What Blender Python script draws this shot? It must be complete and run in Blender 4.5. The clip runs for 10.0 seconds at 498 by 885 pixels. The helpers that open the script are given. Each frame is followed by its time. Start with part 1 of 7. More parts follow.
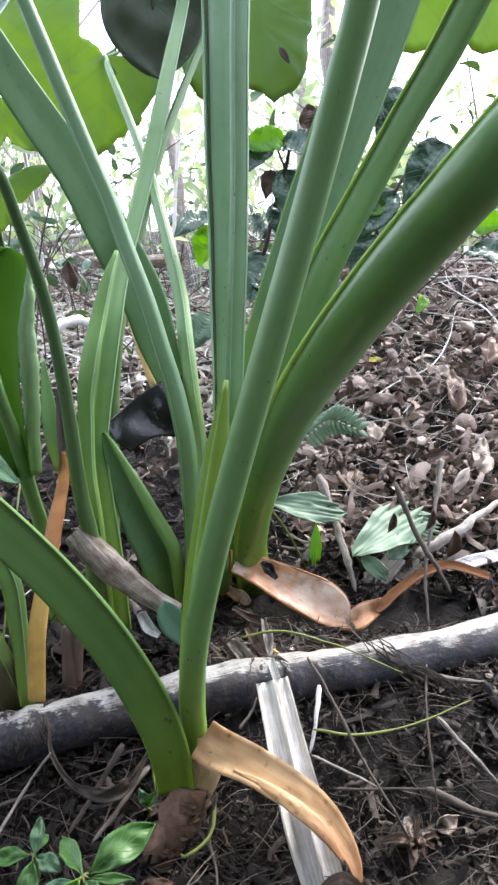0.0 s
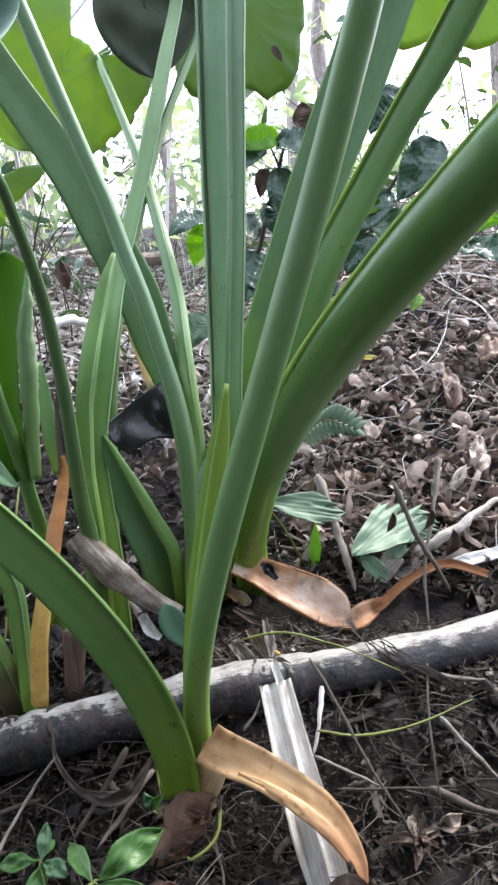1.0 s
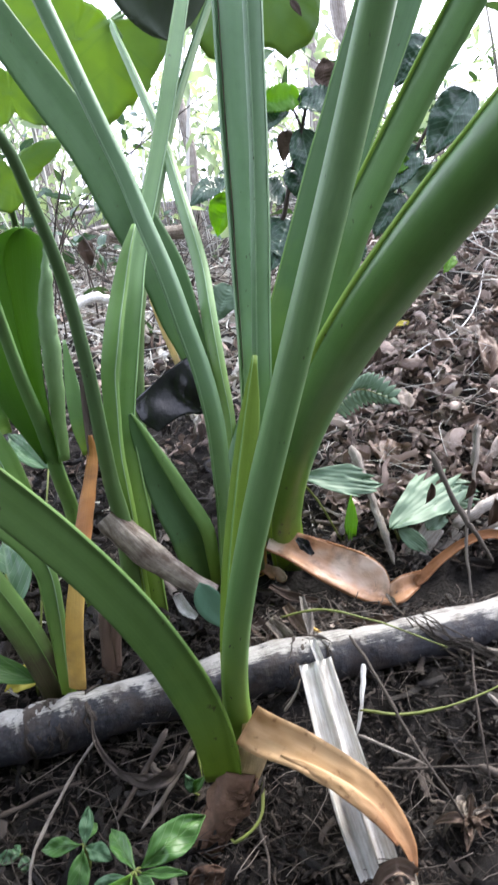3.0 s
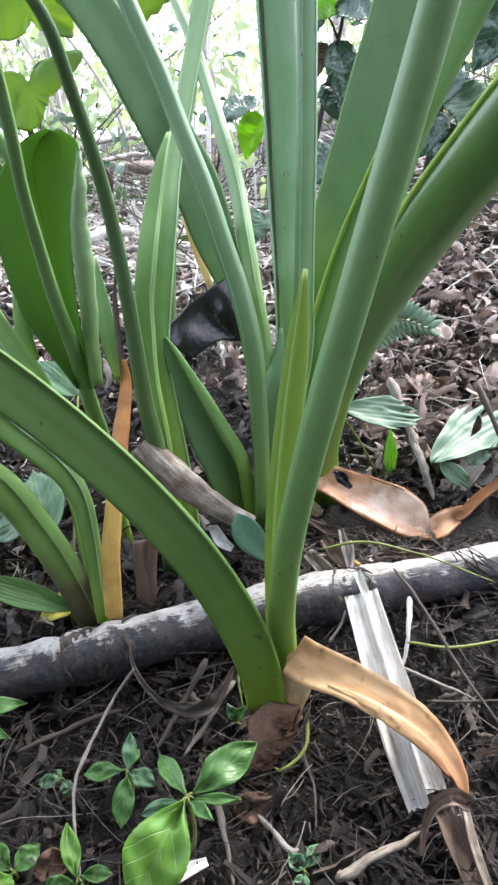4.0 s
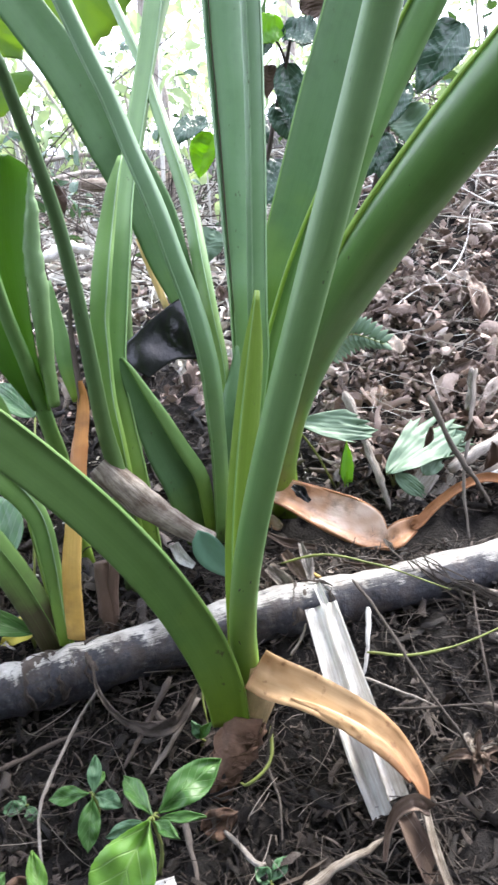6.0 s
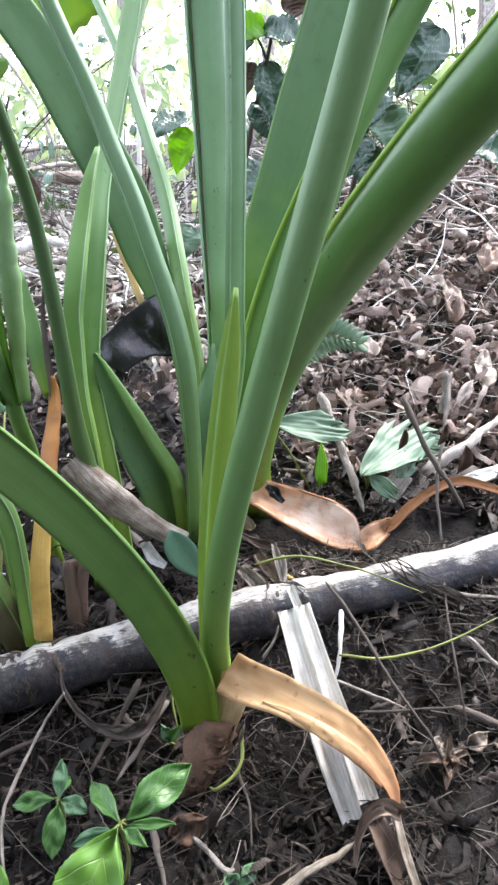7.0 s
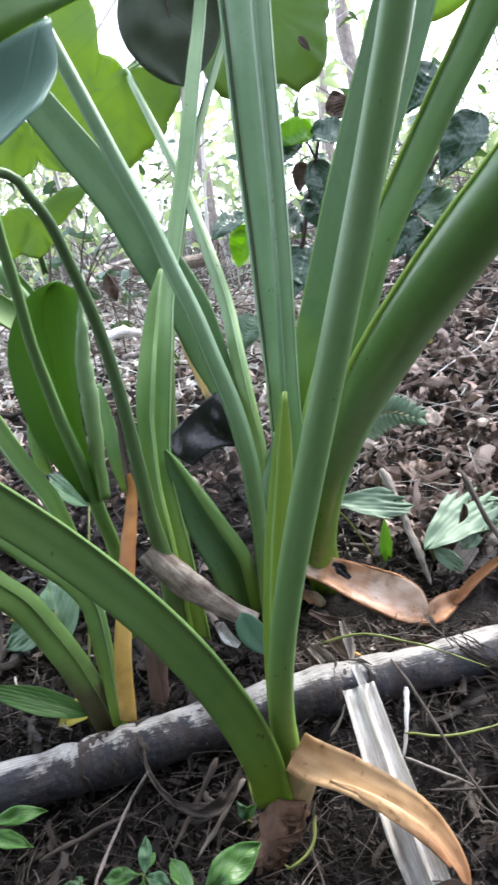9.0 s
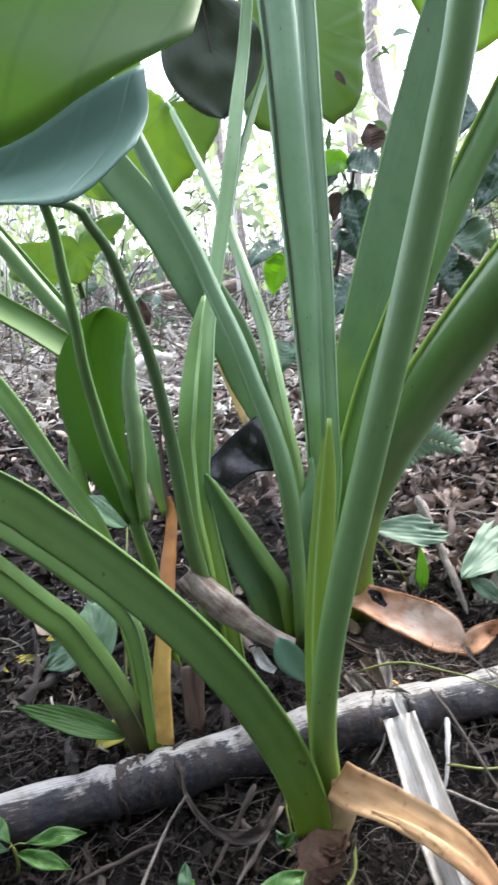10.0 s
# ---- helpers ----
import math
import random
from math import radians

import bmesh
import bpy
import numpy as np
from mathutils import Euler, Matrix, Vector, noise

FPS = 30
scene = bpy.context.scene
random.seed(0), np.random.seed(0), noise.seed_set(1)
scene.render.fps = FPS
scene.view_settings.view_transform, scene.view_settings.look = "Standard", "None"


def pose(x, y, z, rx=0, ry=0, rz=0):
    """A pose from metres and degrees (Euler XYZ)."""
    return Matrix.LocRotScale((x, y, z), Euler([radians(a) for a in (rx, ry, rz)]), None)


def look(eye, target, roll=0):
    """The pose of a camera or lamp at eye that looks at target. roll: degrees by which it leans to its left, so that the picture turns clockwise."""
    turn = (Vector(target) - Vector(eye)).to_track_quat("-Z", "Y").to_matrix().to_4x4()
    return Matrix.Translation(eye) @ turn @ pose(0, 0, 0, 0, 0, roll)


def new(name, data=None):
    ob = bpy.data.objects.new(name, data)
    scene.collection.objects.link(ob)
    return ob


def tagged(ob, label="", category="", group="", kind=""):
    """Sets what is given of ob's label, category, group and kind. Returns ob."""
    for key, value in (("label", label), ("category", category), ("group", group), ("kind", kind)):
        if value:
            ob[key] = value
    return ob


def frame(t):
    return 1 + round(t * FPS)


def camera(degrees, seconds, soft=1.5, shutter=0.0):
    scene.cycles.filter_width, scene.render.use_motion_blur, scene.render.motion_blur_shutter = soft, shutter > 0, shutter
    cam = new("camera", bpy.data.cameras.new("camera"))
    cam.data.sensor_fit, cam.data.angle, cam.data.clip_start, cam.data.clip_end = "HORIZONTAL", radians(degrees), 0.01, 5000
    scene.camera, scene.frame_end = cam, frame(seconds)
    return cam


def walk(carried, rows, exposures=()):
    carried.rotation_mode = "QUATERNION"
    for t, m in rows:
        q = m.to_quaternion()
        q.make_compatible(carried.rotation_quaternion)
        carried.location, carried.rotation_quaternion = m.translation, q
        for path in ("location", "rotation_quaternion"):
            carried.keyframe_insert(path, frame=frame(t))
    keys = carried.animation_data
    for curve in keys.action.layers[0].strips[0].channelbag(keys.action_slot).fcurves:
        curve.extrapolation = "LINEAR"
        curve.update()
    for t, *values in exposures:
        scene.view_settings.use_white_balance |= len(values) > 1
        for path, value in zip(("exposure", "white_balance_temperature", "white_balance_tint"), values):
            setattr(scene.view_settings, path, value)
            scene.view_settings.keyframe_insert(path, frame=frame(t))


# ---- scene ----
cam = camera(39.87, 10.0, soft=2.5, shutter=0.5)
PATH = [
    (0, (0.0000, 0.0000, 0.4939), (0.0000, 1.9487, 0.0440), 0.00),
    (0.5, (-0.0136, 0.0051, 0.4965), (0.0309, 1.9534, 0.0469), 0.75),
    (1, (-0.0081, 0.0010, 0.5017), (0.0127, 1.9467, 0.0392), -0.45),
    (1.5, (0.0156, -0.0025, 0.4948), (0.0339, 1.9437, 0.0344), -3.85),
    (2, (0.0064, 0.0098, 0.4995), (0.0103, 1.9461, -0.0013), -2.13),
    (2.2, (0.0016, 0.0137, 0.5090), (-0.0362, 1.9508, 0.0132), -1.77),
    (3.3, (-0.0188, 0.0380, 0.4844), (-0.0980, 1.9439, -0.1167), -3.35),
    (3.5, (-0.0290, 0.0473, 0.4753), (-0.1284, 1.9308, -0.1897), -3.19),
    (4, (-0.0439, 0.0528, 0.4665), (-0.1527, 1.9296, -0.2162), -2.79),
    (4.5, (-0.0503, 0.0595, 0.4587), (-0.1780, 1.9290, -0.2403), -2.00),
    (5, (-0.0554, 0.0533, 0.4693), (-0.1183, 1.9355, -0.2041), -1.41),
    (5.5, (-0.0537, 0.0548, 0.4662), (-0.1515, 1.9295, -0.2236), -3.16),
    (6, (-0.0385, 0.0447, 0.4749), (-0.0364, 1.9346, -0.1796), -3.19),
    (7.3, (-0.0428, 0.0634, 0.4696), (0.0566, 1.9471, -0.1950), -1.34),
    (7.5, (-0.0375, 0.0741, 0.4665), (0.0787, 1.9537, -0.2069), -1.73),
    (8, (-0.0216, 0.0679, 0.4952), (0.0571, 1.9789, -0.0896), -3.13),
    (8.5, (-0.0258, 0.0279, 0.5135), (-0.1128, 1.9683, 0.0371), -6.21),
    (9, (-0.0125, 0.0066, 0.5187), (-0.1593, 1.9430, 0.0405), -6.45),
    (9.5, (-0.0357, 0.0131, 0.5204), (-0.3204, 1.9416, 0.0733), -7.08),
    (10, (-0.0352, -0.0028, 0.5238), (-0.2356, 1.9459, 0.1207), -5.84),
]

EXPOSURE = [(0, 1.98), (0.5, 1.88), (1, 1.83), (2.2, 1.87), (3.5, 1.98), (4, 2.22), (6.2, 2.3), (8, 2.3), (8.4, 2.03), (9, 1.95), (9.5, 1.9), (10, 1.98)]
walk(cam, [(t, look(eye, target, roll)) for t, eye, target, roll in PATH], EXPOSURE)

# ---- sky and light ----
SUN_ELEVATION, SUN_AZIMUTH = radians(48), radians(42)
world = bpy.data.worlds.new("sky")
scene.world = world
world.use_nodes = True
wn, wl = world.node_tree.nodes, world.node_tree.links
sky = wn.new("ShaderNodeTexSky")
sky.sky_type, sky.sun_disc = "NISHITA", False
sky.sun_elevation, sky.sun_rotation = SUN_ELEVATION, SUN_AZIMUTH
sky.air_density, sky.dust_density, sky.ozone_density = 1.0, 6.0, 1.0
haze = wn.new("ShaderNodeMix")
haze.data_type = "RGBA"
haze.inputs[0].default_value = 0.65
wl.new(sky.outputs[0], haze.inputs[6])
haze.inputs[7].default_value = (9.2, 9.6, 12.3, 1)
wl.new(haze.outputs[2], wn["Background"].inputs[0])
wn["Background"].inputs[1].default_value = 0.15

sun = new("sun", bpy.data.lights.new("sun", "SUN"))
sun.data.energy, sun.data.angle, sun.data.color = 2.0, radians(18), (1.0, 0.97, 0.92)
sun.matrix_world = look((0, 0, 0), (-math.sin(SUN_AZIMUTH) * math.cos(SUN_ELEVATION), -math.cos(SUN_AZIMUTH) * math.cos(SUN_ELEVATION), -math.sin(SUN_ELEVATION)))


# ---- materials ----
class Nodes:
    """Short hand for building a node material."""

    def __init__(self, name):
        self.mat = bpy.data.materials.new(name)
        self.mat.use_nodes = True
        self.n, self.l = self.mat.node_tree.nodes, self.mat.node_tree.links
        self.bsdf = self.n["Principled BSDF"]

    def add(self, kind, **values):
        node = self.n.new("ShaderNode" + kind)
        for key, value in values.items():
            node.inputs[key.replace("_", " ")].default_value = value
        return node

    def link(self, a, b):
        self.l.new(a, b)

    def coord(self, which="Object", scale=(1, 1, 1)):
        c, m = self.add("TexCoord"), self.add("Mapping")
        m.inputs["Scale"].default_value = scale
        self.link(c.outputs[which], m.inputs["Vector"])
        return m.outputs[0]

    def noise(self, vector, scale, detail=4, rough=0.6):
        t = self.add("TexNoise", Scale=scale, Detail=detail, Roughness=rough)
        self.link(vector, t.inputs["Vector"])
        return t.outputs["Fac"]

    def ramp(self, fac, stops):
        r = self.add("ValToRGB")
        e = r.color_ramp.elements
        while len(e) < len(stops):
            e.new(0.5)
        for item, (at, colour) in zip(e, stops):
            item.position, item.color = at, (*colour, 1)
        self.link(fac, r.inputs[0])
        return r.outputs[0]

    def mix(self, fac, a, b, mode="MIX"):
        m = self.add("Mix")
        m.data_type, m.blend_type = "RGBA", mode
        for value, socket in ((fac, m.inputs[0]), (a, m.inputs[6]), (b, m.inputs[7])):
            if isinstance(value, (int, float)):
                socket.default_value = value
            elif isinstance(value, tuple):
                socket.default_value = (*value, 1)
            else:
                self.link(value, socket)
        return m.outputs[2]

    def math(self, op, a, b=0.0, c=0.0):
        m = self.add("Math")
        m.operation = op
        for value, socket in ((a, m.inputs[0]), (b, m.inputs[1]), (c, m.inputs[2])):
            if isinstance(value, (int, float)):
                socket.default_value = value
            else:
                self.link(value, socket)
        return m.outputs[0]

    def bump(self, height, strength=0.3, distance=0.002):
        b = self.add("Bump", Strength=strength, Distance=distance)
        self.link(height, b.inputs["Height"])
        self.link(b.outputs[0], self.bsdf.inputs["Normal"])
        return b.outputs[0]

    def done(self, colour, rough=0.6, sheer=0.0, sheer_colour=None, spec=0.4):
        """Colour and roughness; sheer: the share of light that passes through."""
        if isinstance(colour, tuple):
            self.bsdf.inputs["Base Color"].default_value = (*colour, 1)
        else:
            self.link(colour, self.bsdf.inputs["Base Color"])
        if isinstance(rough, (int, float)):
            self.bsdf.inputs["Roughness"].default_value = rough
        else:
            self.link(rough, self.bsdf.inputs["Roughness"])
        self.bsdf.inputs["Specular IOR Level"].default_value = spec
        if sheer:
            t, m = self.add("BsdfTranslucent"), self.add("MixShader")
            m.inputs[0].default_value = sheer
            self.link(colour if sheer_colour is None else sheer_colour, t.inputs[0])
            self.link(self.bsdf.outputs[0], m.inputs[1])
            self.link(t.outputs[0], m.inputs[2])
            self.link(m.outputs[0], self.n["Material Output"].inputs["Surface"])
        return self.mat


def petiole_material(name, low, high, bloom=0.5, spots=0.0, gloss=0.42, rate=3.2, shift=0.1, shine=0.3):
    """Waxy leaf stalk: low colour at the foot, high further up, fine grain along its length, whitish bloom, a few dark specks."""
    m = Nodes(name)
    uv = m.add("TexCoord").outputs["UV"]
    sep = m.add("SeparateXYZ")
    m.link(uv, sep.inputs[0])
    grain = m.noise(m.coord("UV", (13, 1.1, 1)), 2.0, 4)
    patch = m.noise(m.coord("Object"), 14, 3)
    where = m.math("ADD", sep.outputs[1], m.math("MULTIPLY_ADD", patch, 0.4, -0.2))
    colour = m.mix(m.math("MULTIPLY_ADD", where, rate, -shift), low, high)
    m.n[-1].clamp_factor = True
    colour = m.mix(m.math("MULTIPLY", grain, 0.16), colour, tuple(c * 0.5 for c in high))
    wax = m.ramp(m.noise(m.coord("Object", (1, 1, 0.3)), 18, 3), [(0.2, (0.35, 0.35, 0.35)), (0.8, (1, 1, 1))])
    wax = m.math("MULTIPLY", wax, m.ramp(sep.outputs[1], [(0.05, (0.15, 0.15, 0.15)), (0.5, (1, 1, 1))]))
    colour = m.mix(m.math("MULTIPLY", wax, bloom), colour, (0.31, 0.41, 0.33))
    rib = m.ramp(m.noise(m.coord("UV", (60, 0.5, 1)), 1.0, 3), [(0.42, (0, 0, 0)), (0.68, (1, 1, 1))])
    colour = m.mix(m.math("MULTIPLY", rib, 0.16), colour, tuple(min(1.0, c * 1.5 + 0.04) for c in high))
    blotch = m.ramp(m.noise(m.coord("Object"), 42, 4), [(0.5, (0, 0, 0)), (0.75, (1, 1, 1))])
    colour = m.mix(m.math("MULTIPLY", blotch, 0.18), colour, tuple(c * 0.45 for c in high))
    scar = m.noise(m.coord("Object", (1, 1, 0.45)), 105, 3)
    foot = m.ramp(sep.outputs[1], [(0.0, (0.10, 0.10, 0.10)), (0.35, (0, 0, 0))])
    speck = m.ramp(m.math("ADD", scar, m.math("MULTIPLY", foot, spots)), [(0.69, (0, 0, 0)), (0.74, (1, 1, 1))])
    colour = m.mix(m.math("MULTIPLY", speck, 0.75), colour, (0.05, 0.045, 0.02))
    m.bump(m.math("ADD", m.math("MULTIPLY", grain, 0.6), patch), 0.16, 0.0012)
    return m.done(colour, m.math("MULTIPLY_ADD", patch, 0.16, gloss), 0.10, spec=shine)


def blade_material(name, dark, light, sheer_colour, sheer=0.45, veins=16.0, relief=0.4, rough=0.45, vein_colour=None, strong=0.3):
    """Living leaf: midrib and side veins by the leaf's own coordinates, mottling, light through it."""
    m = Nodes(name)
    sep = m.add("SeparateXYZ")
    m.link(m.add("TexCoord").outputs["UV"], sep.inputs[0])
    side = m.math("ABSOLUTE", m.math("SUBTRACT", sep.outputs[0], 0.5))
    slant = m.math("SUBTRACT", sep.outputs[1], m.math("MULTIPLY", side, 0.75))
    wave = m.math("SINE", m.math("MULTIPLY", slant, veins * 6.283))
    line = m.ramp(wave, [(0.90, (0, 0, 0)), (1.0, (1, 1, 1))])
    rib = m.ramp(side, [(0.0, (1, 1, 1)), (0.035, (0, 0, 0))])
    both = m.math("MAXIMUM", line, rib)
    mottle = m.noise(m.coord("Object"), 22, 5)
    own = m.add("ObjectInfo").outputs["Random"]
    colour = m.mix(mottle, dark, light)
    colour = m.mix(m.math("MULTIPLY", own, 0.35), colour, light)
    colour = m.mix(m.math("MULTIPLY", both, strong), colour, vein_colour or tuple(min(1, c * 1.7) for c in light))
    through_colour = m.mix(m.math("MULTIPLY", both, 0.28), m.mix(mottle, sheer_colour, tuple(c * 0.75 for c in sheer_colour)), tuple(c * 0.5 for c in sheer_colour))
    m.bump(m.math("ADD", m.math("MULTIPLY", both, -relief), m.math("MULTIPLY", mottle, 0.5)), 0.45, 0.0015)
    return m.done(colour, rough, sheer, through_colour)


def dry_material(name, stops, sheer=0.0, island=True, grain=(40, 2, 1), rough=0.75, spots=0.5, leafy=False, fade=0.5):
    """Dead leaf, husk or wood: one of several tones per piece, grain along it, stains."""
    m = Nodes(name)
    own = m.add("ObjectInfo").outputs["Random"] if island == "object" else m.add("NewGeometry").outputs["Random Per Island"] if island else m.noise(m.coord("Object"), 9, 3)
    colour = m.ramp(own, stops)
    fibre = m.noise(m.coord("UV", grain), 2.2, 5)
    stain = m.noise(m.coord("Object"), 38 if island != "object" else 5, 4)
    if leafy:
        sep = m.add("SeparateXYZ")
        m.link(m.add("TexCoord").outputs["UV"], sep.inputs[0])
        side = m.math("ABSOLUTE", m.math("SUBTRACT", sep.outputs[0], 0.5))
        line = m.ramp(m.math("SINE", m.math("MULTIPLY", m.math("SUBTRACT", sep.outputs[1], m.math("MULTIPLY", side, 0.8)), 44.0)), [(0.8, (0, 0, 0)), (1.0, (1, 1, 1))])
        rib = m.math("MAXIMUM", m.math("MULTIPLY", line, 0.5), m.ramp(side, [(0.0, (1, 1, 1)), (0.05, (0, 0, 0))]))
        colour = m.mix(m.math("MULTIPLY", rib, 0.4), colour, (0.5, 0.42, 0.36))
    colour = m.mix(m.math("MULTIPLY", fibre, fade), colour, tuple(c * 0.45 for c in stops[0][1]))
    colour = m.mix(m.math("MULTIPLY", m.ramp(stain, [(0.5, (0, 0, 0)), (0.72, (1, 1, 1))]), spots), colour, (0.05, 0.035, 0.025))
    m.bump(m.math("ADD", fibre, stain), 0.8, 0.002)
    return m.done(colour, rough, sheer, spec=0.25)


def soil_material():
    m = Nodes("forest_soil")
    at = m.coord("Object")
    crumbs, wide = m.noise(at, 120, 8, 0.7), m.noise(at, 6, 4)
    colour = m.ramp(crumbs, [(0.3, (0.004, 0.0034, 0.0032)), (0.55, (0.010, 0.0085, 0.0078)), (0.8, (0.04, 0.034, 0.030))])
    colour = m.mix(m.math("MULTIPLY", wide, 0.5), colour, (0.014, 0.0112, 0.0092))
    m.bump(m.math("ADD", crumbs, m.math("MULTIPLY", wide, 0.5)), 0.9, 0.012)
    return m.done(colour, 0.85, spec=0.2)


def streaked_material(name, dark, pale, rough=0.75):
    """Weathered dead stalk or split wood: broad pale and brown streaks along it, cracks, grime."""
    m = Nodes(name)
    at = m.coord("Object")
    streak = m.noise(m.coord("UV", (5, 1.3, 1)), 2.2, 5, 0.65)
    fine = m.noise(m.coord("UV", (26, 1.5, 1)), 2.5, 5, 0.7)
    blot = m.noise(at, 48, 5, 0.65)
    colour = m.ramp(m.math("MULTIPLY_ADD", streak, 0.6, m.math("MULTIPLY", blot, 0.4)), [(0.40, dark), (0.52, tuple((a + c) / 2 for a, c in zip(dark, pale))), (0.60, pale)])
    colour = m.mix(m.ramp(fine, [(0.30, (0.8, 0.8, 0.8)), (0.5, (0, 0, 0))]), colour, tuple(c * 0.4 for c in dark))
    m.bump(m.math("ADD", fine, blot), 0.8, 0.002)
    return m.done(colour, rough, spec=0.3)


def log_material():
    """Fallen stalk: slate-dark wet skin, its upper face bleached chalk white in patches, brown grime."""
    m = Nodes("weathered_stalk")
    at = m.coord("Object")
    sep = m.add("SeparateXYZ")
    m.link(m.add("TexCoord").outputs["UV"], sep.inputs[0])
    patch = m.noise(m.coord("UV", (1.6, 11, 1)), 2.4, 5, 0.6)
    streak = m.noise(m.coord("UV", (16, 10, 1)), 2.2, 5, 0.65)
    mottle = m.noise(m.coord("UV", (7, 60, 1)), 1.6, 5, 0.65)
    small = m.noise(at, 75, 5, 0.65)
    colour = m.ramp(m.math("MULTIPLY_ADD", mottle, 0.6, m.math("MULTIPLY", small, 0.4)), [(0.38, (0.012, 0.012, 0.015)), (0.54, (0.032, 0.033, 0.039)), (0.70, (0.095, 0.085, 0.078))])
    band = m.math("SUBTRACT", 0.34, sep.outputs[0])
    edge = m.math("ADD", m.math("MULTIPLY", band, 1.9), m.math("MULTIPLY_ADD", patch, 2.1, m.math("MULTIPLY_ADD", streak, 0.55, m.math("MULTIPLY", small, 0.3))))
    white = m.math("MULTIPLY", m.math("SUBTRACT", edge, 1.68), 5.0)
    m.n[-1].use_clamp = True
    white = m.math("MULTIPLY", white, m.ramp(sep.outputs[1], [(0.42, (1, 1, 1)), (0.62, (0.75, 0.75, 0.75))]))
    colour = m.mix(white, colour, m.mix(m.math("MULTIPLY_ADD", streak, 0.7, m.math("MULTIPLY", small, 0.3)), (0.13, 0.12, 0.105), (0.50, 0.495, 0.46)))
    grime = m.ramp(m.noise(at, 33, 6, 0.7), [(0.47, (0, 0, 0)), (0.66, (1, 1, 1))])
    colour = m.mix(m.math("MULTIPLY", grime, 0.6), colour, (0.052, 0.038, 0.029))
    crack = m.ramp(m.noise(m.coord("UV", (22, 5, 1)), 2.0, 3), [(0.34, (0.85, 0.85, 0.85)), (0.42, (0, 0, 0))])
    colour = m.mix(crack, colour, (0.03, 0.026, 0.024))
    m.bump(m.math("ADD", m.math("MULTIPLY", mottle, 0.7), m.math("ADD", small, m.math("MULTIPLY", white, 0.5))), 0.7, 0.0022)
    return m.done(colour, m.math("MULTIPLY_ADD", small, 0.35, 0.36), spec=0.25)


def tan_material():
    """Dead sheath: smooth straw-yellow skin, faint fibres, small dark blotches, browning towards its tip."""
    m = Nodes("tan_sheath")
    sep = m.add("SeparateXYZ")
    m.link(m.add("TexCoord").outputs["UV"], sep.inputs[0])
    broad = m.noise(m.coord("UV", (1.6, 2.4, 1)), 1.6, 3)
    fibre = m.noise(m.coord("UV", (26, 0.8, 1)), 2.0, 4)
    colour = m.ramp(broad, [(0.3, (0.47, 0.285, 0.125)), (0.7, (0.56, 0.385, 0.205))])
    colour = m.mix(m.math("MULTIPLY", fibre, 0.30), colour, (0.30, 0.16, 0.06))
    old = m.math("ADD", sep.outputs[1], m.math("MULTIPLY_ADD", fibre, 0.3, -0.15))
    colour = m.mix(m.ramp(old, [(0.45, (0, 0, 0)), (0.92, (1, 1, 1))]), colour, (0.24, 0.11, 0.045))
    blot = m.noise(m.coord("Object"), 85, 4, 0.6)
    colour = m.mix(m.ramp(blot, [(0.58, (0, 0, 0)), (0.70, (0.85, 0.85, 0.85))]), colour, (0.20, 0.10, 0.045))
    m.bump(fibre, 0.3, 0.001)
    return m.done(colour, 0.5, 0.22, spec=0.35)


GREEN = petiole_material("waxy_petiole", (0.165, 0.265, 0.022), (0.105, 0.225, 0.050), 0.20, 0.3, 0.34, 3.2, 0.1, 0.5)
GLAUCOUS = petiole_material("bluish_petiole", (0.115, 0.225, 0.035), (0.105, 0.22, 0.085), 0.36, 0.1, 0.33, 3.2, 0.1, 0.55)
# Darker copy of the petiole green; shade is put into its colour.
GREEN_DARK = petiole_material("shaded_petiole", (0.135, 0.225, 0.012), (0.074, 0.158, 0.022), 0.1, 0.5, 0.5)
GREEN_DEEP = petiole_material("deep_green_petiole", (0.13, 0.22, 0.015), (0.055, 0.135, 0.035), 0.15, 0.5, 0.5)
GREEN_THICK = petiole_material("thick_petiole", (0.16, 0.26, 0.015), (0.078, 0.195, 0.026), 0.13, 1.0, 0.24, 3.2, 0.1, 0.8)
# Broad stalks behind: their shadow is painted in as a darker green.
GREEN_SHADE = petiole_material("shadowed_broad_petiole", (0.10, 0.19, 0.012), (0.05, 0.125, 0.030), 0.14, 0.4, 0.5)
GREEN_LIGHT = petiole_material("young_petiole", (0.16, 0.26, 0.022), (0.12, 0.24, 0.045), 0.16, 0.2)
SPEAR = petiole_material("spear_petiole", (0.16, 0.24, 0.008), (0.11, 0.19, 0.012), 0.0, 0.15, 0.55)
GREEN_DULL = petiole_material("old_petiole", (0.085, 0.15, 0.028), (0.072, 0.145, 0.042), 0.2, 0.4)
# Light through the thin stalk margins, painted as a paler edge colour.
PALE_EDGE = petiole_material("lit_petiole_edge", (0.17, 0.29, 0.08), (0.20, 0.32, 0.17), 0.4, 0.0)
BROWN_FOOT = petiole_material("petiole_with_brown_foot", (0.055, 0.026, 0.016), (0.125, 0.24, 0.04), 0.12, 0.3, 0.45, 8.0, 2.3)
ROLL = petiole_material("rolled_leaf_margin", (0.14, 0.25, 0.07), (0.18, 0.30, 0.12), 0.35, 0.0)
MARGIN = petiole_material("petiole_margin", (0.25, 0.38, 0.04), (0.23, 0.38, 0.05), 0.05, 0.2)
YELLOW = dry_material("yellowed_petiole", [(0.35, (0.58, 0.35, 0.07)), (0.6, (0.74, 0.50, 0.15))], 0.12, False, (16, 1.0, 1), 0.5, 0.25, False, 0.3)
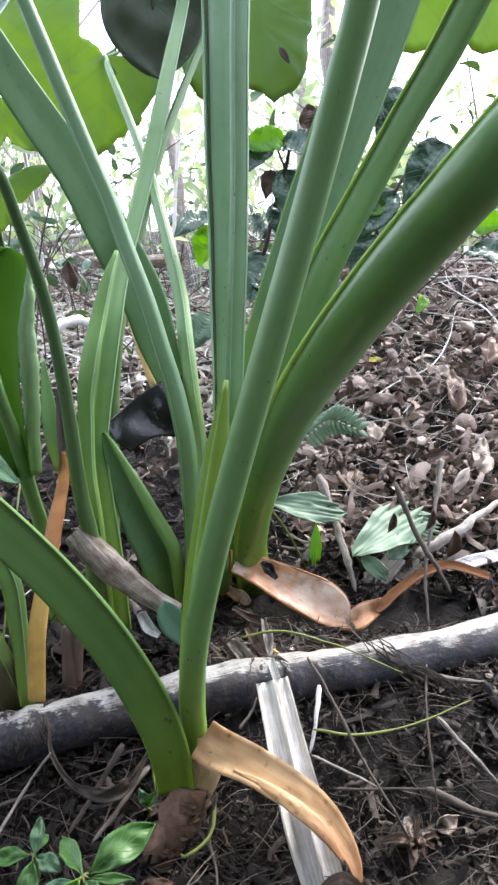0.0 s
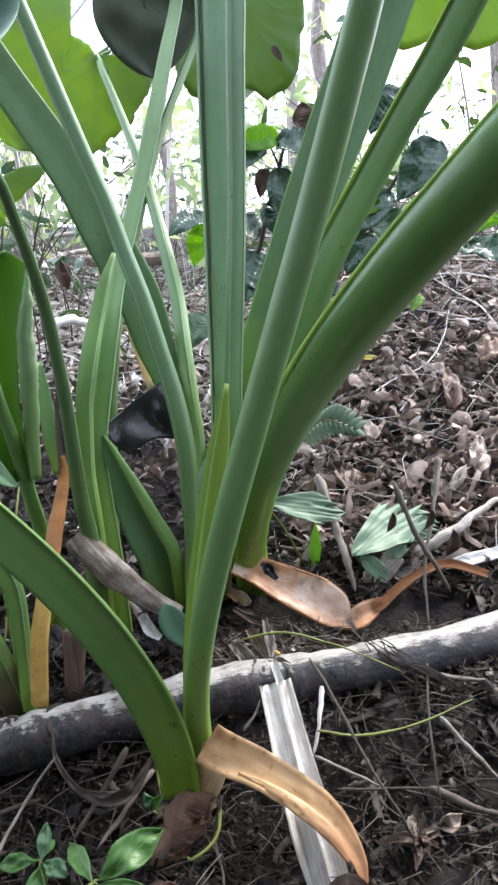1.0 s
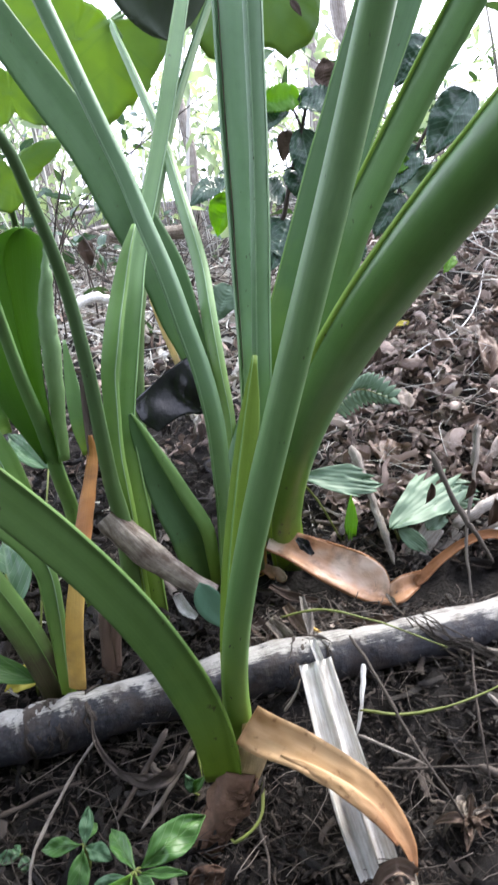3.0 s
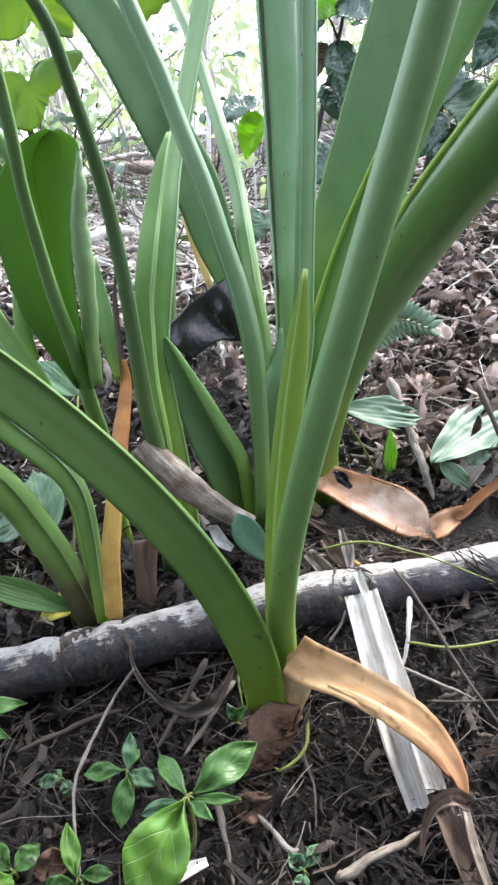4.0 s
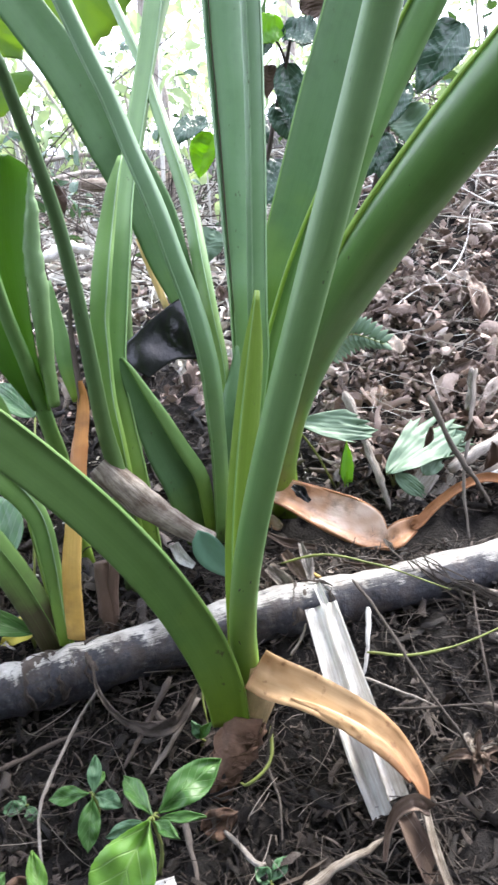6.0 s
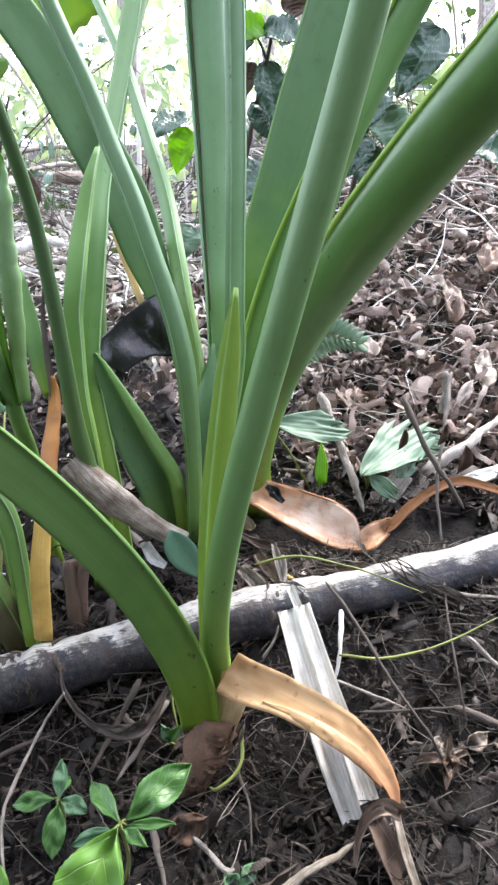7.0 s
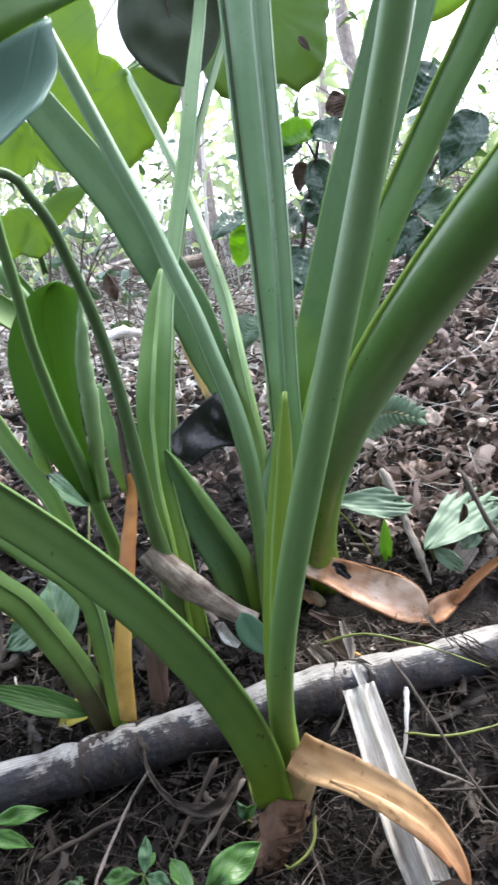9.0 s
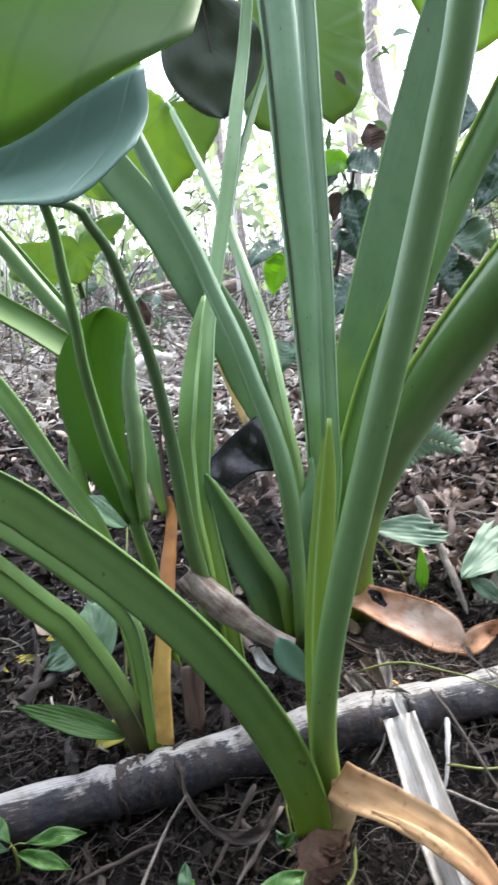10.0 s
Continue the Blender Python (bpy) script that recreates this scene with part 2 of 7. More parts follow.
PALE_YELLOW = dry_material("pale_yellow_stalk", [(0.35, (0.84, 0.70, 0.42)), (0.6, (0.92, 0.82, 0.58))], 0.5, False, (16, 1.0, 1), 0.5, 0.1, False, 0.15)
PALE_SHEATH = dry_material("pale_base_sheath", [(0.35, (0.56, 0.41, 0.18)), (0.6, (0.74, 0.58, 0.32))], 0.12, False, (16, 1.0, 1), 0.5, 0.35, False, 0.25)
LIME = dry_material("yellow_leaf", [(0.35, (0.58, 0.52, 0.06)), (0.6, (0.72, 0.64, 0.12))], 0.25, False, (16, 4, 1), 0.5, 0.25, False, 0.2)
ORANGE = dry_material("orange_withered_petiole", [(0.35, (0.28, 0.105, 0.028)), (0.6, (0.52, 0.24, 0.07))], 0.12, False, (16, 1.0, 1), 0.5, 0.4, False, 0.6)
TAN = tan_material()
RUST = dry_material("rusty_sheath", [(0.36, (0.40, 0.19, 0.085)), (0.46, (0.56, 0.33, 0.20)), (0.58, (0.80, 0.66, 0.55))], 0.1, False, (7, 1.6, 1), 0.25, 0.7, False, 0.3)
RUST_RIM = dry_material("rusty_rim", [(0.3, (0.28, 0.12, 0.05)), (0.6, (0.48, 0.23, 0.10))], 0.05, False, (10, 6, 1), 0.4, 0.3)
CORM = dry_material("corm_skin", [(0.3, (0.055, 0.030, 0.020)), (0.6, (0.21, 0.125, 0.082))], 0, False, (5, 9, 1), 0.8, 0.8)
STUB = streaked_material("grey_dry_stalk", (0.085, 0.06, 0.042), (0.35, 0.31, 0.255))
BOARD = streaked_material("split_wood", (0.26, 0.23, 0.20), (0.52, 0.48, 0.43))
CANE = streaked_material("weathered_cane", (0.60, 0.56, 0.49), (0.86, 0.86, 0.82), 0.55)
BLEACHED = streaked_material("bleached_cane", (0.56, 0.54, 0.50), (0.90, 0.91, 0.90), 0.5)
CREAM = dry_material("cream_dead_leaf", [(0.3, (0.30, 0.235, 0.18)), (0.6, (0.52, 0.445, 0.37))], 0.08, False, (10, 8, 1), 0.5, 0.5, True)
LEAF_BROWN = dry_material("brown_dead_leaf", [(0.3, (0.12, 0.075, 0.052)), (0.6, (0.26, 0.175, 0.125))], 0.05, False, (10, 8, 1), 0.5, 0.5, True)
BROWN = dry_material("folded_brown_sheath", [(0.3, (0.13, 0.085, 0.06)), (0.6, (0.30, 0.22, 0.165))], 0, False, (16, 2, 1), 0.5, 0.4)
HUSK = dry_material("brown_husk", [(0.3, (0.05, 0.033, 0.025)), (0.6, (0.14, 0.092, 0.066))], 0, False, (18, 2, 1), 0.6, 0.4)
BLACK = dry_material("rotten_leaf", [(0.3, (0.008, 0.008, 0.009)), (0.6, (0.02, 0.02, 0.022))], 0, False, (6, 1.5, 1), 0.16, 0.0)
TWIG = dry_material("twig_bark", [(0.0, (0.03, 0.023, 0.018)), (0.5, (0.075, 0.06, 0.05)), (0.82, (0.17, 0.145, 0.125)), (1.0, (0.34, 0.30, 0.26))], 0, True, (8, 14, 1), 0.8, 0.5)
TWIG_OWN = dry_material("twig_bark_single", [(0.0, (0.06, 0.05, 0.042)), (0.5, (0.12, 0.10, 0.085)), (1.0, (0.22, 0.195, 0.17))], 0, "object", (8, 14, 1), 0.8, 0.5)
TWIG_PALE = streaked_material("pale_twig", (0.15, 0.125, 0.105), (0.40, 0.37, 0.33))
TWIG_DARK = dry_material("dark_twig", [(0.3, (0.045, 0.035, 0.03)), (0.7, (0.11, 0.09, 0.075))], 0, False, (8, 20, 1), 0.8, 0.3)
VINE = petiole_material("green_tendril", (0.13, 0.15, 0.035), (0.14, 0.17, 0.04), 0.0, 0.2)
LITTER = dry_material("dead_leaf", [(0.0, (0.05, 0.035, 0.029)), (0.3, (0.165, 0.115, 0.094)), (0.6, (0.31, 0.225, 0.185)), (0.86, (0.50, 0.40, 0.34)), (1.0, (0.68, 0.60, 0.53))], 0.06, True, (10, 14, 1), 0.45, 0.55, True)
LITTER_OWN = dry_material("dead_leaf_single", [(0.0, (0.05, 0.035, 0.029)), (0.3, (0.165, 0.115, 0.094)), (0.6, (0.31, 0.225, 0.185)), (0.86, (0.50, 0.40, 0.34)), (1.0, (0.60, 0.51, 0.445))], 0.06, "object", (10, 14, 1), 0.45, 0.55, True)
TARO_MID = blade_material("taro_blade_dull", (0.05, 0.11, 0.035), (0.08, 0.16, 0.05), (0.36, 0.50, 0.11), 0.40, 6.0, 0.5, 0.5)
TARO = blade_material("taro_blade", (0.05, 0.12, 0.035), (0.09, 0.19, 0.05), (0.43, 0.59, 0.13), 0.55, 5.0, 0.5, 0.5)
# Dark copy of the taro blade: the hanging leaf's shade painted into it.
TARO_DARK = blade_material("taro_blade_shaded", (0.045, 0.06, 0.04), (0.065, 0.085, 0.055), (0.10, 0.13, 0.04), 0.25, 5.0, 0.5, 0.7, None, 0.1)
TARO_BLUE = blade_material("taro_blade_near", (0.05, 0.11, 0.035), (0.075, 0.15, 0.05), (0.40, 0.62, 0.08), 0.62, 4.0, 0.35, 0.45, None, 0.1)
INNER = blade_material("curled_blade_inside", (0.065, 0.165, 0.035), (0.105, 0.22, 0.05), (0.26, 0.44, 0.10), 0.40, 7.0, 0.6, 0.45)
# Bluish base colour paints the sky's reflection onto the folded flap.
FLAP = blade_material("taro_blade_sky_reflecting", (0.125, 0.235, 0.18), (0.15, 0.265, 0.205), (0.12, 0.22, 0.06), 0.12, 4.0, 0.3, 0.4, None, 0.12)
CURLED = blade_material("curled_blade", (0.08, 0.18, 0.05), (0.12, 0.235, 0.07), (0.30, 0.50, 0.13), 0.42, 7.0, 0.6, 0.6)
SEEDLING = blade_material("seedling_leaf", (0.034, 0.105, 0.022), (0.075, 0.185, 0.038), (0.20, 0.38, 0.05), 0.28, 6.0, 1.2, 0.36, (0.22, 0.36, 0.13), 0.5)
SEEDLING_BRIGHT = blade_material("seedling_leaf_bright", (0.09, 0.22, 0.03), (0.16, 0.34, 0.05), (0.30, 0.52, 0.05), 0.35, 5.0, 1.2, 0.36, (0.34, 0.50, 0.17), 0.5)
SEEDLING_BLUE = blade_material("seedling_leaf_bluish", (0.045, 0.11, 0.05), (0.085, 0.185, 0.085), (0.16, 0.30, 0.08), 0.2, 7.0, 1.2, 0.40, (0.20, 0.31, 0.17), 0.45)
PLEATED = blade_material("pleated_leaf", (0.098, 0.17, 0.108), (0.145, 0.225, 0.145), (0.22, 0.35, 0.16), 0.25, 1.0, 0.3, 0.55, None, 0.08)
SMOOTH_LEAF = blade_material("smooth_bluish_leaf", (0.10, 0.22, 0.15), (0.14, 0.28, 0.19), (0.2, 0.36, 0.14), 0.2, 1.0, 0.3, 0.45, None, 0.1)
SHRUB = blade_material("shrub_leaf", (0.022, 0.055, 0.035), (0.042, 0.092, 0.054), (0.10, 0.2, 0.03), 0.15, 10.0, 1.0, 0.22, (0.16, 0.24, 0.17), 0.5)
# Brighter copy of the shrub leaf; backlight is put into its colour.
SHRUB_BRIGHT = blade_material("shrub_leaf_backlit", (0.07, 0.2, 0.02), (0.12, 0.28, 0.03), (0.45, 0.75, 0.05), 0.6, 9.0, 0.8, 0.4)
THICKET = blade_material("thicket_leaf", (0.10, 0.17, 0.07), (0.18, 0.26, 0.12), (0.45, 0.58, 0.26), 0.45, 6.0, 0.5, 0.45)
# Pale tones that put the far slope's sunlight into the leaf colour.
PALE_LITTER = dry_material("sunlit_dead_leaf", [(0.0, (0.32, 0.28, 0.22)), (0.5, (0.56, 0.54, 0.47)), (1.0, (0.84, 0.84, 0.80))], 0.1, True, (10, 14, 1), 0.5, 0.3, True)
# Near-black for rotten bits; also carries the shade painted between the left stalks.
ROTTEN_SHADED = dry_material("rotten_shaded_fragment", [(0.0, (0.007, 0.0055, 0.0045)), (0.6, (0.019, 0.015, 0.012)), (0.9, (0.060, 0.047, 0.038)), (1.0, (0.22, 0.18, 0.15))], 0, True, (10, 14, 1), 0.45, 0.3)
STRAW = dry_material("dry_straw", [(0.0, (0.28, 0.25, 0.20)), (0.4, (0.49, 0.465, 0.40)), (0.9, (0.80, 0.80, 0.75))], 0, True, (10, 10, 1), 0.8, 0.2)
GRIME = dry_material("caked_dirt", [(0.3, (0.028, 0.023, 0.020)), (0.6, (0.085, 0.070, 0.060))], 0, False, (12, 12, 1), 0.9, 0.5)
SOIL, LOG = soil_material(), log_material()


# ---- building helpers ----
def smooth(a, b, x):
    t = np.clip((np.asarray(x, float) - a) / (b - a), 0, 1)
    return t * t * (3 - 2 * t)


def land(x, y):
    """Height of the ground, without its small bumps."""
    rise = 0.20 + 0.22 * smooth(-0.2, 0.4, x)
    d = np.maximum(np.asarray(y, float) - 0.85, 0)
    return -0.035 + 0.06 * smooth(0.54, 0.72, y) - 0.04 * (1 - smooth(-0.3, 0.45, y)) + rise * np.minimum(d, 1.1) + 0.14 * np.clip(d - 1.1, 0, 6)


def mesh_object(name, verts, faces, uvs, material, parent=None, label=""):
    me = bpy.data.meshes.new(name)
    me.from_pydata([tuple(v) for v in verts], [], faces)
    layer = me.uv_layers.new(name="UVMap")
    loops = np.empty(len(me.loops), dtype=np.int32)
    me.loops.foreach_get("vertex_index", loops)
    layer.data.foreach_set("uv", np.asarray(uvs, float)[loops].ravel())
    me.polygons.foreach_set("use_smooth", np.ones(len(me.polygons), bool))
    me.materials.append(material)
    ob = new(name, me)
    if parent is not None:
        ob.parent = parent
        ob.matrix_parent_inverse = parent.matrix_basis.inverted()
    if label:
        ob["label"] = label
    return ob


def thing(name, at, label, category, group="", kind=""):
    ob = new(name)
    ob.empty_display_size = 0.02
    ob.matrix_basis = pose(*at)
    return tagged(ob, label, category, group, kind)


def bezier(p, n=14):
    p, t = np.array(p, float), np.linspace(0, 1, n)[:, None]
    return (1 - t) ** 3 * p[0] + 3 * (1 - t) ** 2 * t * p[1] + 3 * (1 - t) * t * t * p[2] + t ** 3 * p[3]


def curve(points, n):
    """A smooth line through the points (Catmull-Rom), n samples."""
    p = np.array(points, float)
    q = np.vstack([2 * p[0] - p[1], p, 2 * p[-1] - p[-2]])
    out = []
    for u in np.linspace(0, len(p) - 1 - 1e-6, n):
        i = int(u)
        t = u - i
        a, b, c, d = q[i:i + 4]
        out.append(0.5 * (2 * b + (c - a) * t + (2 * a - 5 * b + 4 * c - d) * t * t + (3 * b - 3 * c + d - a) * t ** 3))
    return np.array(out)


def frames(line, side):
    """Tangent, side and normal along a line; the normal keeps near the given way."""
    t = np.gradient(line, axis=0)
    t /= np.linalg.norm(t, axis=1)[:, None]
    ways = np.array(side, float)
    if ways.ndim == 1:
        ways = np.tile(ways, (len(line), 1))
    else:
        ways = np.array([np.interp(np.linspace(0, 1, len(line)), np.linspace(0, 1, len(ways)), ways[:, k]) for k in range(3)]).T
    s = np.cross(t, ways)
    s /= np.linalg.norm(s, axis=1)[:, None]
    return t, s, np.cross(s, t)


def along(values, n):
    return np.interp(np.linspace(0, 1, n), np.linspace(0, 1, len(values)), values)


def skin(rings):
    """Vertices, faces and UVs of a tube of closed rings, with end caps."""
    n, k = len(rings), len(rings[0])
    verts = np.vstack([*rings, rings[0].mean(0)[None], rings[-1].mean(0)[None]])
    faces = [(i * k + j, i * k + (j + 1) % k, (i + 1) * k + (j + 1) % k, (i + 1) * k + j) for i in range(n - 1) for j in range(k)]
    faces += [((j + 1) % k, j, n * k) for j in range(k)]
    faces += [((n - 1) * k + j, (n - 1) * k + (j + 1) % k, n * k + 1) for j in range(k)]
    uvs = [(abs(2 * j / k - 1), i / (n - 1)) for i in range(n) for j in range(k)] + [(0.5, 0), (0.5, 1)]
    return verts, faces, uvs


def stalk_rings(line, width, adaxial, hollow, flat, wobble=0.0, seed=0):
    """Rings of a channelled leaf stalk. hollow 1: an open sheath, 0: a closed round stalk. Also the two rims."""
    n = len(line)
    t, s, up = frames(line, adaxial)
    w, h, f = along(width, n), along(hollow, n), along(flat, n)
    rings, rims = [], ([], [])
    m = 10
    for i in range(n):
        a, b = w[i] / 2, w[i] / 2 * f[i]
        u = np.radians(np.linspace(-1, 1, m + 1) * (92 + 84 * (1 - h[i])))
        bump = 1 + wobble * np.array([noise.noise(Vector((math.sin(x) * 2 + seed, i * 0.35, math.cos(x) * 2))) for x in u])
        outer = np.stack([a * np.sin(u) * bump, -b * np.cos(u) * bump], 1)
        thick = 0.14 + (0.86 - 0.72 * h[i]) * np.cos(u / u[-1] * math.pi / 2) ** 0.8
        inner = np.stack([a * np.sin(u) * (1 - thick * (0.5 + 0.5 * (1 - h[i]))), -b * np.cos(u) * (1 - thick) + b * 0.06], 1)
        flat_ring = np.vstack([outer, inner[::-1]])
        ring = line[i] + flat_ring[:, :1] * s[i] + flat_ring[:, 1:] * up[i]
        rings.append(ring)
        rims[0].append(ring[0] * 0.5 + ring[-1] * 0.5)
        rims[1].append(ring[m] * 0.5 + ring[m + 1] * 0.5)
    return rings, rims


def tube(line, radius, sides=8, way=(0.3, 0.2, 1.0), wobble=0.0, seed=0):
    n = len(line)
    t, s, up = frames(line, way)
    r = along(radius, n)
    rings = []
    for i in range(n):
        u = np.arange(sides) / sides * 2 * math.pi
        bump = np.array([1 + wobble * noise.noise(Vector((math.cos(x) * 1.3 + seed, math.sin(x) * 1.3, i * 0.6))) for x in u])
        rings.append(line[i] + (r[i] * bump * np.cos(u))[:, None] * s[i] + (r[i] * bump * np.sin(u))[:, None] * up[i])
    return rings


def petiole(plant, points, width, adaxial=(0, 0.3, 1), hollow=(1, 0.2), flat=(0.8, 0.95), material=None, rim=0.0, n=22, name="petiole", label="", wobble=0.03, seed=0, rim_material=None):
    line = curve(points, n)
    rings, rims = stalk_rings(line, width, adaxial, hollow, flat, wobble, seed)
    ob = mesh_object(name, *skin(rings), material or GREEN, plant, label)
    if rim:
        h = along(hollow, n)
        keep = max(4, int(np.sum(h > 0.25)))
        for edge in rims:
            mesh_object("margin", *skin(tube(np.array(edge)[:keep], (rim, rim, rim * 0.4), 6)), rim_material or MARGIN, ob)
    return ob


def section(corners, soft=0.09, bulge=0.05):
    """A closed outline of a stalk across its length: corners (across, towards the viewer's side), slightly rounded, faces slightly bulged."""
    c = np.array(corners, float)
    mid = c.mean(0)
    out = []
    for a, b in zip(c, np.roll(c, -1, 0)):
        d = b - a
        swell = (a + b) / 2 - mid
        swell = swell / max(1e-6, np.linalg.norm(swell)) * bulge * np.linalg.norm(d)
        out += [a + d * soft, a + d * 0.3 + swell * 0.8, a + d * 0.5 + swell, a + d * 0.7 + swell * 0.8, b - d * soft]
    return np.array(out)


RIDGED = ((-1, 0.0), (-0.78, 0.34), (0.4, 0.58), (1, 0.0), (0.5, -0.6), (-0.5, -0.6))
KEELED = ((-1, 0.0), (0.32, 0.62), (1, 0.05), (0.4, -0.5), (-0.5, -0.5))
LEFT_KEEL = ((-1, 0.0), (-0.55, 0.5), (0.82, 0.22), (1, 0.0), (0.4, -0.55), (-0.5, -0.55))
STRAP = ((-1, 0.0), (-0.92, 0.09), (0.0, 0.02), (0.92, 0.09), (1, 0.0), (0.6, -0.2), (-0.6, -0.2))
ROUNDED = ((-1, 0.0), (-0.6, 0.62), (0.25, 0.85), (0.85, 0.45), (0.8, -0.5), (0.0, -0.9), (-0.8, -0.5))


def stem(plant, rows, outline, face, material, n=34, crests=(), crest_size=0.0012, crest_material=None, name="petiole", label="", wobble=0.02, seed=0):
    """A leaf stalk of the given outline through rows of x, y, z, width; face: the way its front looks; crests: corners that carry a pale raised edge."""
    rows = np.array(rows, float)
    line = curve(rows[:, :3], n)
    w = along(rows[:, 3], n)
    w = np.convolve(np.pad(w, 2, "edge"), np.ones(5) / 5, "valid")
    t, s, up = frames(line, face)
    shape = section(outline)
    rings, keep = [], {k: [] for k in crests}
    for i in range(n):
        shake = 1 + wobble * np.array([noise.noise(Vector((u * 1.5 + seed, v * 1.5, i * 0.22 + seed * 2.3))) for u, v in shape])
        rings.append(line[i] + (shape[:, :1] * s[i] + shape[:, 1:] * up[i]) * (w[i] / 2) * shake[:, None])
        for k in crests:
            u, v = outline[k]
            keep[k].append(line[i] + (u * s[i] + v * up[i]) * (w[i] / 2) * 0.96)
    verts, faces, _ = skin(rings)
    k = len(shape)
    uvs = [((shape[j][0] + 1) / 2, i / (n - 1)) for i in range(n) for j in range(k)] + [(0.5, 0), (0.5, 1)]
    ob = mesh_object(name, verts, faces, uvs, material, plant, label)
    for k in crests:
        mesh_object("margin", *skin(tube(np.array(keep[k]), (crest_size * 0.5, crest_size, crest_size, crest_size * 0.6), 6)), crest_material or PALE_EDGE, ob)
    return ob


def ribbon(name, points, width, normal, cup=0.3, thick=0.0012, material=None, parent=None, label="", n=24, ruffle=0.0, seed=0, folds=0.0, rim=0.0, rim_material=None):
    """A strap with depth: cupped across, ruffled along its edges."""
    line = curve(points, n)
    t, s, up = frames(line, normal)
    w = along(width, n)
    m = 8
    top, low = [], []
    for i in range(n):
        c = np.linspace(-1, 1, m + 1)
        edge = ruffle * np.array([noise.noise(Vector((i * 0.45 + seed, x * 1.6, 0.0))) for x in c]) * w[i]
        crease = folds * w[i] * np.sin(c * 7 + i * 0.12)
        h = cup * w[i] * (c ** 2 - 0.3) + edge + crease
        pts = line[i] + (c * w[i] / 2)[:, None] * s[i] + h[:, None] * up[i]
        top.append(pts + up[i] * thick / 2)
        low.append(pts - up[i] * thick / 2)
    rings = [np.vstack([a, b[::-1]]) for a, b in zip(top, low)]
    ob = mesh_object(name, *skin(rings), material, parent, label)
    if rim:
        for k in (0, m):
            mesh_object("rim", *skin(tube(np.array([a[k] for a in top]), (rim * 0.6, rim, rim, rim * 0.6), 6, normal, 0.4, k)), rim_material, ob)
    return ob


def leaf_data(length, width, droop=0.2, fold=0.25, curl=0.0, wave=0.0, nl=10, nw=6, seed=0, shape=1.0, blunt=0.8, teeth=0.0):
    """A single leaf from its foot at the origin along +y, its face up: vertices, faces, UVs."""
    verts, uvs, faces = [], [], []
    for i in range(nl + 1):
        v = i / nl
        half = width / 2 * max(0.02, math.sin(math.pi * min(1, v ** (0.75 * shape))) ** blunt)
        half *= 1 + teeth * (i % 2 - 0.5)
        for j in range(nw + 1):
            u = 2 * j / nw - 1
            x = u * half
            z = fold * abs(x) - droop * length * v * v + curl * length * (u * u) * math.sin(v * 3.0 + 0.4)
            z += wave * width * noise.noise(Vector((v * 4 + seed * 3.1, u * 1.7, seed * 1.3)))
            verts.append((x, length * (v - 0.18 * droop * v * v), z))
            uvs.append((0.5 + 0.5 * x / (width / 2), v))
    k = nw + 1
    for i in range(nl):
        for j in range(nw):
            faces.append((i * k + j, i * k + j + 1, (i + 1) * k + j + 1, (i + 1) * k + j))
    return np.array(verts), faces, uvs


def thicken(verts, faces, uvs, thick):
    """Closes a sheet into a thin solid."""
    me = bpy.data.meshes.new("t")
    me.from_pydata([tuple(v) for v in verts], [], faces)
    me.update()
    normals = np.array([tuple(v.normal) for v in me.vertices])
    bpy.data.meshes.remove(me)
    n = len(verts)
    count = {}
    for f in faces:
        for a, b in zip(f, f[1:] + f[:1]):
            count[(a, b)] = True
    rim = [(a, b) for a, b in count if (b, a) not in count]
    both = np.vstack([verts, verts - normals * thick])
    return both, faces + [tuple(i + n for i in reversed(f)) for f in faces] + [(b, a, a + n, b + n) for a, b in rim], list(uvs) + list(uvs)


def basis(foot, tip, normal):
    """The pose that lays a leaf's +y from foot to tip, its face towards the normal."""
    y = (Vector(tip) - Vector(foot)).normalized()
    x = y.cross(Vector(normal)).normalized()
    m = Matrix((x, y, x.cross(y))).transposed().to_4x4()
    m.translation = Vector(foot)
    return m


def leaf(name, foot, tip, width, normal, material, parent=None, label="", thick=0.0006, **shape):
    length = (Vector(tip) - Vector(foot)).length
    v, f, u = leaf_data(length, width, **shape)
    v, f, u = thicken(v, f, u, thick)
    m = np.array(basis(foot, tip, normal))
    return mesh_object(name, v @ m[:3, :3].T + m[:3, 3], f, u, material, parent, label)


def sheet(name, rows, material, parent, label="", n=14, thick=0.0008):
    """A smooth sheet laid through rows of points."""
    lines = [curve(row, n) for row in rows]
    grid = np.array([curve([line[k] for line in lines], n) for k in range(n)])
    for i in range(n):
        for k in range(n):
            grid[i, k] += np.array((0.1, -0.8, 0.5)) * 0.004 * noise.noise(Vector(grid[i, k]) * 24)
    verts = grid.reshape(-1, 3)
    faces = [(i * n + k, i * n + k + 1, (i + 1) * n + k + 1, (i + 1) * n + k) for i in range(n - 1) for k in range(n - 1)]
    uvs = [(k / (n - 1) * 0.45, i / (n - 1)) for i in range(n) for k in range(n)]
    return mesh_object(name, *thicken(verts, faces, uvs, thick), material, parent, label)


HEART = ((0, 1.0), (8, 0.93), (20, 0.78), (40, 0.64), (60, 0.57), (90, 0.54), (115, 0.57), (140, 0.62), (152, 0.60), (162, 0.44), (171, 0.20), (180, 0.05))


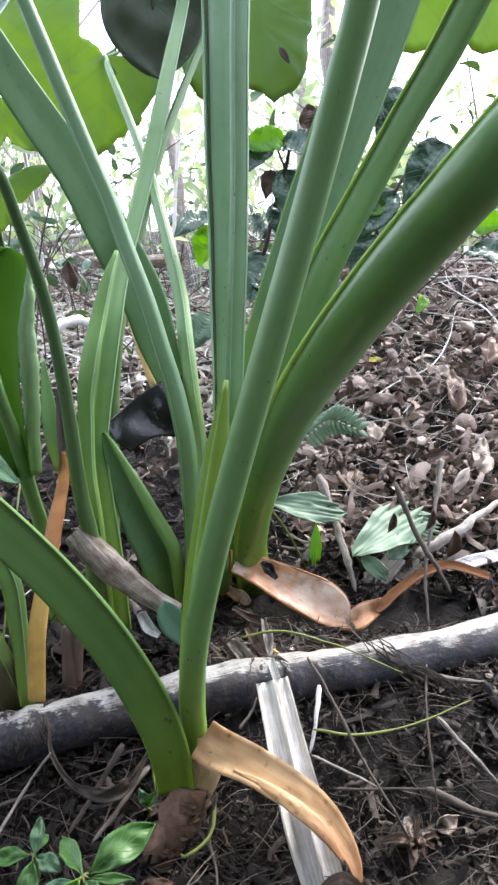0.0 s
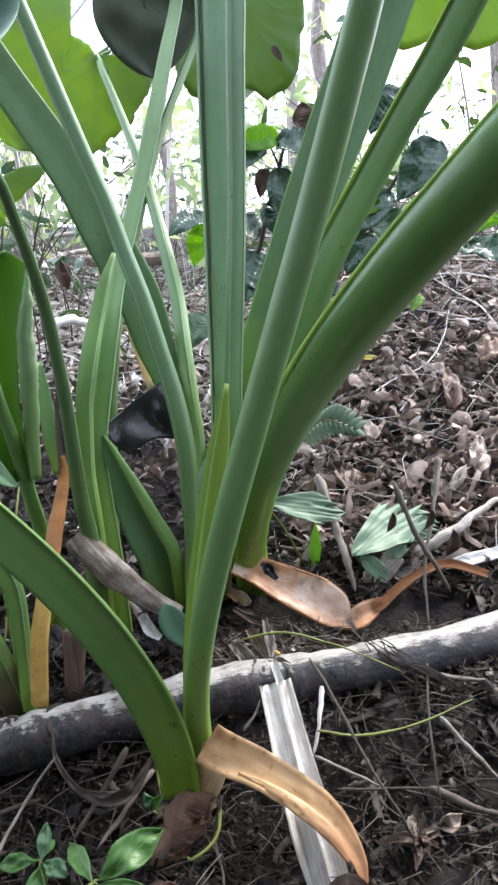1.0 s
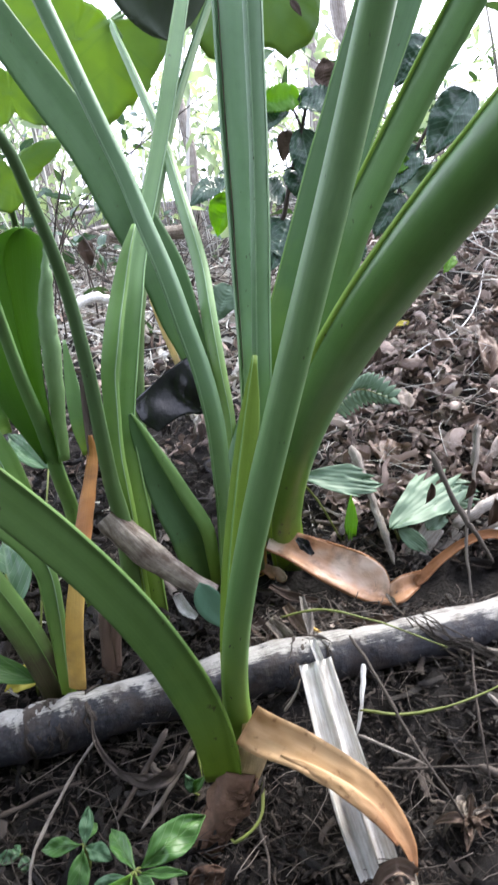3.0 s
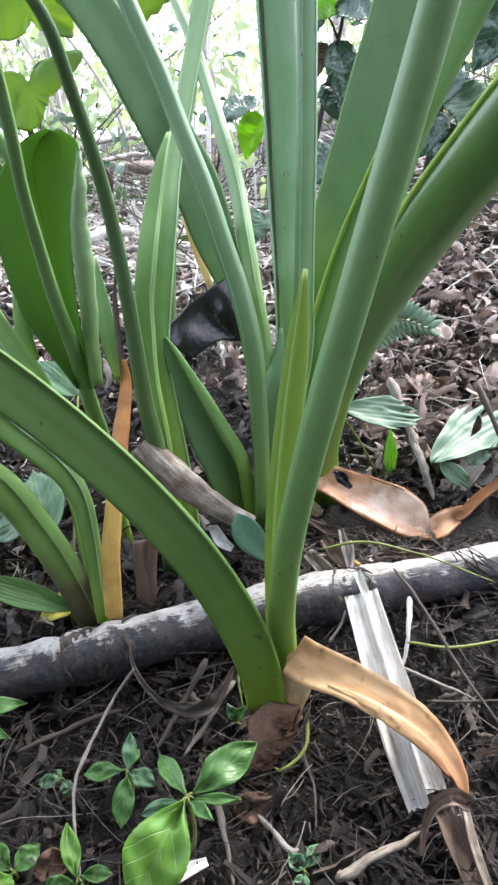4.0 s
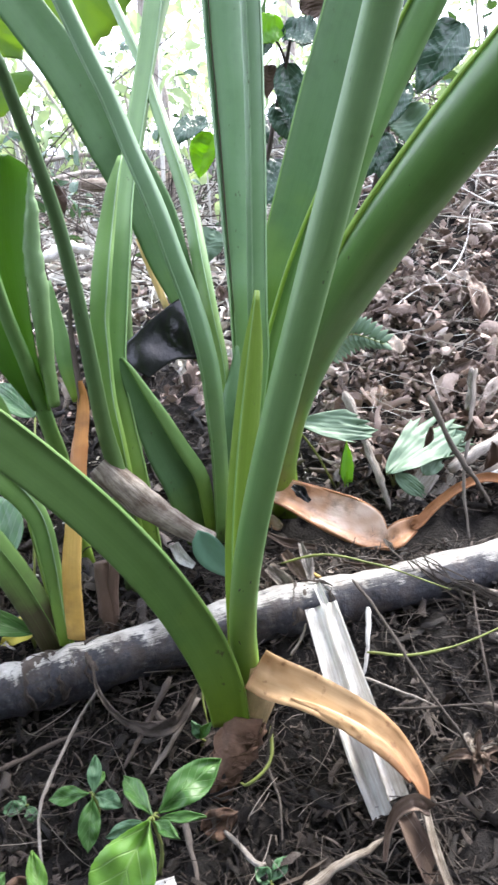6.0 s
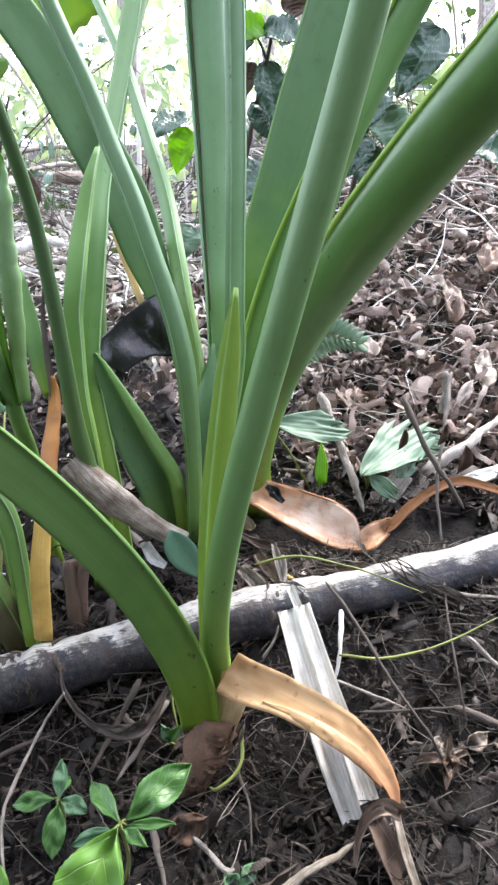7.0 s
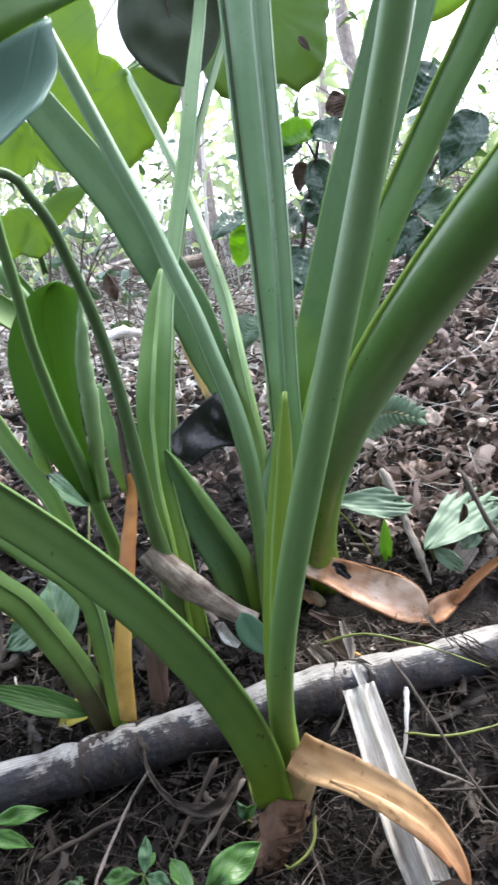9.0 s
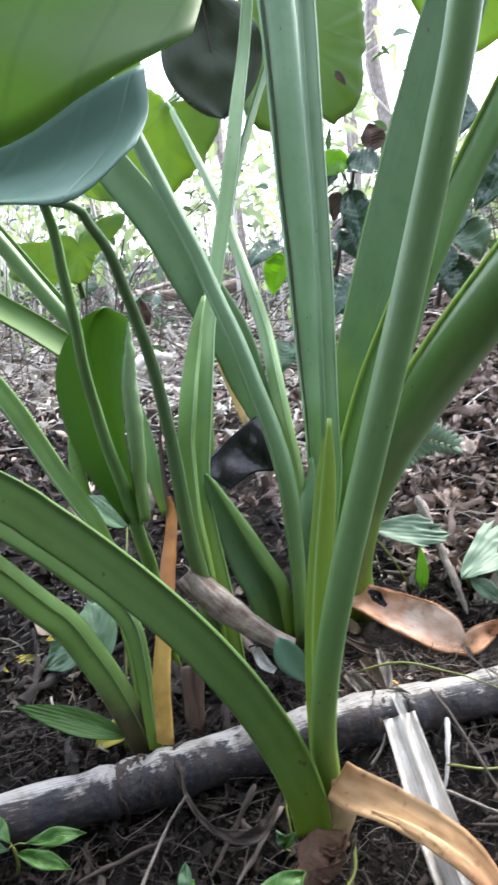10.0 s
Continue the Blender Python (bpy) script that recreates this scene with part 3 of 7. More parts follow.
def heart_blade(name, foot, tip, width, normal, material, parent=None, label="", cup=0.15, droop=0.2, wave=0.05, seed=0, bend=0.0, lobe=1.0):
    """A taro blade: heart-shaped, the stalk joined at the notch, ribs raised, margin wavy. bend folds it about its midrib."""
    length = (Vector(tip) - Vector(foot)).length
    rings, k = 9, 56
    angle, reach = np.array(HEART).T
    verts, uvs, faces = [(0, 0, 0)], [(0.5, 0.4)], []
    for i in range(1, rings + 1):
        q = i / rings
        for j in range(k):
            th = (j + 0.5) / k * 360 - 180
            r = float(np.interp(abs(th), angle, reach)) * q
            x, y = r * math.sin(radians(th)) * width / 1.1, r * math.cos(radians(th)) * length
            y *= lobe if y < 0 else 1.0
            n = noise.noise(Vector((x * 9 + seed, y * 9, seed * 1.7)))
            edge = noise.noise(Vector((math.cos(radians(th)) * 4 + seed, math.sin(radians(th)) * 4, 0.3)))
            z = cup * abs(x) + bend * x * x / width - droop * length * (r * r) + wave * length * (0.35 * n + 0.65 * edge * q ** 3)
            verts.append((x, y, z))
            uvs.append((0.5 + x / width, 0.4 + 0.6 * y / length))
    faces += [(0, 1 + j, 1 + (j + 1) % k) for j in range(k)]
    for i in range(rings - 1):
        for j in range(k):
            a, b = 1 + i * k + j, 1 + i * k + (j + 1) % k
            faces.append((a, a + k, b + k, b))
    faces = [f[::-1] for f in faces]
    v, f, u = thicken(np.array(verts), faces, uvs, -0.0007)
    m = np.array(basis(foot, tip, normal))
    return mesh_object(name, v @ m[:3, :3].T + m[:3, 3], f, u, material, parent, label)


def lobed_blade(name, centre, outline, joint, tip, material, parent, label="", normal=(0.05, -0.98, -0.15), bulge=0.05, wave=0.012, seed=0):
    """A broad blade of uneven outline: outline, joint and tip are offsets across and up from its centre, in metres."""
    rim = np.array(outline, float)
    turn = np.unwrap(np.arctan2(rim[:, 1], rim[:, 0]))
    reach = np.hypot(rim[:, 0], rim[:, 1])
    order = np.argsort(turn % (2 * math.pi))
    turn, reach = (turn % (2 * math.pi))[order], reach[order]
    rings, k = 10, 96
    axis = np.array(tip, float) - joint
    length = float(np.hypot(*axis))
    axis /= length
    verts, uvs, faces = [(0.0, 0.0, 0.0)], [], []
    for i in range(1, rings + 1):
        q = i / rings
        for j in range(k):
            a = j / k * 2 * math.pi
            r = float(np.interp(a, turn, reach, period=2 * math.pi)) * q
            r *= 1 + q ** 4 * (0.05 * noise.noise(Vector((math.cos(a) * 7 + seed, math.sin(a) * 7, seed))) + 0.03 * noise.noise(Vector((math.cos(a) * 23, math.sin(a) * 23, seed))))
            x, y = r * math.cos(a), r * math.sin(a)
            z = -bulge * r * r / 0.12 + wave * (noise.noise(Vector((x * 14 + seed, y * 14, 0.7))) + q ** 3 * noise.noise(Vector((math.cos(a) * 5, math.sin(a) * 5, seed))))
            verts.append((x, y, z))
    for x, y, _ in verts:
        along_rib = (x - joint[0]) * axis[0] + (y - joint[1]) * axis[1]
        across = (x - joint[0]) * axis[1] - (y - joint[1]) * axis[0]
        uvs.append((0.5 + across / (1.6 * length), 0.4 + 0.6 * along_rib / length))
    faces += [(0, 1 + j, 1 + (j + 1) % k) for j in range(k)]
    for i in range(rings - 1):
        for j in range(k):
            a, b = 1 + i * k + j, 1 + i * k + (j + 1) % k
            faces.append((a, a + k, b + k, b))
    v, f, u = thicken(np.array(verts), faces, uvs, -0.0007)
    m = np.array(basis(centre, np.array(centre) + (0, 0, 1), normal))
    return mesh_object(name, v @ m[:3, :3].T + m[:3, 3], f, u, material, parent, label)


def twig(name, points, radius, material, label, category="twig", group="", n=0, parent=None):
    """A stick with small kinks and knots, thinning to its ends."""
    seed = len(bpy.data.objects) * 1.37
    length = float(np.sum(np.linalg.norm(np.diff(np.array(points, float), axis=0), axis=1)))
    n = n or int(min(60, max(16, length / 0.007)))
    line, r = curve(points, n), np.array(along(radius, n))
    for i in range(n):
        q = i / (n - 1) * length * 26 + seed
        ease = min(1.0, i / 3, (n - 1 - i) / 3)
        line[i] += ease * min(r[i], 0.004) * 0.9 * np.array([noise.noise(Vector((q, k * 7.1, seed))) + 0.5 * noise.noise(Vector((q * 2.7, k * 3.3, seed))) for k in range(3)])
        r[i] *= 1 + min(0.35, 0.0012 / r[i]) * noise.noise(Vector((q * 2.1, 5.5, seed))) + min(0.4, 0.0012 / r[i]) * max(0, noise.noise(Vector((q * 0.9, 9.5, seed))) - 0.25)
    r[0] *= 0.55
    r[-1] *= 0.3
    ob = mesh_object(name, *skin(tube(line, r, 8, (0.1, 0.5, 1.0), 0.4, seed)), material, parent)
    return tagged(ob, label, category, group)


def scatter(name, pieces, places, material, parent=None):
    """Many small pieces joined into one mesh: each place is (matrix, which)."""
    verts, faces, uvs, base = [], [], [], 0
    for m, which in places:
        v, f, u = pieces[which]
        m = np.array(m)
        verts.append(v @ m[:3, :3].T + m[:3, 3])
        faces += [tuple(i + base for i in q) for q in f]
        uvs += u
        base += len(v)
    return mesh_object(name, np.vstack(verts), faces, uvs, material, parent)


# ---- the ground ----
def ground():
    fx = np.concatenate([-np.geomspace(60, 1.25, 26), np.arange(-1.2, 1.3, 0.016), np.geomspace(1.31, 60, 26)])
    fy = np.concatenate([-np.geomspace(60, 0.3, 22), np.arange(-0.25, 0.3, 0.05), np.arange(0.3, 2.2, 0.016), np.geomspace(2.22, 80, 40)])
    gx, gy = np.meshgrid(fx, fy)
    gz = land(gx, gy)
    verts = []
    for x, y, z in zip(gx.ravel(), gy.ravel(), gz.ravel()):
        near = 1.0 if abs(x) < 1.4 and -0.5 < y < 2.4 else 0.4
        b = 0.014 * noise.noise(Vector((x * 9, y * 9, 1))) + near * 0.02 * noise.noise(Vector((x * 34, y * 34, 4))) + near * 0.009 * noise.noise(Vector((x * 90, y * 90, 8)))
        verts.append((x, y, z + b - 0.004))
    k = len(fx)
    faces = [(j * k + i, j * k + i + 1, (j + 1) * k + i + 1, (j + 1) * k + i) for j in range(len(fy) - 1) for i in range(k - 1)]
    ob = mesh_object("ground", np.array(verts), faces, [(v[0], v[1]) for v in verts], SOIL)
    return tagged(ob, "dark crumbly forest soil rising into a bank", "ground", kind="structure")


ground()


# ---- the fallen stalk ----
def fallen_stalk():
    pts = [(-0.75, 0.50, -0.008), (-0.349, 0.619, 0.011), (-0.255, 0.643, 0.021), (-0.158, 0.667, 0.033), (-0.007, 0.705, 0.046), (0.106, 0.731, 0.049), (0.319, 0.806, 0.050), (0.62, 0.90, 0.10)]
    ob = thing("fallen_stalk", pts[3], "weathered grey fallen stalk lying on the soil, bark peeling", "log")
    line = curve(pts, 70)
    r = np.linspace(0.0285, 0.0262, 70) + 0.0012 * np.sin(np.linspace(0, 25, 70))
    verts, faces, uvs = skin(tube(line, r, 24, (0.1, 0.2, 1), 0.16, 3))
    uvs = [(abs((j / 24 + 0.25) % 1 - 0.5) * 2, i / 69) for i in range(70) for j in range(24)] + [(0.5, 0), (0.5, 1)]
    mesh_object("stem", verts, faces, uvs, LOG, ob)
    r2 = random.Random(4)
    t, s, up = frames(line, (0.1, 0.2, 1))
    for at, spread, count in ((0.285, 0.030, 9), (0.33, 0.012, 4), (0.615, 0.040, 9)):
        for k in range(count):
            i = int(at * 69)
            a0, start, slant = r2.uniform(-0.7, 1.4), r2.gauss(0, spread * 0.6), r2.gauss(0, 0.012)
            loop = [line[i] + t[i] * (start + slant * q + r2.gauss(0, 0.0015)) + (0.0279 + 0.0012 * r2.random()) * (math.cos(a0 + q * 0.9) * s[i] + math.sin(a0 + q * 0.9) * up[i]) for q in np.linspace(0, 1, 6)]
            w = r2.uniform(0.0008, 0.005)
            ribbon("bark_shred", loop, (0.0006, w, w * 0.7, 0.0004), math.cos(a0 + 0.45) * s[i] + math.sin(a0 + 0.45) * up[i], -0.1, 0.0007, GRIME if k % 3 else TWIG_DARK, ob, "", 12, 0.5, k)
    for k, (at, reach) in enumerate(((0.268, 3), (0.292, 2), (0.60, 3), (0.355, 1))):
        i = int(at * 69)
        ends = curve(line[i - reach:i + reach + 1], 30)
        rings = tube(ends, (0.0235, 0.0235), 48, (0.1, 0.2, 1))
        for m, ring in enumerate(rings):
            ease = math.sin(math.pi * m / 29) ** 0.5
            for n, v in enumerate(ring):
                swell = 0.5 * noise.noise(Vector(v) * 55) + 0.4 * noise.noise(Vector(v) * 140) + 0.25 * noise.noise(Vector(v) * 330)
                ring[n] = ends[m] + (v - ends[m]) * (1 + ease * (0.13 + 0.30 * swell))
        mesh_object("grime_clump", *skin(rings), GRIME, ob, "dark fibrous dirt caked on the stalk")
    for k in range(9):
        w = r2.uniform(-1, 1)
        strand = [np.array((0.142, 0.735, 0.084)) + (0.012 * w, 0, 0.004 * k % 0.01), np.array((0.174, 0.725, 0.063)) + (r2.gauss(0, 0.008), 0, r2.gauss(0, 0.008)), np.array((0.204, 0.720, 0.049)) + (r2.gauss(0, 0.012), 0, r2.gauss(0, 0.009)), np.array((0.233, 0.715, 0.039)) + (r2.gauss(0, 0.02), 0, r2.gauss(0, 0.010))]
        ribbon("bark_shred", strand, (0.0006, 0.002, 0.003, 0.0006), (0.1, -0.6, 0.8), 0.4, 0.0008, TWIG_OWN, ob, "", 14, 0.4, k)
    return ob


fallen_stalk()


# ---- the front taro plant ----
FRONT = (-0.066, 0.572, -0.03)


def front_plant():
    ob = thing("taro_plant", FRONT, "small taro plant with green stalks and a dead tan sheath", "plant", "taro plants")
    corm = [(-0.092, 0.540, -0.056), (-0.084, 0.548, -0.035), (-0.071, 0.556, -0.012), (-0.062, 0.565, 0.004), (-0.057, 0.574, 0.021)]
    mesh_object("corm", *skin(tube(curve(corm, 14), (0.0135, 0.0150, 0.0178, 0.0205, 0.0185), 20, (0.2, 1, 0.2), 0.42, 2)), CORM, ob, "brown papery corm half out of the soil")
    for k, (at, way) in enumerate(((0.2, 0.3), (0.32, 0.0), (0.45, 0.4), (0.56, -0.3), (0.68, 0.3), (0.82, 0.2))):
        c = curve(corm, 21)[int(at * 20)]
        ring = [c + np.array(((0.0142 + 0.0072 * at) * math.cos(a), (0.0142 + 0.0072 * at) * math.sin(a), 0.004 * math.sin(a * 2 + k) + 0.003 * way)) for a in np.linspace(2.6, 7.0, 12)]
        mesh_object("root_scar", *skin(tube(curve(ring, 20), (0.0004, 0.0016, 0.0007, 0.0013, 0.0004), 5, (0, 0, 1), 0.9, k)), CORM, ob)
    for k in range(11):
        c = curve(corm, 21)[3 + (k * 7) % 17]
        a0, r0 = 3.3 + (k * 2.39) % 2.6, 0.0150 + 0.0065 * (3 + (k * 7) % 17) / 20 + 0.0006 * (k % 3)
        arc = [c + np.array((r0 * math.cos(a), r0 * math.sin(a), 0.003 * math.sin(3 * a + k))) for a in np.linspace(a0, a0 + 0.9, 6)]
        ribbon("papery_scale", arc, (0.001, 0.007, 0.009, 0.002), (math.cos(a0 + 0.45), math.sin(a0 + 0.45), 0.25), 0.25, 0.0007, CORM, ob, "", 10, 0.45, k)
    sheath = [(-0.058, 0.581, 0.008), (-0.047, 0.580, 0.034), (-0.040, 0.575, 0.064), (-0.037, 0.568, 0.080)]
    petiole(ob, sheath, (0.042, 0.041, 0.035, 0.027), (0.3, 1, 0.4), (0.7, 0.9), (0.8, 0.8), PALE_SHEATH, 0, 10, "base_sheath", "tan dry sheath wrapped round the base", 0.08)
    dead = [(-0.043, 0.556, 0.086, 0.0385), (-0.027, 0.551, 0.077, 0.0379), (-0.001, 0.543, 0.069, 0.0343), (0.028, 0.532, 0.057, 0.0329), (0.058, 0.52, 0.042, 0.0304), (0.079, 0.507, 0.024, 0.0227), (0.091, 0.495, 0.005, 0.0143), (0.094, 0.483, -0.012, 0.0036)]
    ribbon("dead_sheath", [v[:3] for v in dead], [v[3] for v in dead], [(-0.3, -0.85, 0.45), (0.1, -0.65, 0.75), (0.2, -0.55, 0.8), (0.5, -0.4, 0.75)], 0.13, 0.0014, TAN, ob, "tan dead leaf sheath, folded over and drooping", 54, 0.045, 4, 0.02)
    crease = [(-0.014, 0.538, 0.066, 0.0019), (0.014, 0.527, 0.058, 0.0074), (0.04, 0.513, 0.049, 0.0109), (0.063, 0.499, 0.037, 0.0098), (0.08, 0.486, 0.018, 0.0026)]
    ribbon("sheath_fold", [v[:3] for v in crease], [v[3] * 1.2 for v in crease], [(0.05, -0.8, 0.6), (0.2, -0.75, 0.6), (0.45, -0.55, 0.7)], -0.12, 0.0016, TAN, ob, "", 34, 0.08, 9)
    f1 = bezier([[-0.069, 0.566, 0.016], [-0.071, 0.545, 0.141], [-0.155, 0.519, 0.281], [-0.282, 0.489, 0.394]])
    wide = np.interp(np.linspace(0, 1, 15), np.linspace(0, 1, 6), (0.036, 0.0405, 0.0385, 0.0370, 0.036, 0.035))
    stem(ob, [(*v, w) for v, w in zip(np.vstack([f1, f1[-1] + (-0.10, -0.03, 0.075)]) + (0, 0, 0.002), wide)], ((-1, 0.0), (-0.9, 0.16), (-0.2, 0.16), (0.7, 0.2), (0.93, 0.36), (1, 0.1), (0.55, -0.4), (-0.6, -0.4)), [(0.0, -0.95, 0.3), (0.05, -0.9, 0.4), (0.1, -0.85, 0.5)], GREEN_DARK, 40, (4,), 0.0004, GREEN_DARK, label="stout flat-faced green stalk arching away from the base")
    f3 = bezier([[-0.055, 0.596, 0.123], [-0.056, 0.621, 0.214], [-0.034, 0.649, 0.305], [-0.023, 0.679, 0.401]], 8)
    wide = (0.026, 0.026, 0.026, 0.026, 0.0255, 0.024, 0.019, 0.002)
    stem(ob, [(-0.055, 0.585, 0.050, 0.028)] + [(*p, w) for p, w in zip(f3, wide)], ((-1, 0.0), (-0.55, 0.42), (-0.3, 0.2), (0.8, 0.22), (1, 0.0), (0.5, -0.45), (-0.5, -0.45)), (0.25, -0.95, 0.1), SPEAR, 30, (1, 4), 0.0008, GREEN_LIGHT, label="short pointed young stalk")
    f2 = bezier([[-0.052, 0.575, 0.076], [-0.061, 0.52, 0.236], [0.017, 0.478, 0.427], [0.072, 0.462, 0.677]])
    base2 = (-0.053, 0.578, 0.027)
    wide = np.interp(np.linspace(0, 1, 16), np.linspace(0, 1, 7), (0.028, 0.025, 0.024, 0.0245, 0.024, 0.0225, 0.022))
    stem(ob, [(*p, w) for p, w in zip(np.vstack([base2, f2, f2[-1] + (0.02, -0.002, 0.12)]), wide)], ((-1, 0.0), (-0.62, 0.62), (0.25, 0.8), (0.85, 0.5), (0.9, -0.4), (0.0, -0.9), (-0.8, -0.5)), (-0.1, -0.95, 0.2), GREEN, 40, (), label="tall bluish-green stalk")
    r = random.Random(14)
    low = curve(np.vstack([base2, f2]), 60)
    for k in range(7):
        i = r.randrange(7, 17)
        at = low[i] + np.array((r.uniform(-0.006, 0.004), -0.0098, 0.003)) + r.uniform(0, 0.004) * (low[i + 1] - low[i]) / np.linalg.norm(low[i + 1] - low[i])
        reach = np.array((r.uniform(-0.0022, 0.0022), 0, r.uniform(0.0006, 0.0022)))
        ribbon("scar", [at - reach, at + (0, -0.0003, 0), at + reach], (0.0005, r.uniform(0.0006, 0.0011), 0.0004), (0, -1, 0.2), 0.1, 0.0022, TWIG_DARK, ob, "", 5, 0.2, k)
    return ob


front_plant()


# ---- the large taro plant behind ----
def big_plant():
    foot = (0.0, 0.955, 0.055)
    ob = thing("taro_plant", foot, "large taro plant with thick bluish-green sheathing stalks", "plant", "taro plants")
    b1 = bezier([[0.003, 0.927, 0.121], [0.007, 0.799, 0.318], [0.078, 0.675, 0.451], [0.189, 0.554, 0.594]])
    petiole(ob, np.vstack([(0.010, 0.952, 0.045), b1, b1[-1] + (0.09, -0.05, 0.11)]), (0.046, 0.046, 0.054, 0.063, 0.067, 0.066, 0.062), (-0.45, 0.72, 0.52), (1, 0.97, 0.92, 0.85), (0.9, 0.9, 0.9), GREEN_THICK, 0.0048, 32, "petiole", "very thick stalk with a yellow-green margin", 0.02, rim_material=MARGIN)
    b2 = [(0.004, 0.962, 0.05, 0.042), (0.002, 0.96, 0.15, 0.052), (0.009, 0.95, 0.231, 0.0617), (0.014, 0.945, 0.27, 0.063), (0.035, 0.93, 0.343, 0.0688), (0.055, 0.91, 0.41, 0.0576), (0.078, 0.89, 0.471, 0.0542), (0.098, 0.87, 0.525, 0.0421), (0.149, 0.85, 0.624, 0.0377), (0.178, 0.83, 0.68, 0.0361), (0.207, 0.81, 0.732, 0.0393), (0.229, 0.79, 0.778, 0.0377), (0.251, 0.77, 0.824, 0.0377)]
    stem(ob, b2, ((-1, 0.0), (-0.9, 0.26), (-0.72, 0.18), (0.1, 0.42), (0.7, 0.42), (1, 0.0), (0.5, -0.5), (-0.6, -0.4)), (-0.15, -0.95, 0.2), GREEN, 36, (1,), 0.0026, MARGIN, label="broad sheathing stalk with a yellow-green margin")
    b3 = bezier([[-0.003, 0.968, 0.355], [0.061, 1.008, 0.532], [0.132, 1.046, 0.707], [0.198, 1.084, 0.884]])
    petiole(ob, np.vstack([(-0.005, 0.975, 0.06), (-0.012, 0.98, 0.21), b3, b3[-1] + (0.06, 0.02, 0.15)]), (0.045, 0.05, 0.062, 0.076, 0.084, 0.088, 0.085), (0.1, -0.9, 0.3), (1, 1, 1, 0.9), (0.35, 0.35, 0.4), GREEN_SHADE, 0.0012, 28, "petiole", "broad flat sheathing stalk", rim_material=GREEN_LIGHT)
    b4 = [(-0.03, 0.985, 0.05, 0.034), (-0.035, 1.0, 0.178, 0.036), (-0.036, 1.03, 0.332, 0.0368), (-0.036, 1.06, 0.405, 0.0432), (-0.036, 1.08, 0.478, 0.0498), (-0.036, 1.1, 0.551, 0.0537), (-0.037, 1.11, 0.62, 0.0571), (-0.039, 1.12, 0.688, 0.0582), (-0.041, 1.13, 0.826, 0.0575), (-0.043, 1.14, 0.905, 0.0571), (-0.048, 1.15, 1.06, 0.056)]
    stem(ob, b4, ((-1, 0.0), (-0.93, 0.25), (-0.76, 0.02), (-0.68, 0.16), (0.05, 0.42), (0.72, 0.3), (1, 0.0), (0.6, -0.4), (-0.6, -0.4)), (0.05, -1, 0.0), GLAUCOUS, 36, (1, 3), 0.0011, label="broad upright stalk with pale raised edges")
    edge = [np.array(v[:3]) + (-0.33 * v[3], -0.007, 0) for v in b4]
    ribbon("dry_margin", edge[2:], (0.0006, 0.0016, 0.0016, 0.0012, 0.0008), (-0.3, -0.9, 0.1), 0.2, 0.001, HUSK, ob, "thin dry brown margin of the stalk", 26, 0.1, 2)
    b5 = [(-0.045, 0.92, 0.06, 0.034), (-0.042, 0.90, 0.162, 0.032), (-0.021, 0.88, 0.284, 0.027), (-0.019, 0.86, 0.354, 0.0245), (-0.017, 0.855, 0.415, 0.0236), (-0.015, 0.85, 0.473, 0.0238), (-0.013, 0.85, 0.528, 0.0232), (-0.012, 0.85, 0.579, 0.0225), (-0.011, 0.85, 0.628, 0.0222), (-0.011, 0.85, 0.743, 0.0224), (-0.010, 0.855, 0.802, 0.0233), (-0.009, 0.86, 0.95, 0.023)]
    stem(ob, b5, LEFT_KEEL, (0.1, -1, 0.0), GLAUCOUS, 36, (1, 2), 0.0009, label="slim upright stalk with a pale keel")
    l1 = [(-0.078, 0.875, 0.05, 0.0216), (-0.076, 0.87, 0.166, 0.0212), (-0.077, 0.865, 0.219, 0.0236), (-0.08, 0.86, 0.29, 0.0257), (-0.092, 0.86, 0.356, 0.0249), (-0.11, 0.86, 0.418, 0.0239), (-0.127, 0.86, 0.477, 0.0224), (-0.147, 0.86, 0.533, 0.0212), (-0.165, 0.86, 0.587, 0.0205), (-0.186, 0.86, 0.638, 0.0202), (-0.229, 0.86, 0.746, 0.0192), (-0.252, 0.86, 0.804, 0.018), (-0.3, 0.865, 0.92, 0.0171)]
    stem(ob, l1, RIDGED, (0.15, -0.95, 0.2), GLAUCOUS, 40, (1,), 0.0007, label="leaning stalk with flat faces and a pale edge")
    l2 = [(-0.070, 0.94, 0.06, 0.036), (-0.074, 0.95, 0.21, 0.034), (-0.088, 0.96, 0.299, 0.0351), (-0.111, 0.975, 0.363, 0.0435), (-0.129, 0.98, 0.412, 0.0568), (-0.145, 0.98, 0.467, 0.0660), (-0.166, 0.98, 0.513, 0.0658), (-0.199, 0.978, 0.577, 0.0624), (-0.229, 0.976, 0.637, 0.0590), (-0.28, 0.975, 0.713, 0.0550), (-0.325, 0.975, 0.78, 0.050), (-0.42, 0.975, 0.93, 0.045)]
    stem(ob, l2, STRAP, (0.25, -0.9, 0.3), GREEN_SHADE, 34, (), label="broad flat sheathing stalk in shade")
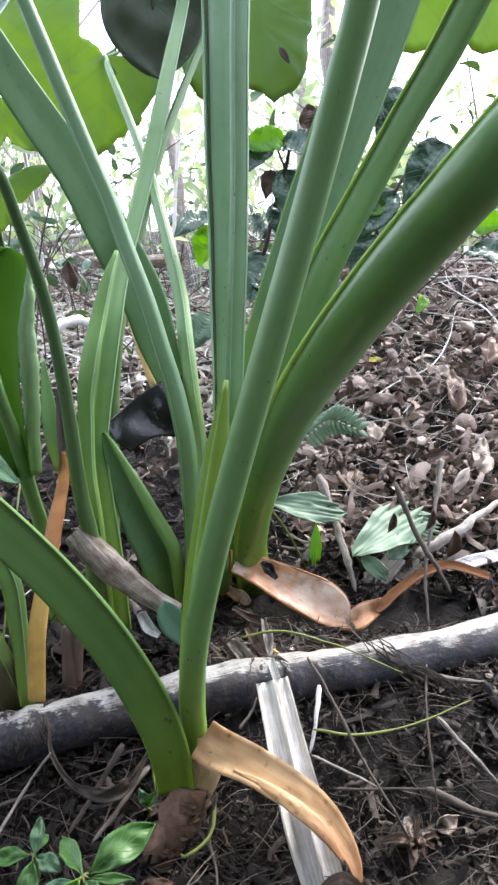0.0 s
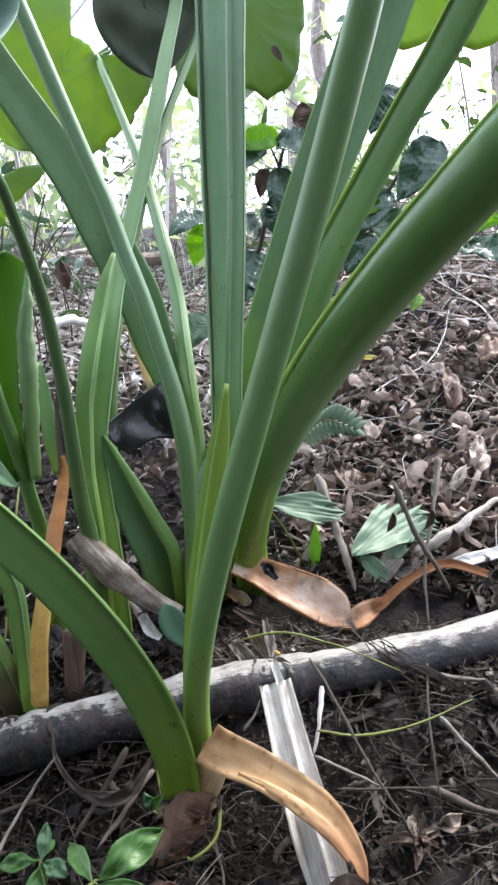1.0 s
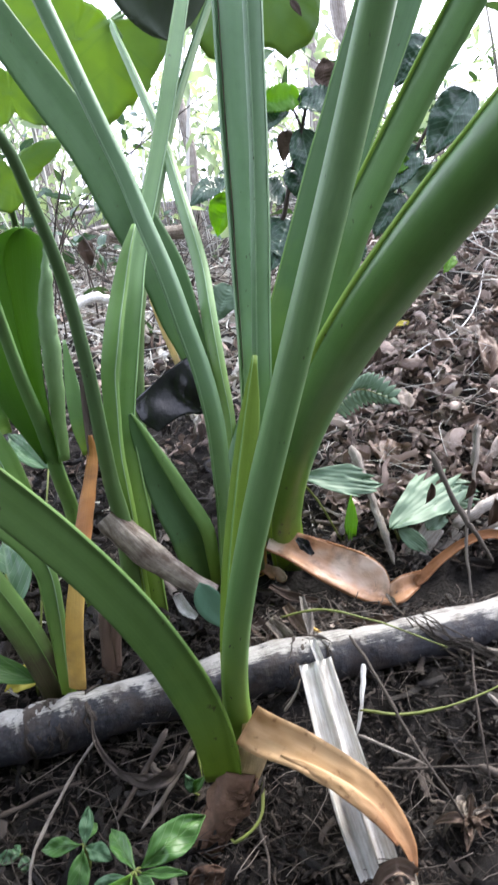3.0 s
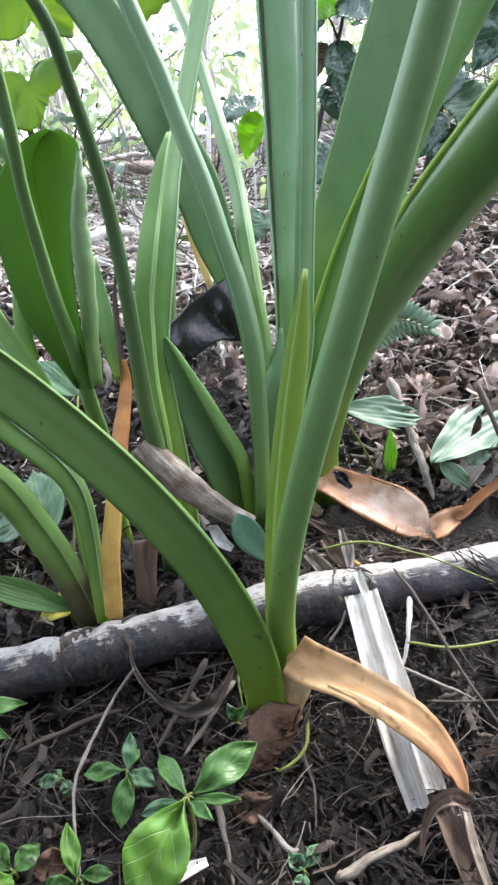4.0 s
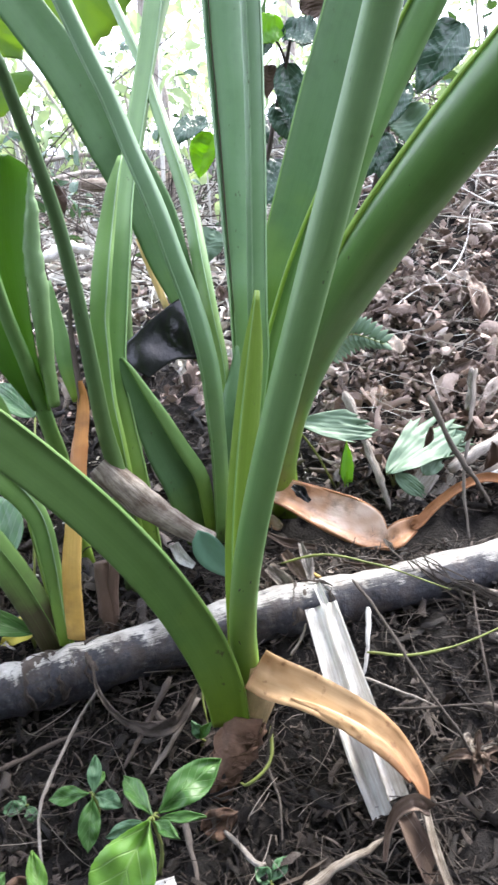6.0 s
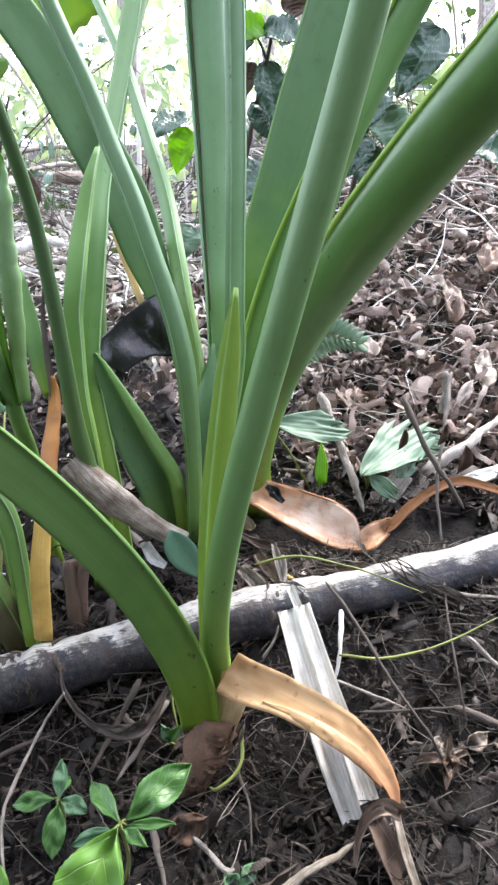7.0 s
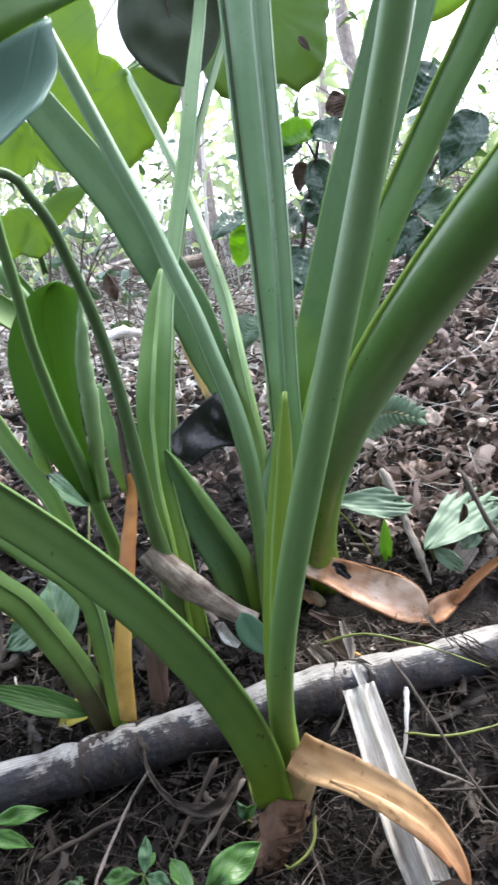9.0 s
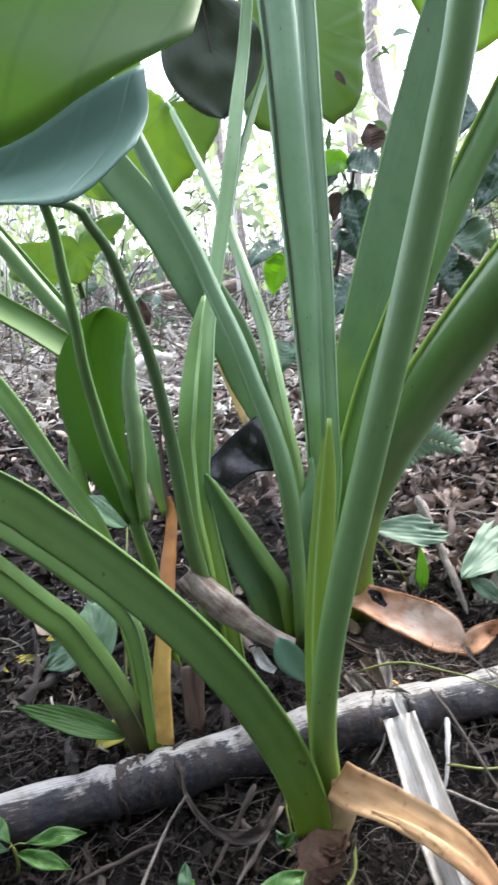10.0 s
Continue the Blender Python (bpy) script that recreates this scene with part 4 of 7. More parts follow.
    l5 = [(-0.06, 0.925, 0.06, 0.019), (-0.066, 0.92, 0.202, 0.0176), (-0.067, 0.93, 0.275, 0.0181), (-0.078, 0.95, 0.343, 0.0216), (-0.089, 0.98, 0.411, 0.0246), (-0.101, 1.03, 0.48, 0.0238), (-0.122, 1.08, 0.552, 0.0217), (-0.147, 1.14, 0.63, 0.0195), (-0.16, 1.16, 0.671, 0.0173), (-0.203, 1.23, 0.77, 0.0147), (-0.246, 1.3, 0.867, 0.0109), (-0.249, 1.4, 0.875, 0.0095), (-0.29, 1.515, 0.941, 0.0057)]
    stem(ob, l5, KEELED, (-0.1, -0.95, 0.2), GREEN, 40, (1,), 0.0009, label="slender stalk with a pale keel")
    l7 = [(-0.108, 0.90, 0.015, 0.036), (-0.11, 0.895, 0.048, 0.0398), (-0.117, 0.885, 0.098, 0.0549), (-0.124, 0.875, 0.142, 0.0608), (-0.14, 0.865, 0.183, 0.0558), (-0.153, 0.855, 0.223, 0.0462), (-0.165, 0.845, 0.261, 0.0326), (-0.176, 0.838, 0.297, 0.0167), (-0.181, 0.835, 0.314, 0.0036)]
    one = stem(ob, l7, ((-1, 0.0), (-0.9, 0.08), (0.0, -0.05), (0.92, 0.16), (1, 0.0), (0.6, -0.22), (-0.6, -0.22)), (0.2, -0.9, 0.35), GREEN_DEEP, 28, (), label="dark green stalk cut off to a point")
    band = [np.array(v[:3]) + (0.37 * v[3], -0.0075 * min(1, v[3] / 0.04), 0.10 * v[3]) for v in l7]
    ribbon("margin", band[1:], [v[3] * 0.32 for v in l7[1:]], (0.2, -0.9, 0.35), -0.12, 0.0014, GREEN_LIGHT, one, "light green turned-in margin", 24, 0.05, 5)
    b0 = [(-0.074, 0.895, 0.0, 0.044), (-0.071, 0.9, 0.049, 0.0432), (-0.065, 0.9, 0.131, 0.0424), (-0.059, 0.905, 0.207, 0.0385), (-0.050, 0.925, 0.262, 0.0225), (-0.046, 0.94, 0.300, 0.002)]
    stem(ob, b0, ROUNDED, (0.1, -0.95, 0.2), GREEN_DEEP, 22, (), name="sheath", label="dark green sheath round the foot of the stalks")
    yellow = [(-0.039, 0.930, -0.019), (-0.034, 0.930, 0.045), (-0.030, 0.935, 0.118)]
    petiole(ob, yellow, (0.014, 0.016, 0.012), (0, -1, 0.2), (0.6, 0.6), (0.4, 0.4), YELLOW, 0, 8, "petiole", "thin yellowed stalk")
    return ob


big_plant()


# ---- the taro plants beside ----
def side_plant():
    foot = (-0.20, 0.82, 0.045)
    ob = thing("taro_plant", foot, "taro plant with crossing slender green stalks", "plant", "taro plants")
    l3 = [(-0.165, 0.815, 0.03, 0.03), (-0.175, 0.825, 0.162, 0.026), (-0.184, 0.835, 0.23, 0.0235), (-0.190, 0.845, 0.295, 0.0235), (-0.181, 0.87, 0.388, 0.0250), (-0.175, 0.9, 0.449, 0.0235), (-0.169, 0.94, 0.511, 0.0215), (-0.142, 1.02, 0.65, 0.0223), (-0.127, 1.06, 0.732, 0.0236), (-0.114, 1.11, 0.82, 0.0212), (-0.099, 1.16, 0.912, 0.0183), (-0.080, 1.20, 1.05, 0.018)]
    stem(ob, l3, ((-1, 0.0), (-0.9, 0.3), (-0.7, 0.12), (0.78, 0.22), (0.92, 0.3), (1, 0.0), (0.5, -0.5), (-0.5, -0.5)), (0.1, -0.97, 0.1), GREEN, 38, (4,), 0.0007, label="tall crossing stalk with a pale edge")
    l4 = [(-0.182, 0.80, 0.03, 0.034), (-0.190, 0.8, 0.2, 0.0265), (-0.197, 0.81, 0.271, 0.0219), (-0.198, 0.82, 0.326, 0.0212), (-0.198, 0.825, 0.363, 0.0225), (-0.194, 0.83, 0.392, 0.0245), (-0.19, 0.84, 0.421, 0.0243), (-0.185, 0.86, 0.456, 0.0213), (-0.176, 0.88, 0.502, 0.0154), (-0.167, 0.9, 0.535, 0.004)]
    stem(ob, l4, ((-1, 0.0), (-0.9, 0.1), (0.72, 0.5), (1, 0.1), (0.5, -0.35), (-0.6, -0.3)), (-0.1, -0.97, 0.1), GREEN_LIGHT, 34, (2,), 0.0009, label="pale green unopened leaf coming to a point")
    l6 = [(-0.188, 0.8, 0.03, 0.0286), (-0.19, 0.795, 0.12, 0.0252), (-0.192, 0.79, 0.189, 0.0225), (-0.196, 0.77, 0.249, 0.0199), (-0.194, 0.74, 0.318, 0.0176), (-0.191, 0.71, 0.378, 0.0155), (-0.189, 0.68, 0.43, 0.0141), (-0.188, 0.65, 0.475, 0.0131), (-0.189, 0.62, 0.514, 0.0117), (-0.19, 0.59, 0.546, 0.0107), (-0.19, 0.56, 0.573, 0.0098), (-0.198, 0.545, 0.593, 0.0088), (-0.206, 0.53, 0.607, 0.008), (-0.25, 0.5, 0.619, 0.0076)]
    stem(ob, l6, ROUNDED, (0.15, -0.95, 0.25), GREEN_DULL, 40, (), label="dull dark green stalk bending over")
    thin = [(-0.194, 1.000, 0.384), (-0.168, 1.120, 0.583), (-0.139, 1.200, 0.721), (-0.088, 1.300, 0.880), (-0.049, 1.350, 0.980), (-0.021, 1.400, 1.062)]
    petiole(ob, np.vstack([(-0.185, 0.87, 0.06), thin]), (0.02, 0.018, 0.016, 0.014, 0.014), (-0.7, -0.6, 0.3), (0.6, 0.1), (0.8, 0.95), GREEN_DULL, 0, 22)
    cut = bezier([[-0.087, 0.772, 0.102], [-0.133, 0.778, 0.126], [-0.175, 0.782, 0.158], [-0.211, 0.786, 0.202]], 10)
    petiole(ob, cut, (0.022, 0.026, 0.030, 0.036, 0.037, 0.030), (-0.6, 0.5, 0.55), (0.0, 0.0, 0.1, 0.6), (0.9, 0.9), STUB, 0, 26, "dead_stalk", "grey dry cut-off stalk leaning over", 0.2)
    leaf("bract", (-0.101, 0.745, 0.131), (-0.067, 0.735, 0.069), 0.036, (-0.3, -0.9, 0.3), SMOOTH_LEAF, ob, "bluish-green flap on the dry stalk", droop=0.1, fold=0.4, seed=5)
    return ob


def left_plant():
    foot = (-0.245, 0.675, 0.03)
    ob = thing("taro_plant", foot, "small taro plant with one yellow dying stalk", "plant", "taro plants")
    p2 = [(-0.258, 0.692, 0.005, 0.034), (-0.263, 0.69, 0.033, 0.0345), (-0.273, 0.683, 0.076, 0.0345), (-0.286, 0.672, 0.126, 0.0345), (-0.301, 0.658, 0.173, 0.0343), (-0.311, 0.64, 0.211, 0.0338), (-0.328, 0.625, 0.241, 0.0326), (-0.365, 0.60, 0.30, 0.031), (-0.40, 0.58, 0.345, 0.03)]
    stem(ob, p2, ((-1, 0.0), (-0.8, 0.3), (0.15, 0.35), (0.35, 0.5), (0.9, 0.3), (1, 0.0), (0.5, -0.5), (-0.5, -0.5)), (0.25, -0.85, 0.45), BROWN_FOOT, 36, (3,), 0.0006, GREEN_LIGHT, label="light green stalk with a brown foot")
    p3 = [(-0.246, 0.682, 0.02, 0.016), (-0.248, 0.68, 0.061, 0.016), (-0.25, 0.684, 0.096, 0.0178), (-0.252, 0.687, 0.135, 0.0199), (-0.255, 0.687, 0.173, 0.0216), (-0.263, 0.683, 0.201, 0.0238), (-0.277, 0.672, 0.23, 0.0256), (-0.295, 0.655, 0.259, 0.0267), (-0.312, 0.637, 0.289, 0.027), (-0.329, 0.617, 0.317, 0.0269), (-0.37, 0.58, 0.375, 0.026)]
    stem(ob, p3, ((-1, 0.0), (-0.8, 0.3), (0.2, 0.32), (0.45, 0.5), (0.9, 0.35), (1, 0.0), (0.5, -0.5), (-0.5, -0.5)), (0.2, -0.85, 0.5), GREEN_LIGHT, 36, (3,), 0.0007, label="light green stalk bending over from its foot")
    p1 = [(-0.232, 0.668, 0.050), (-0.228, 0.672, 0.123), (-0.222, 0.690, 0.178), (-0.225, 0.750, 0.218), (-0.224, 0.800, 0.267)]
    petiole(ob, p1[:3], (0.020, 0.021, 0.019), (0.2, 0.95, 0.2), (0.9, 0.9), (0.3, 0.3), YELLOW, 0, 14, "petiole", "yellow dying stalk", 0.06)
    petiole(ob, p1[2:] + [(-0.225, 0.808, 0.296)], (0.017, 0.021, 0.017, 0.013, 0.005), (0.1, 0.85, -0.5), (0.9, 0.5, 0.2), (0.35, 0.5), ORANGE, 0, 22, "petiole", "orange withered upper stalk", 0.15)
    tip = [(-0.225, 0.795, 0.249), (-0.228, 0.810, 0.304), (-0.231, 0.820, 0.352), (-0.227, 0.825, 0.394)]
    petiole(ob, tip, (0.004, 0.008, 0.006, 0.002), (0.6, -0.8, 0.2), (0.8, 0.9), (0.4, 0.4), TWIG_DARK, 0, 12, "petiole", "dark shrivelled stalk tip")
    stub = [(-0.207, 0.730, 0.006), (-0.204, 0.735, 0.059), (-0.196, 0.740, 0.107)]
    stub2 = [(-0.211, 0.730, 0.006), (-0.211, 0.735, 0.052), (-0.214, 0.745, 0.098)]
    stem(ob, [(*v, w) for v, w in zip(stub2, (0.022, 0.023, 0.017))], ROUNDED, (0, -1, 0.2), HUSK, 14, (), name="dead_stalk", label="brown dead stalk stub", wobble=0.15)
    stem(ob, [(*v, w) for v, w in zip(stub, (0.017, 0.017, 0.013))], ROUNDED, (0, -1, 0.2), HUSK, 14, (), name="dead_stalk", label="brown dead stalk stub", wobble=0.15, seed=2)
    return ob


def far_left_plant():
    foot = (-0.30, 0.85, 0.05)
    ob = thing("taro_plant", foot, "taro plant with a dark green leaf rolling its margin", "plant", "taro plants")
    q3 = [(-0.257, 0.86, 0.02, 0.0195), (-0.268, 0.86, 0.10, 0.021), (-0.274, 0.86, 0.18, 0.0212), (-0.274, 0.83, 0.233, 0.0209), (-0.272, 0.785, 0.31, 0.018), (-0.268, 0.73, 0.377, 0.0152), (-0.26, 0.68, 0.432, 0.0132), (-0.249, 0.63, 0.477, 0.0120), (-0.237, 0.59, 0.515, 0.0113), (-0.231, 0.56, 0.560, 0.0105), (-0.226, 0.53, 0.607, 0.0085), (-0.24, 0.49, 0.66, 0.008)]
    stem(ob, q3, ROUNDED, (0.1, -0.95, 0.2), GREEN, 36, (), label="thin round stalk leaning forward")
    q1 = [(-0.27, 0.75, 0.03, 0.024), (-0.285, 0.75, 0.20, 0.022), (-0.303, 0.755, 0.277, 0.0215), (-0.322, 0.76, 0.31, 0.0225), (-0.345, 0.77, 0.342, 0.0235), (-0.374, 0.78, 0.39, 0.0251), (-0.410, 0.785, 0.450, 0.027), (-0.50, 0.80, 0.57, 0.027)]
    stem(ob, q1, ((-1, 0.0), (-0.75, 0.4), (0.3, 0.3), (0.9, 0.35), (1, 0.0), (0.5, -0.55), (-0.5, -0.55)), (0.2, -0.9, 0.4), GREEN_LIGHT, 30, (1,), 0.0008, label="leaning stalk with a pale edge")
    q2 = [(-0.323, 0.950, 0.396), (-0.328, 0.930, 0.463), (-0.352, 0.920, 0.516), (-0.394, 0.920, 0.576), (-0.435, 0.920, 0.636), (-0.492, 0.920, 0.711)]
    petiole(ob, q2, (0.03, 0.031, 0.031, 0.029, 0.029), (0.6, -0.2, 0.7), (0.6, 0.3, 0.2), (0.8, 0.95), GREEN, 0, 22)
    q4 = [(-0.338, 0.980, 0.409), (-0.361, 0.970, 0.462), (-0.413, 0.970, 0.508), (-0.473, 0.970, 0.550), (-0.549, 0.970, 0.601)]
    petiole(ob, q4, (0.04, 0.044, 0.046, 0.045, 0.044), (0.5, -0.6, 0.6), (1, 0.9), (0.4, 0.5), GREEN_DARK, 0, 20)
    q5 = [(-0.377, 0.930, 0.271), (-0.382, 0.930, 0.322), (-0.379, 0.940, 0.386)]
    petiole(ob, q5, (0.022, 0.022, 0.016), (0.5, -0.6, 0.6), (0.9, 0.6), (0.6, 0.7), GREEN_LIGHT, 0, 10)
    outer = [[(-0.279, 0.796, 0.266), (-0.281, 0.812, 0.262), (-0.281, 0.83, 0.257)], [(-0.319, 0.786, 0.341), (-0.309, 0.802, 0.338), (-0.288, 0.82, 0.335)], [(-0.33, 0.771, 0.402), (-0.317, 0.787, 0.4), (-0.291, 0.805, 0.397)], [(-0.327, 0.756, 0.456), (-0.314, 0.772, 0.456), (-0.289, 0.79, 0.454)], [(-0.307, 0.746, 0.498), (-0.301, 0.762, 0.499), (-0.288, 0.78, 0.499)], [(-0.281, 0.741, 0.521), (-0.281, 0.757, 0.522), (-0.277, 0.775, 0.523)], [(-0.258, 0.741, 0.531), (-0.261, 0.757, 0.532), (-0.263, 0.775, 0.534)]]
    sheet("leaf_blade", outer, CURLED, ob, "dark green cupped half of the blade", 24)
    inner = [[(-0.281, 0.83, 0.257), (-0.271, 0.818, 0.26), (-0.257, 0.788, 0.268)], [(-0.288, 0.82, 0.335), (-0.275, 0.808, 0.336), (-0.26, 0.778, 0.341)], [(-0.291, 0.805, 0.397), (-0.274, 0.793, 0.398), (-0.255, 0.763, 0.4)], [(-0.289, 0.79, 0.454), (-0.268, 0.778, 0.454), (-0.246, 0.748, 0.454)], [(-0.288, 0.78, 0.499), (-0.258, 0.768, 0.497), (-0.23, 0.738, 0.495)], [(-0.277, 0.775, 0.523), (-0.253, 0.763, 0.522), (-0.228, 0.733, 0.518)], [(-0.263, 0.775, 0.534), (-0.255, 0.763, 0.533), (-0.244, 0.733, 0.53)]]
    sheet("leaf_blade", inner, INNER, ob, "bright yellow-green backlit half of the blade", 24)
    yellow_edge = [(-0.172, 1.0, 0.440), (-0.157, 1.0, 0.398), (-0.140, 1.0, 0.346)]
    petiole(ob, yellow_edge, (0.004, 0.010, 0.010), (0.2, -1, 0.1), (0.6, 0.6), (0.3, 0.3), PALE_YELLOW, 0, 8, "dead_stalk", "thin yellow dead stalk")
    roll = [(-0.252, 0.785, 0.275, 0.0144), (-0.249, 0.775, 0.341, 0.0211), (-0.243, 0.76, 0.4, 0.0246), (-0.241, 0.752, 0.428, 0.0233), (-0.238, 0.745, 0.454, 0.0192), (-0.232, 0.738, 0.478, 0.0155), (-0.23, 0.736, 0.497, 0.0084), (-0.228, 0.736, 0.514, 0.0036)]
    rings = tube(curve([v[:3] for v in roll], 56), [v[3] * 0.42 for v in roll], 14, (-0.6, 0.7, 0.1), 0.05, 5)
    for k, ring in enumerate(rings):
        ring += np.array((0.0006, 0.0, 0.0)) * (math.sin(k * 0.8) + 0.5 * math.sin(k * 1.9 + 1))
    mesh_object("rolled_margin", *skin(rings), ROLL, ob, "pale wavy rolled margin of the leaf")
    dim = [(-0.238, 0.83, 0.266, 0.0078), (-0.245, 0.835, 0.299, 0.0175), (-0.248, 0.84, 0.33, 0.0201), (-0.253, 0.85, 0.367, 0.0143), (-0.258, 0.86, 0.404, 0.0026)]
    stem(ob, dim, STRAP, (0.3, -0.9, 0.2), GREEN, 20, (), label="short flat green stalk behind the rolled leaf")
    return ob


side_plant()
left_plant()
far_left_plant()


# ---- hanging taro leaves ----
def hanging_leaves():
    def one(foot, tip, width, normal, material, label, up, **shape):
        ob = thing("taro_leaf", foot, label, "leaf", "hanging taro leaves")
        heart_blade("blade", foot, tip, width, normal, material, ob, **shape)
        stalk = [Vector(foot), Vector(foot) + Vector(up) * 0.5, Vector(foot) + Vector(up)]
        petiole(ob, stalk, (0.012, 0.014, 0.018), (0.3, -1, 0.2), (0.1, 0.3), (0.95, 0.95), GREEN, 0, 8, "petiole")
        return ob

    def broad(centre, outline, joint, tip, material, label, up, **shape):
        foot = Vector(centre) + Vector((joint[0], 0.004, joint[1]))
        ob = thing("taro_leaf", foot, label, "leaf", "hanging taro leaves")
        lobed_blade("blade", centre, outline, joint, tip, material, ob, **shape)
        petiole(ob, [foot, foot + Vector(up) * 0.5, foot + Vector(up)], (0.008, 0.012, 0.016), (0.3, -1, 0.2), (0.1, 0.3), (0.95, 0.95), GREEN, 0, 8, "petiole")
        return ob

    broad((-0.366, 1.520, 0.909), ((0.074, 0.031), (0.026, 0.068), (0.027, 0.150), (-0.03, 0.26), (-0.17, 0.19), (-0.125, 0.06), (-0.130, -0.025), (-0.07, -0.10), (0.0, -0.142), (0.057, -0.152), (0.092, -0.118), (0.130, -0.100), (0.148, -0.072), (0.180, -0.022), (0.190, 0.03), (0.125, 0.034)), (0.074, 0.031), (0.057, -0.152), TARO, "big backlit yellow-green taro leaf, hanging", (0.02, 0.03, 0.02), seed=1)
    broad((-0.530, 1.600, 0.836), ((0.087, -0.012), (0.081, -0.062), (0.030, -0.050), (0.004, -0.030), (-0.025, -0.056), (-0.075, -0.056), (-0.125, -0.025), (-0.137, 0.04), (-0.05, 0.055), (0.012, 0.036), (0.04, 0.05)), (-0.02, 0.03), (0.081, -0.062), TARO, "bright green taro leaf low among stems", (0.0, 0.1, 0.04), seed=4)
    broad((-0.498, 1.450, 0.657), ((0.107, 0.068), (0.100, 0.045), (0.064, 0.018), (0.036, -0.006), (0.022, -0.030), (-0.01, -0.064), (-0.047, -0.050), (-0.095, -0.060), (-0.155, -0.036), (-0.165, 0.025), (-0.07, 0.028), (0.0, 0.020), (0.04, 0.055)), (-0.02, 0.01), (0.107, 0.068), TARO, "bright green taro leaf low among stems", (-0.02, 0.1, -0.1), seed=5)
    spotted = broad((-0.001, 1.660, 1.070), ((0.138, 0.012), (0.140, -0.012), (0.128, -0.067), (0.122, -0.134), (0.092, -0.158), (0.061, -0.176), (0.036, -0.158), (0.0, -0.152), (-0.05, -0.18), (-0.104, -0.177), (-0.134, -0.146), (-0.152, -0.073), (-0.146, 0.05), (-0.073, 0.16), (0.073, 0.16)), (0.0, 0.10), (0.061, -0.176), TARO_MID, "backlit green hanging leaf with a dark spot", (0.0, 0.06, 0.12), seed=3)
    leaf("spot", (0.065, 1.640, 0.993), (0.090, 1.640, 0.962), 0.016, (0, -1, 0.1), HUSK, spotted, "dark dead spot", nl=6, nw=4, seed=4)
    one((0.462, 2.000, 1.331), (0.416, 2.000, 1.088), 0.42, (0, -0.9, -0.4), TARO, "backlit green taro leaf overhead", (0.0, 0.1, 0.1), cup=0.15, droop=0.1, seed=6)
    one((0.666, 2.000, 1.318), (0.611, 2.000, 1.088), 0.36, (0.1, -0.9, -0.4), TARO, "backlit green taro leaf overhead", (0.0, 0.1, 0.1), cup=0.15, droop=0.1, seed=7)
    # Four unseen leaves added overhead on the left to darken that side.
    for k, (foot, tip, width) in enumerate((((-0.58, 0.62, 1.05), (-0.50, 0.22, 0.97), 0.50), ((-0.78, 0.98, 1.12), (-0.62, 0.66, 1.02), 0.50), ((-0.52, 0.22, 0.92), (-0.40, -0.12, 0.86), 0.46), ((-0.95, 0.50, 0.95), (-0.80, 0.16, 0.88), 0.46))):
        one(foot, tip, width, (0.15, -0.25, 0.95), TARO, "unseen broad taro leaf added to shade the left side", (-0.06, 0.12, 0.02 - foot[2]), cup=0.12, droop=0.2, wave=0.1, seed=20 + k)
    foot, tip = (-0.184, 1.380, 1.090), (-0.166, 1.420, 0.872)
    ob = thing("hanging_leaf", foot, "dark shaded oval leaf hanging down", "leaf", "hanging leaves")
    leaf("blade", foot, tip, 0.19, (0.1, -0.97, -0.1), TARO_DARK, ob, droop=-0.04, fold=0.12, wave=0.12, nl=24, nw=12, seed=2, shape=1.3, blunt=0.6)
    rib = [Vector(foot).lerp(Vector(tip), q) + Vector((0, -0.004, 0)) for q in (0.02, 0.4, 0.7, 0.93)]
    mesh_object("midrib", *skin(tube(curve(rib, 10), (0.0026, 0.0008), 6)), TWIG_DARK, ob)
    near = thing("taro_leaf", (-0.137, 0.305, 0.600), "large taro leaf folded over close overhead, bluish beneath", "leaf", "hanging taro leaves")
    top = [[(-0.235, 0.38, 0.801), (-0.175, 0.387, 0.796), (-0.116, 0.393, 0.782), (-0.069, 0.4, 0.749)],
           [(-0.234, 0.339, 0.68), (-0.176, 0.346, 0.684), (-0.118, 0.353, 0.684), (-0.068, 0.366, 0.685)],
           [(-0.234, 0.308, 0.592), (-0.167, 0.305, 0.599), (-0.119, 0.308, 0.618), (-0.075, 0.322, 0.641)]]
    sheet("blade", top, TARO_BLUE, near)
    flap = [[(-0.233, 0.306, 0.59), (-0.166, 0.303, 0.598), (-0.121, 0.306, 0.616), (-0.096, 0.313, 0.627)],
           [(-0.226, 0.305, 0.586), (-0.159, 0.302, 0.584), (-0.12, 0.305, 0.595), (-0.096, 0.31, 0.608)],
           [(-0.225, 0.285, 0.578), (-0.155, 0.276, 0.572), (-0.125, 0.28, 0.57), (-0.1, 0.294, 0.591)]]
    sheet("folded_flap", flap, FLAP, near, "bluish folded-over flap of the leaf")
    return near


hanging_leaves()


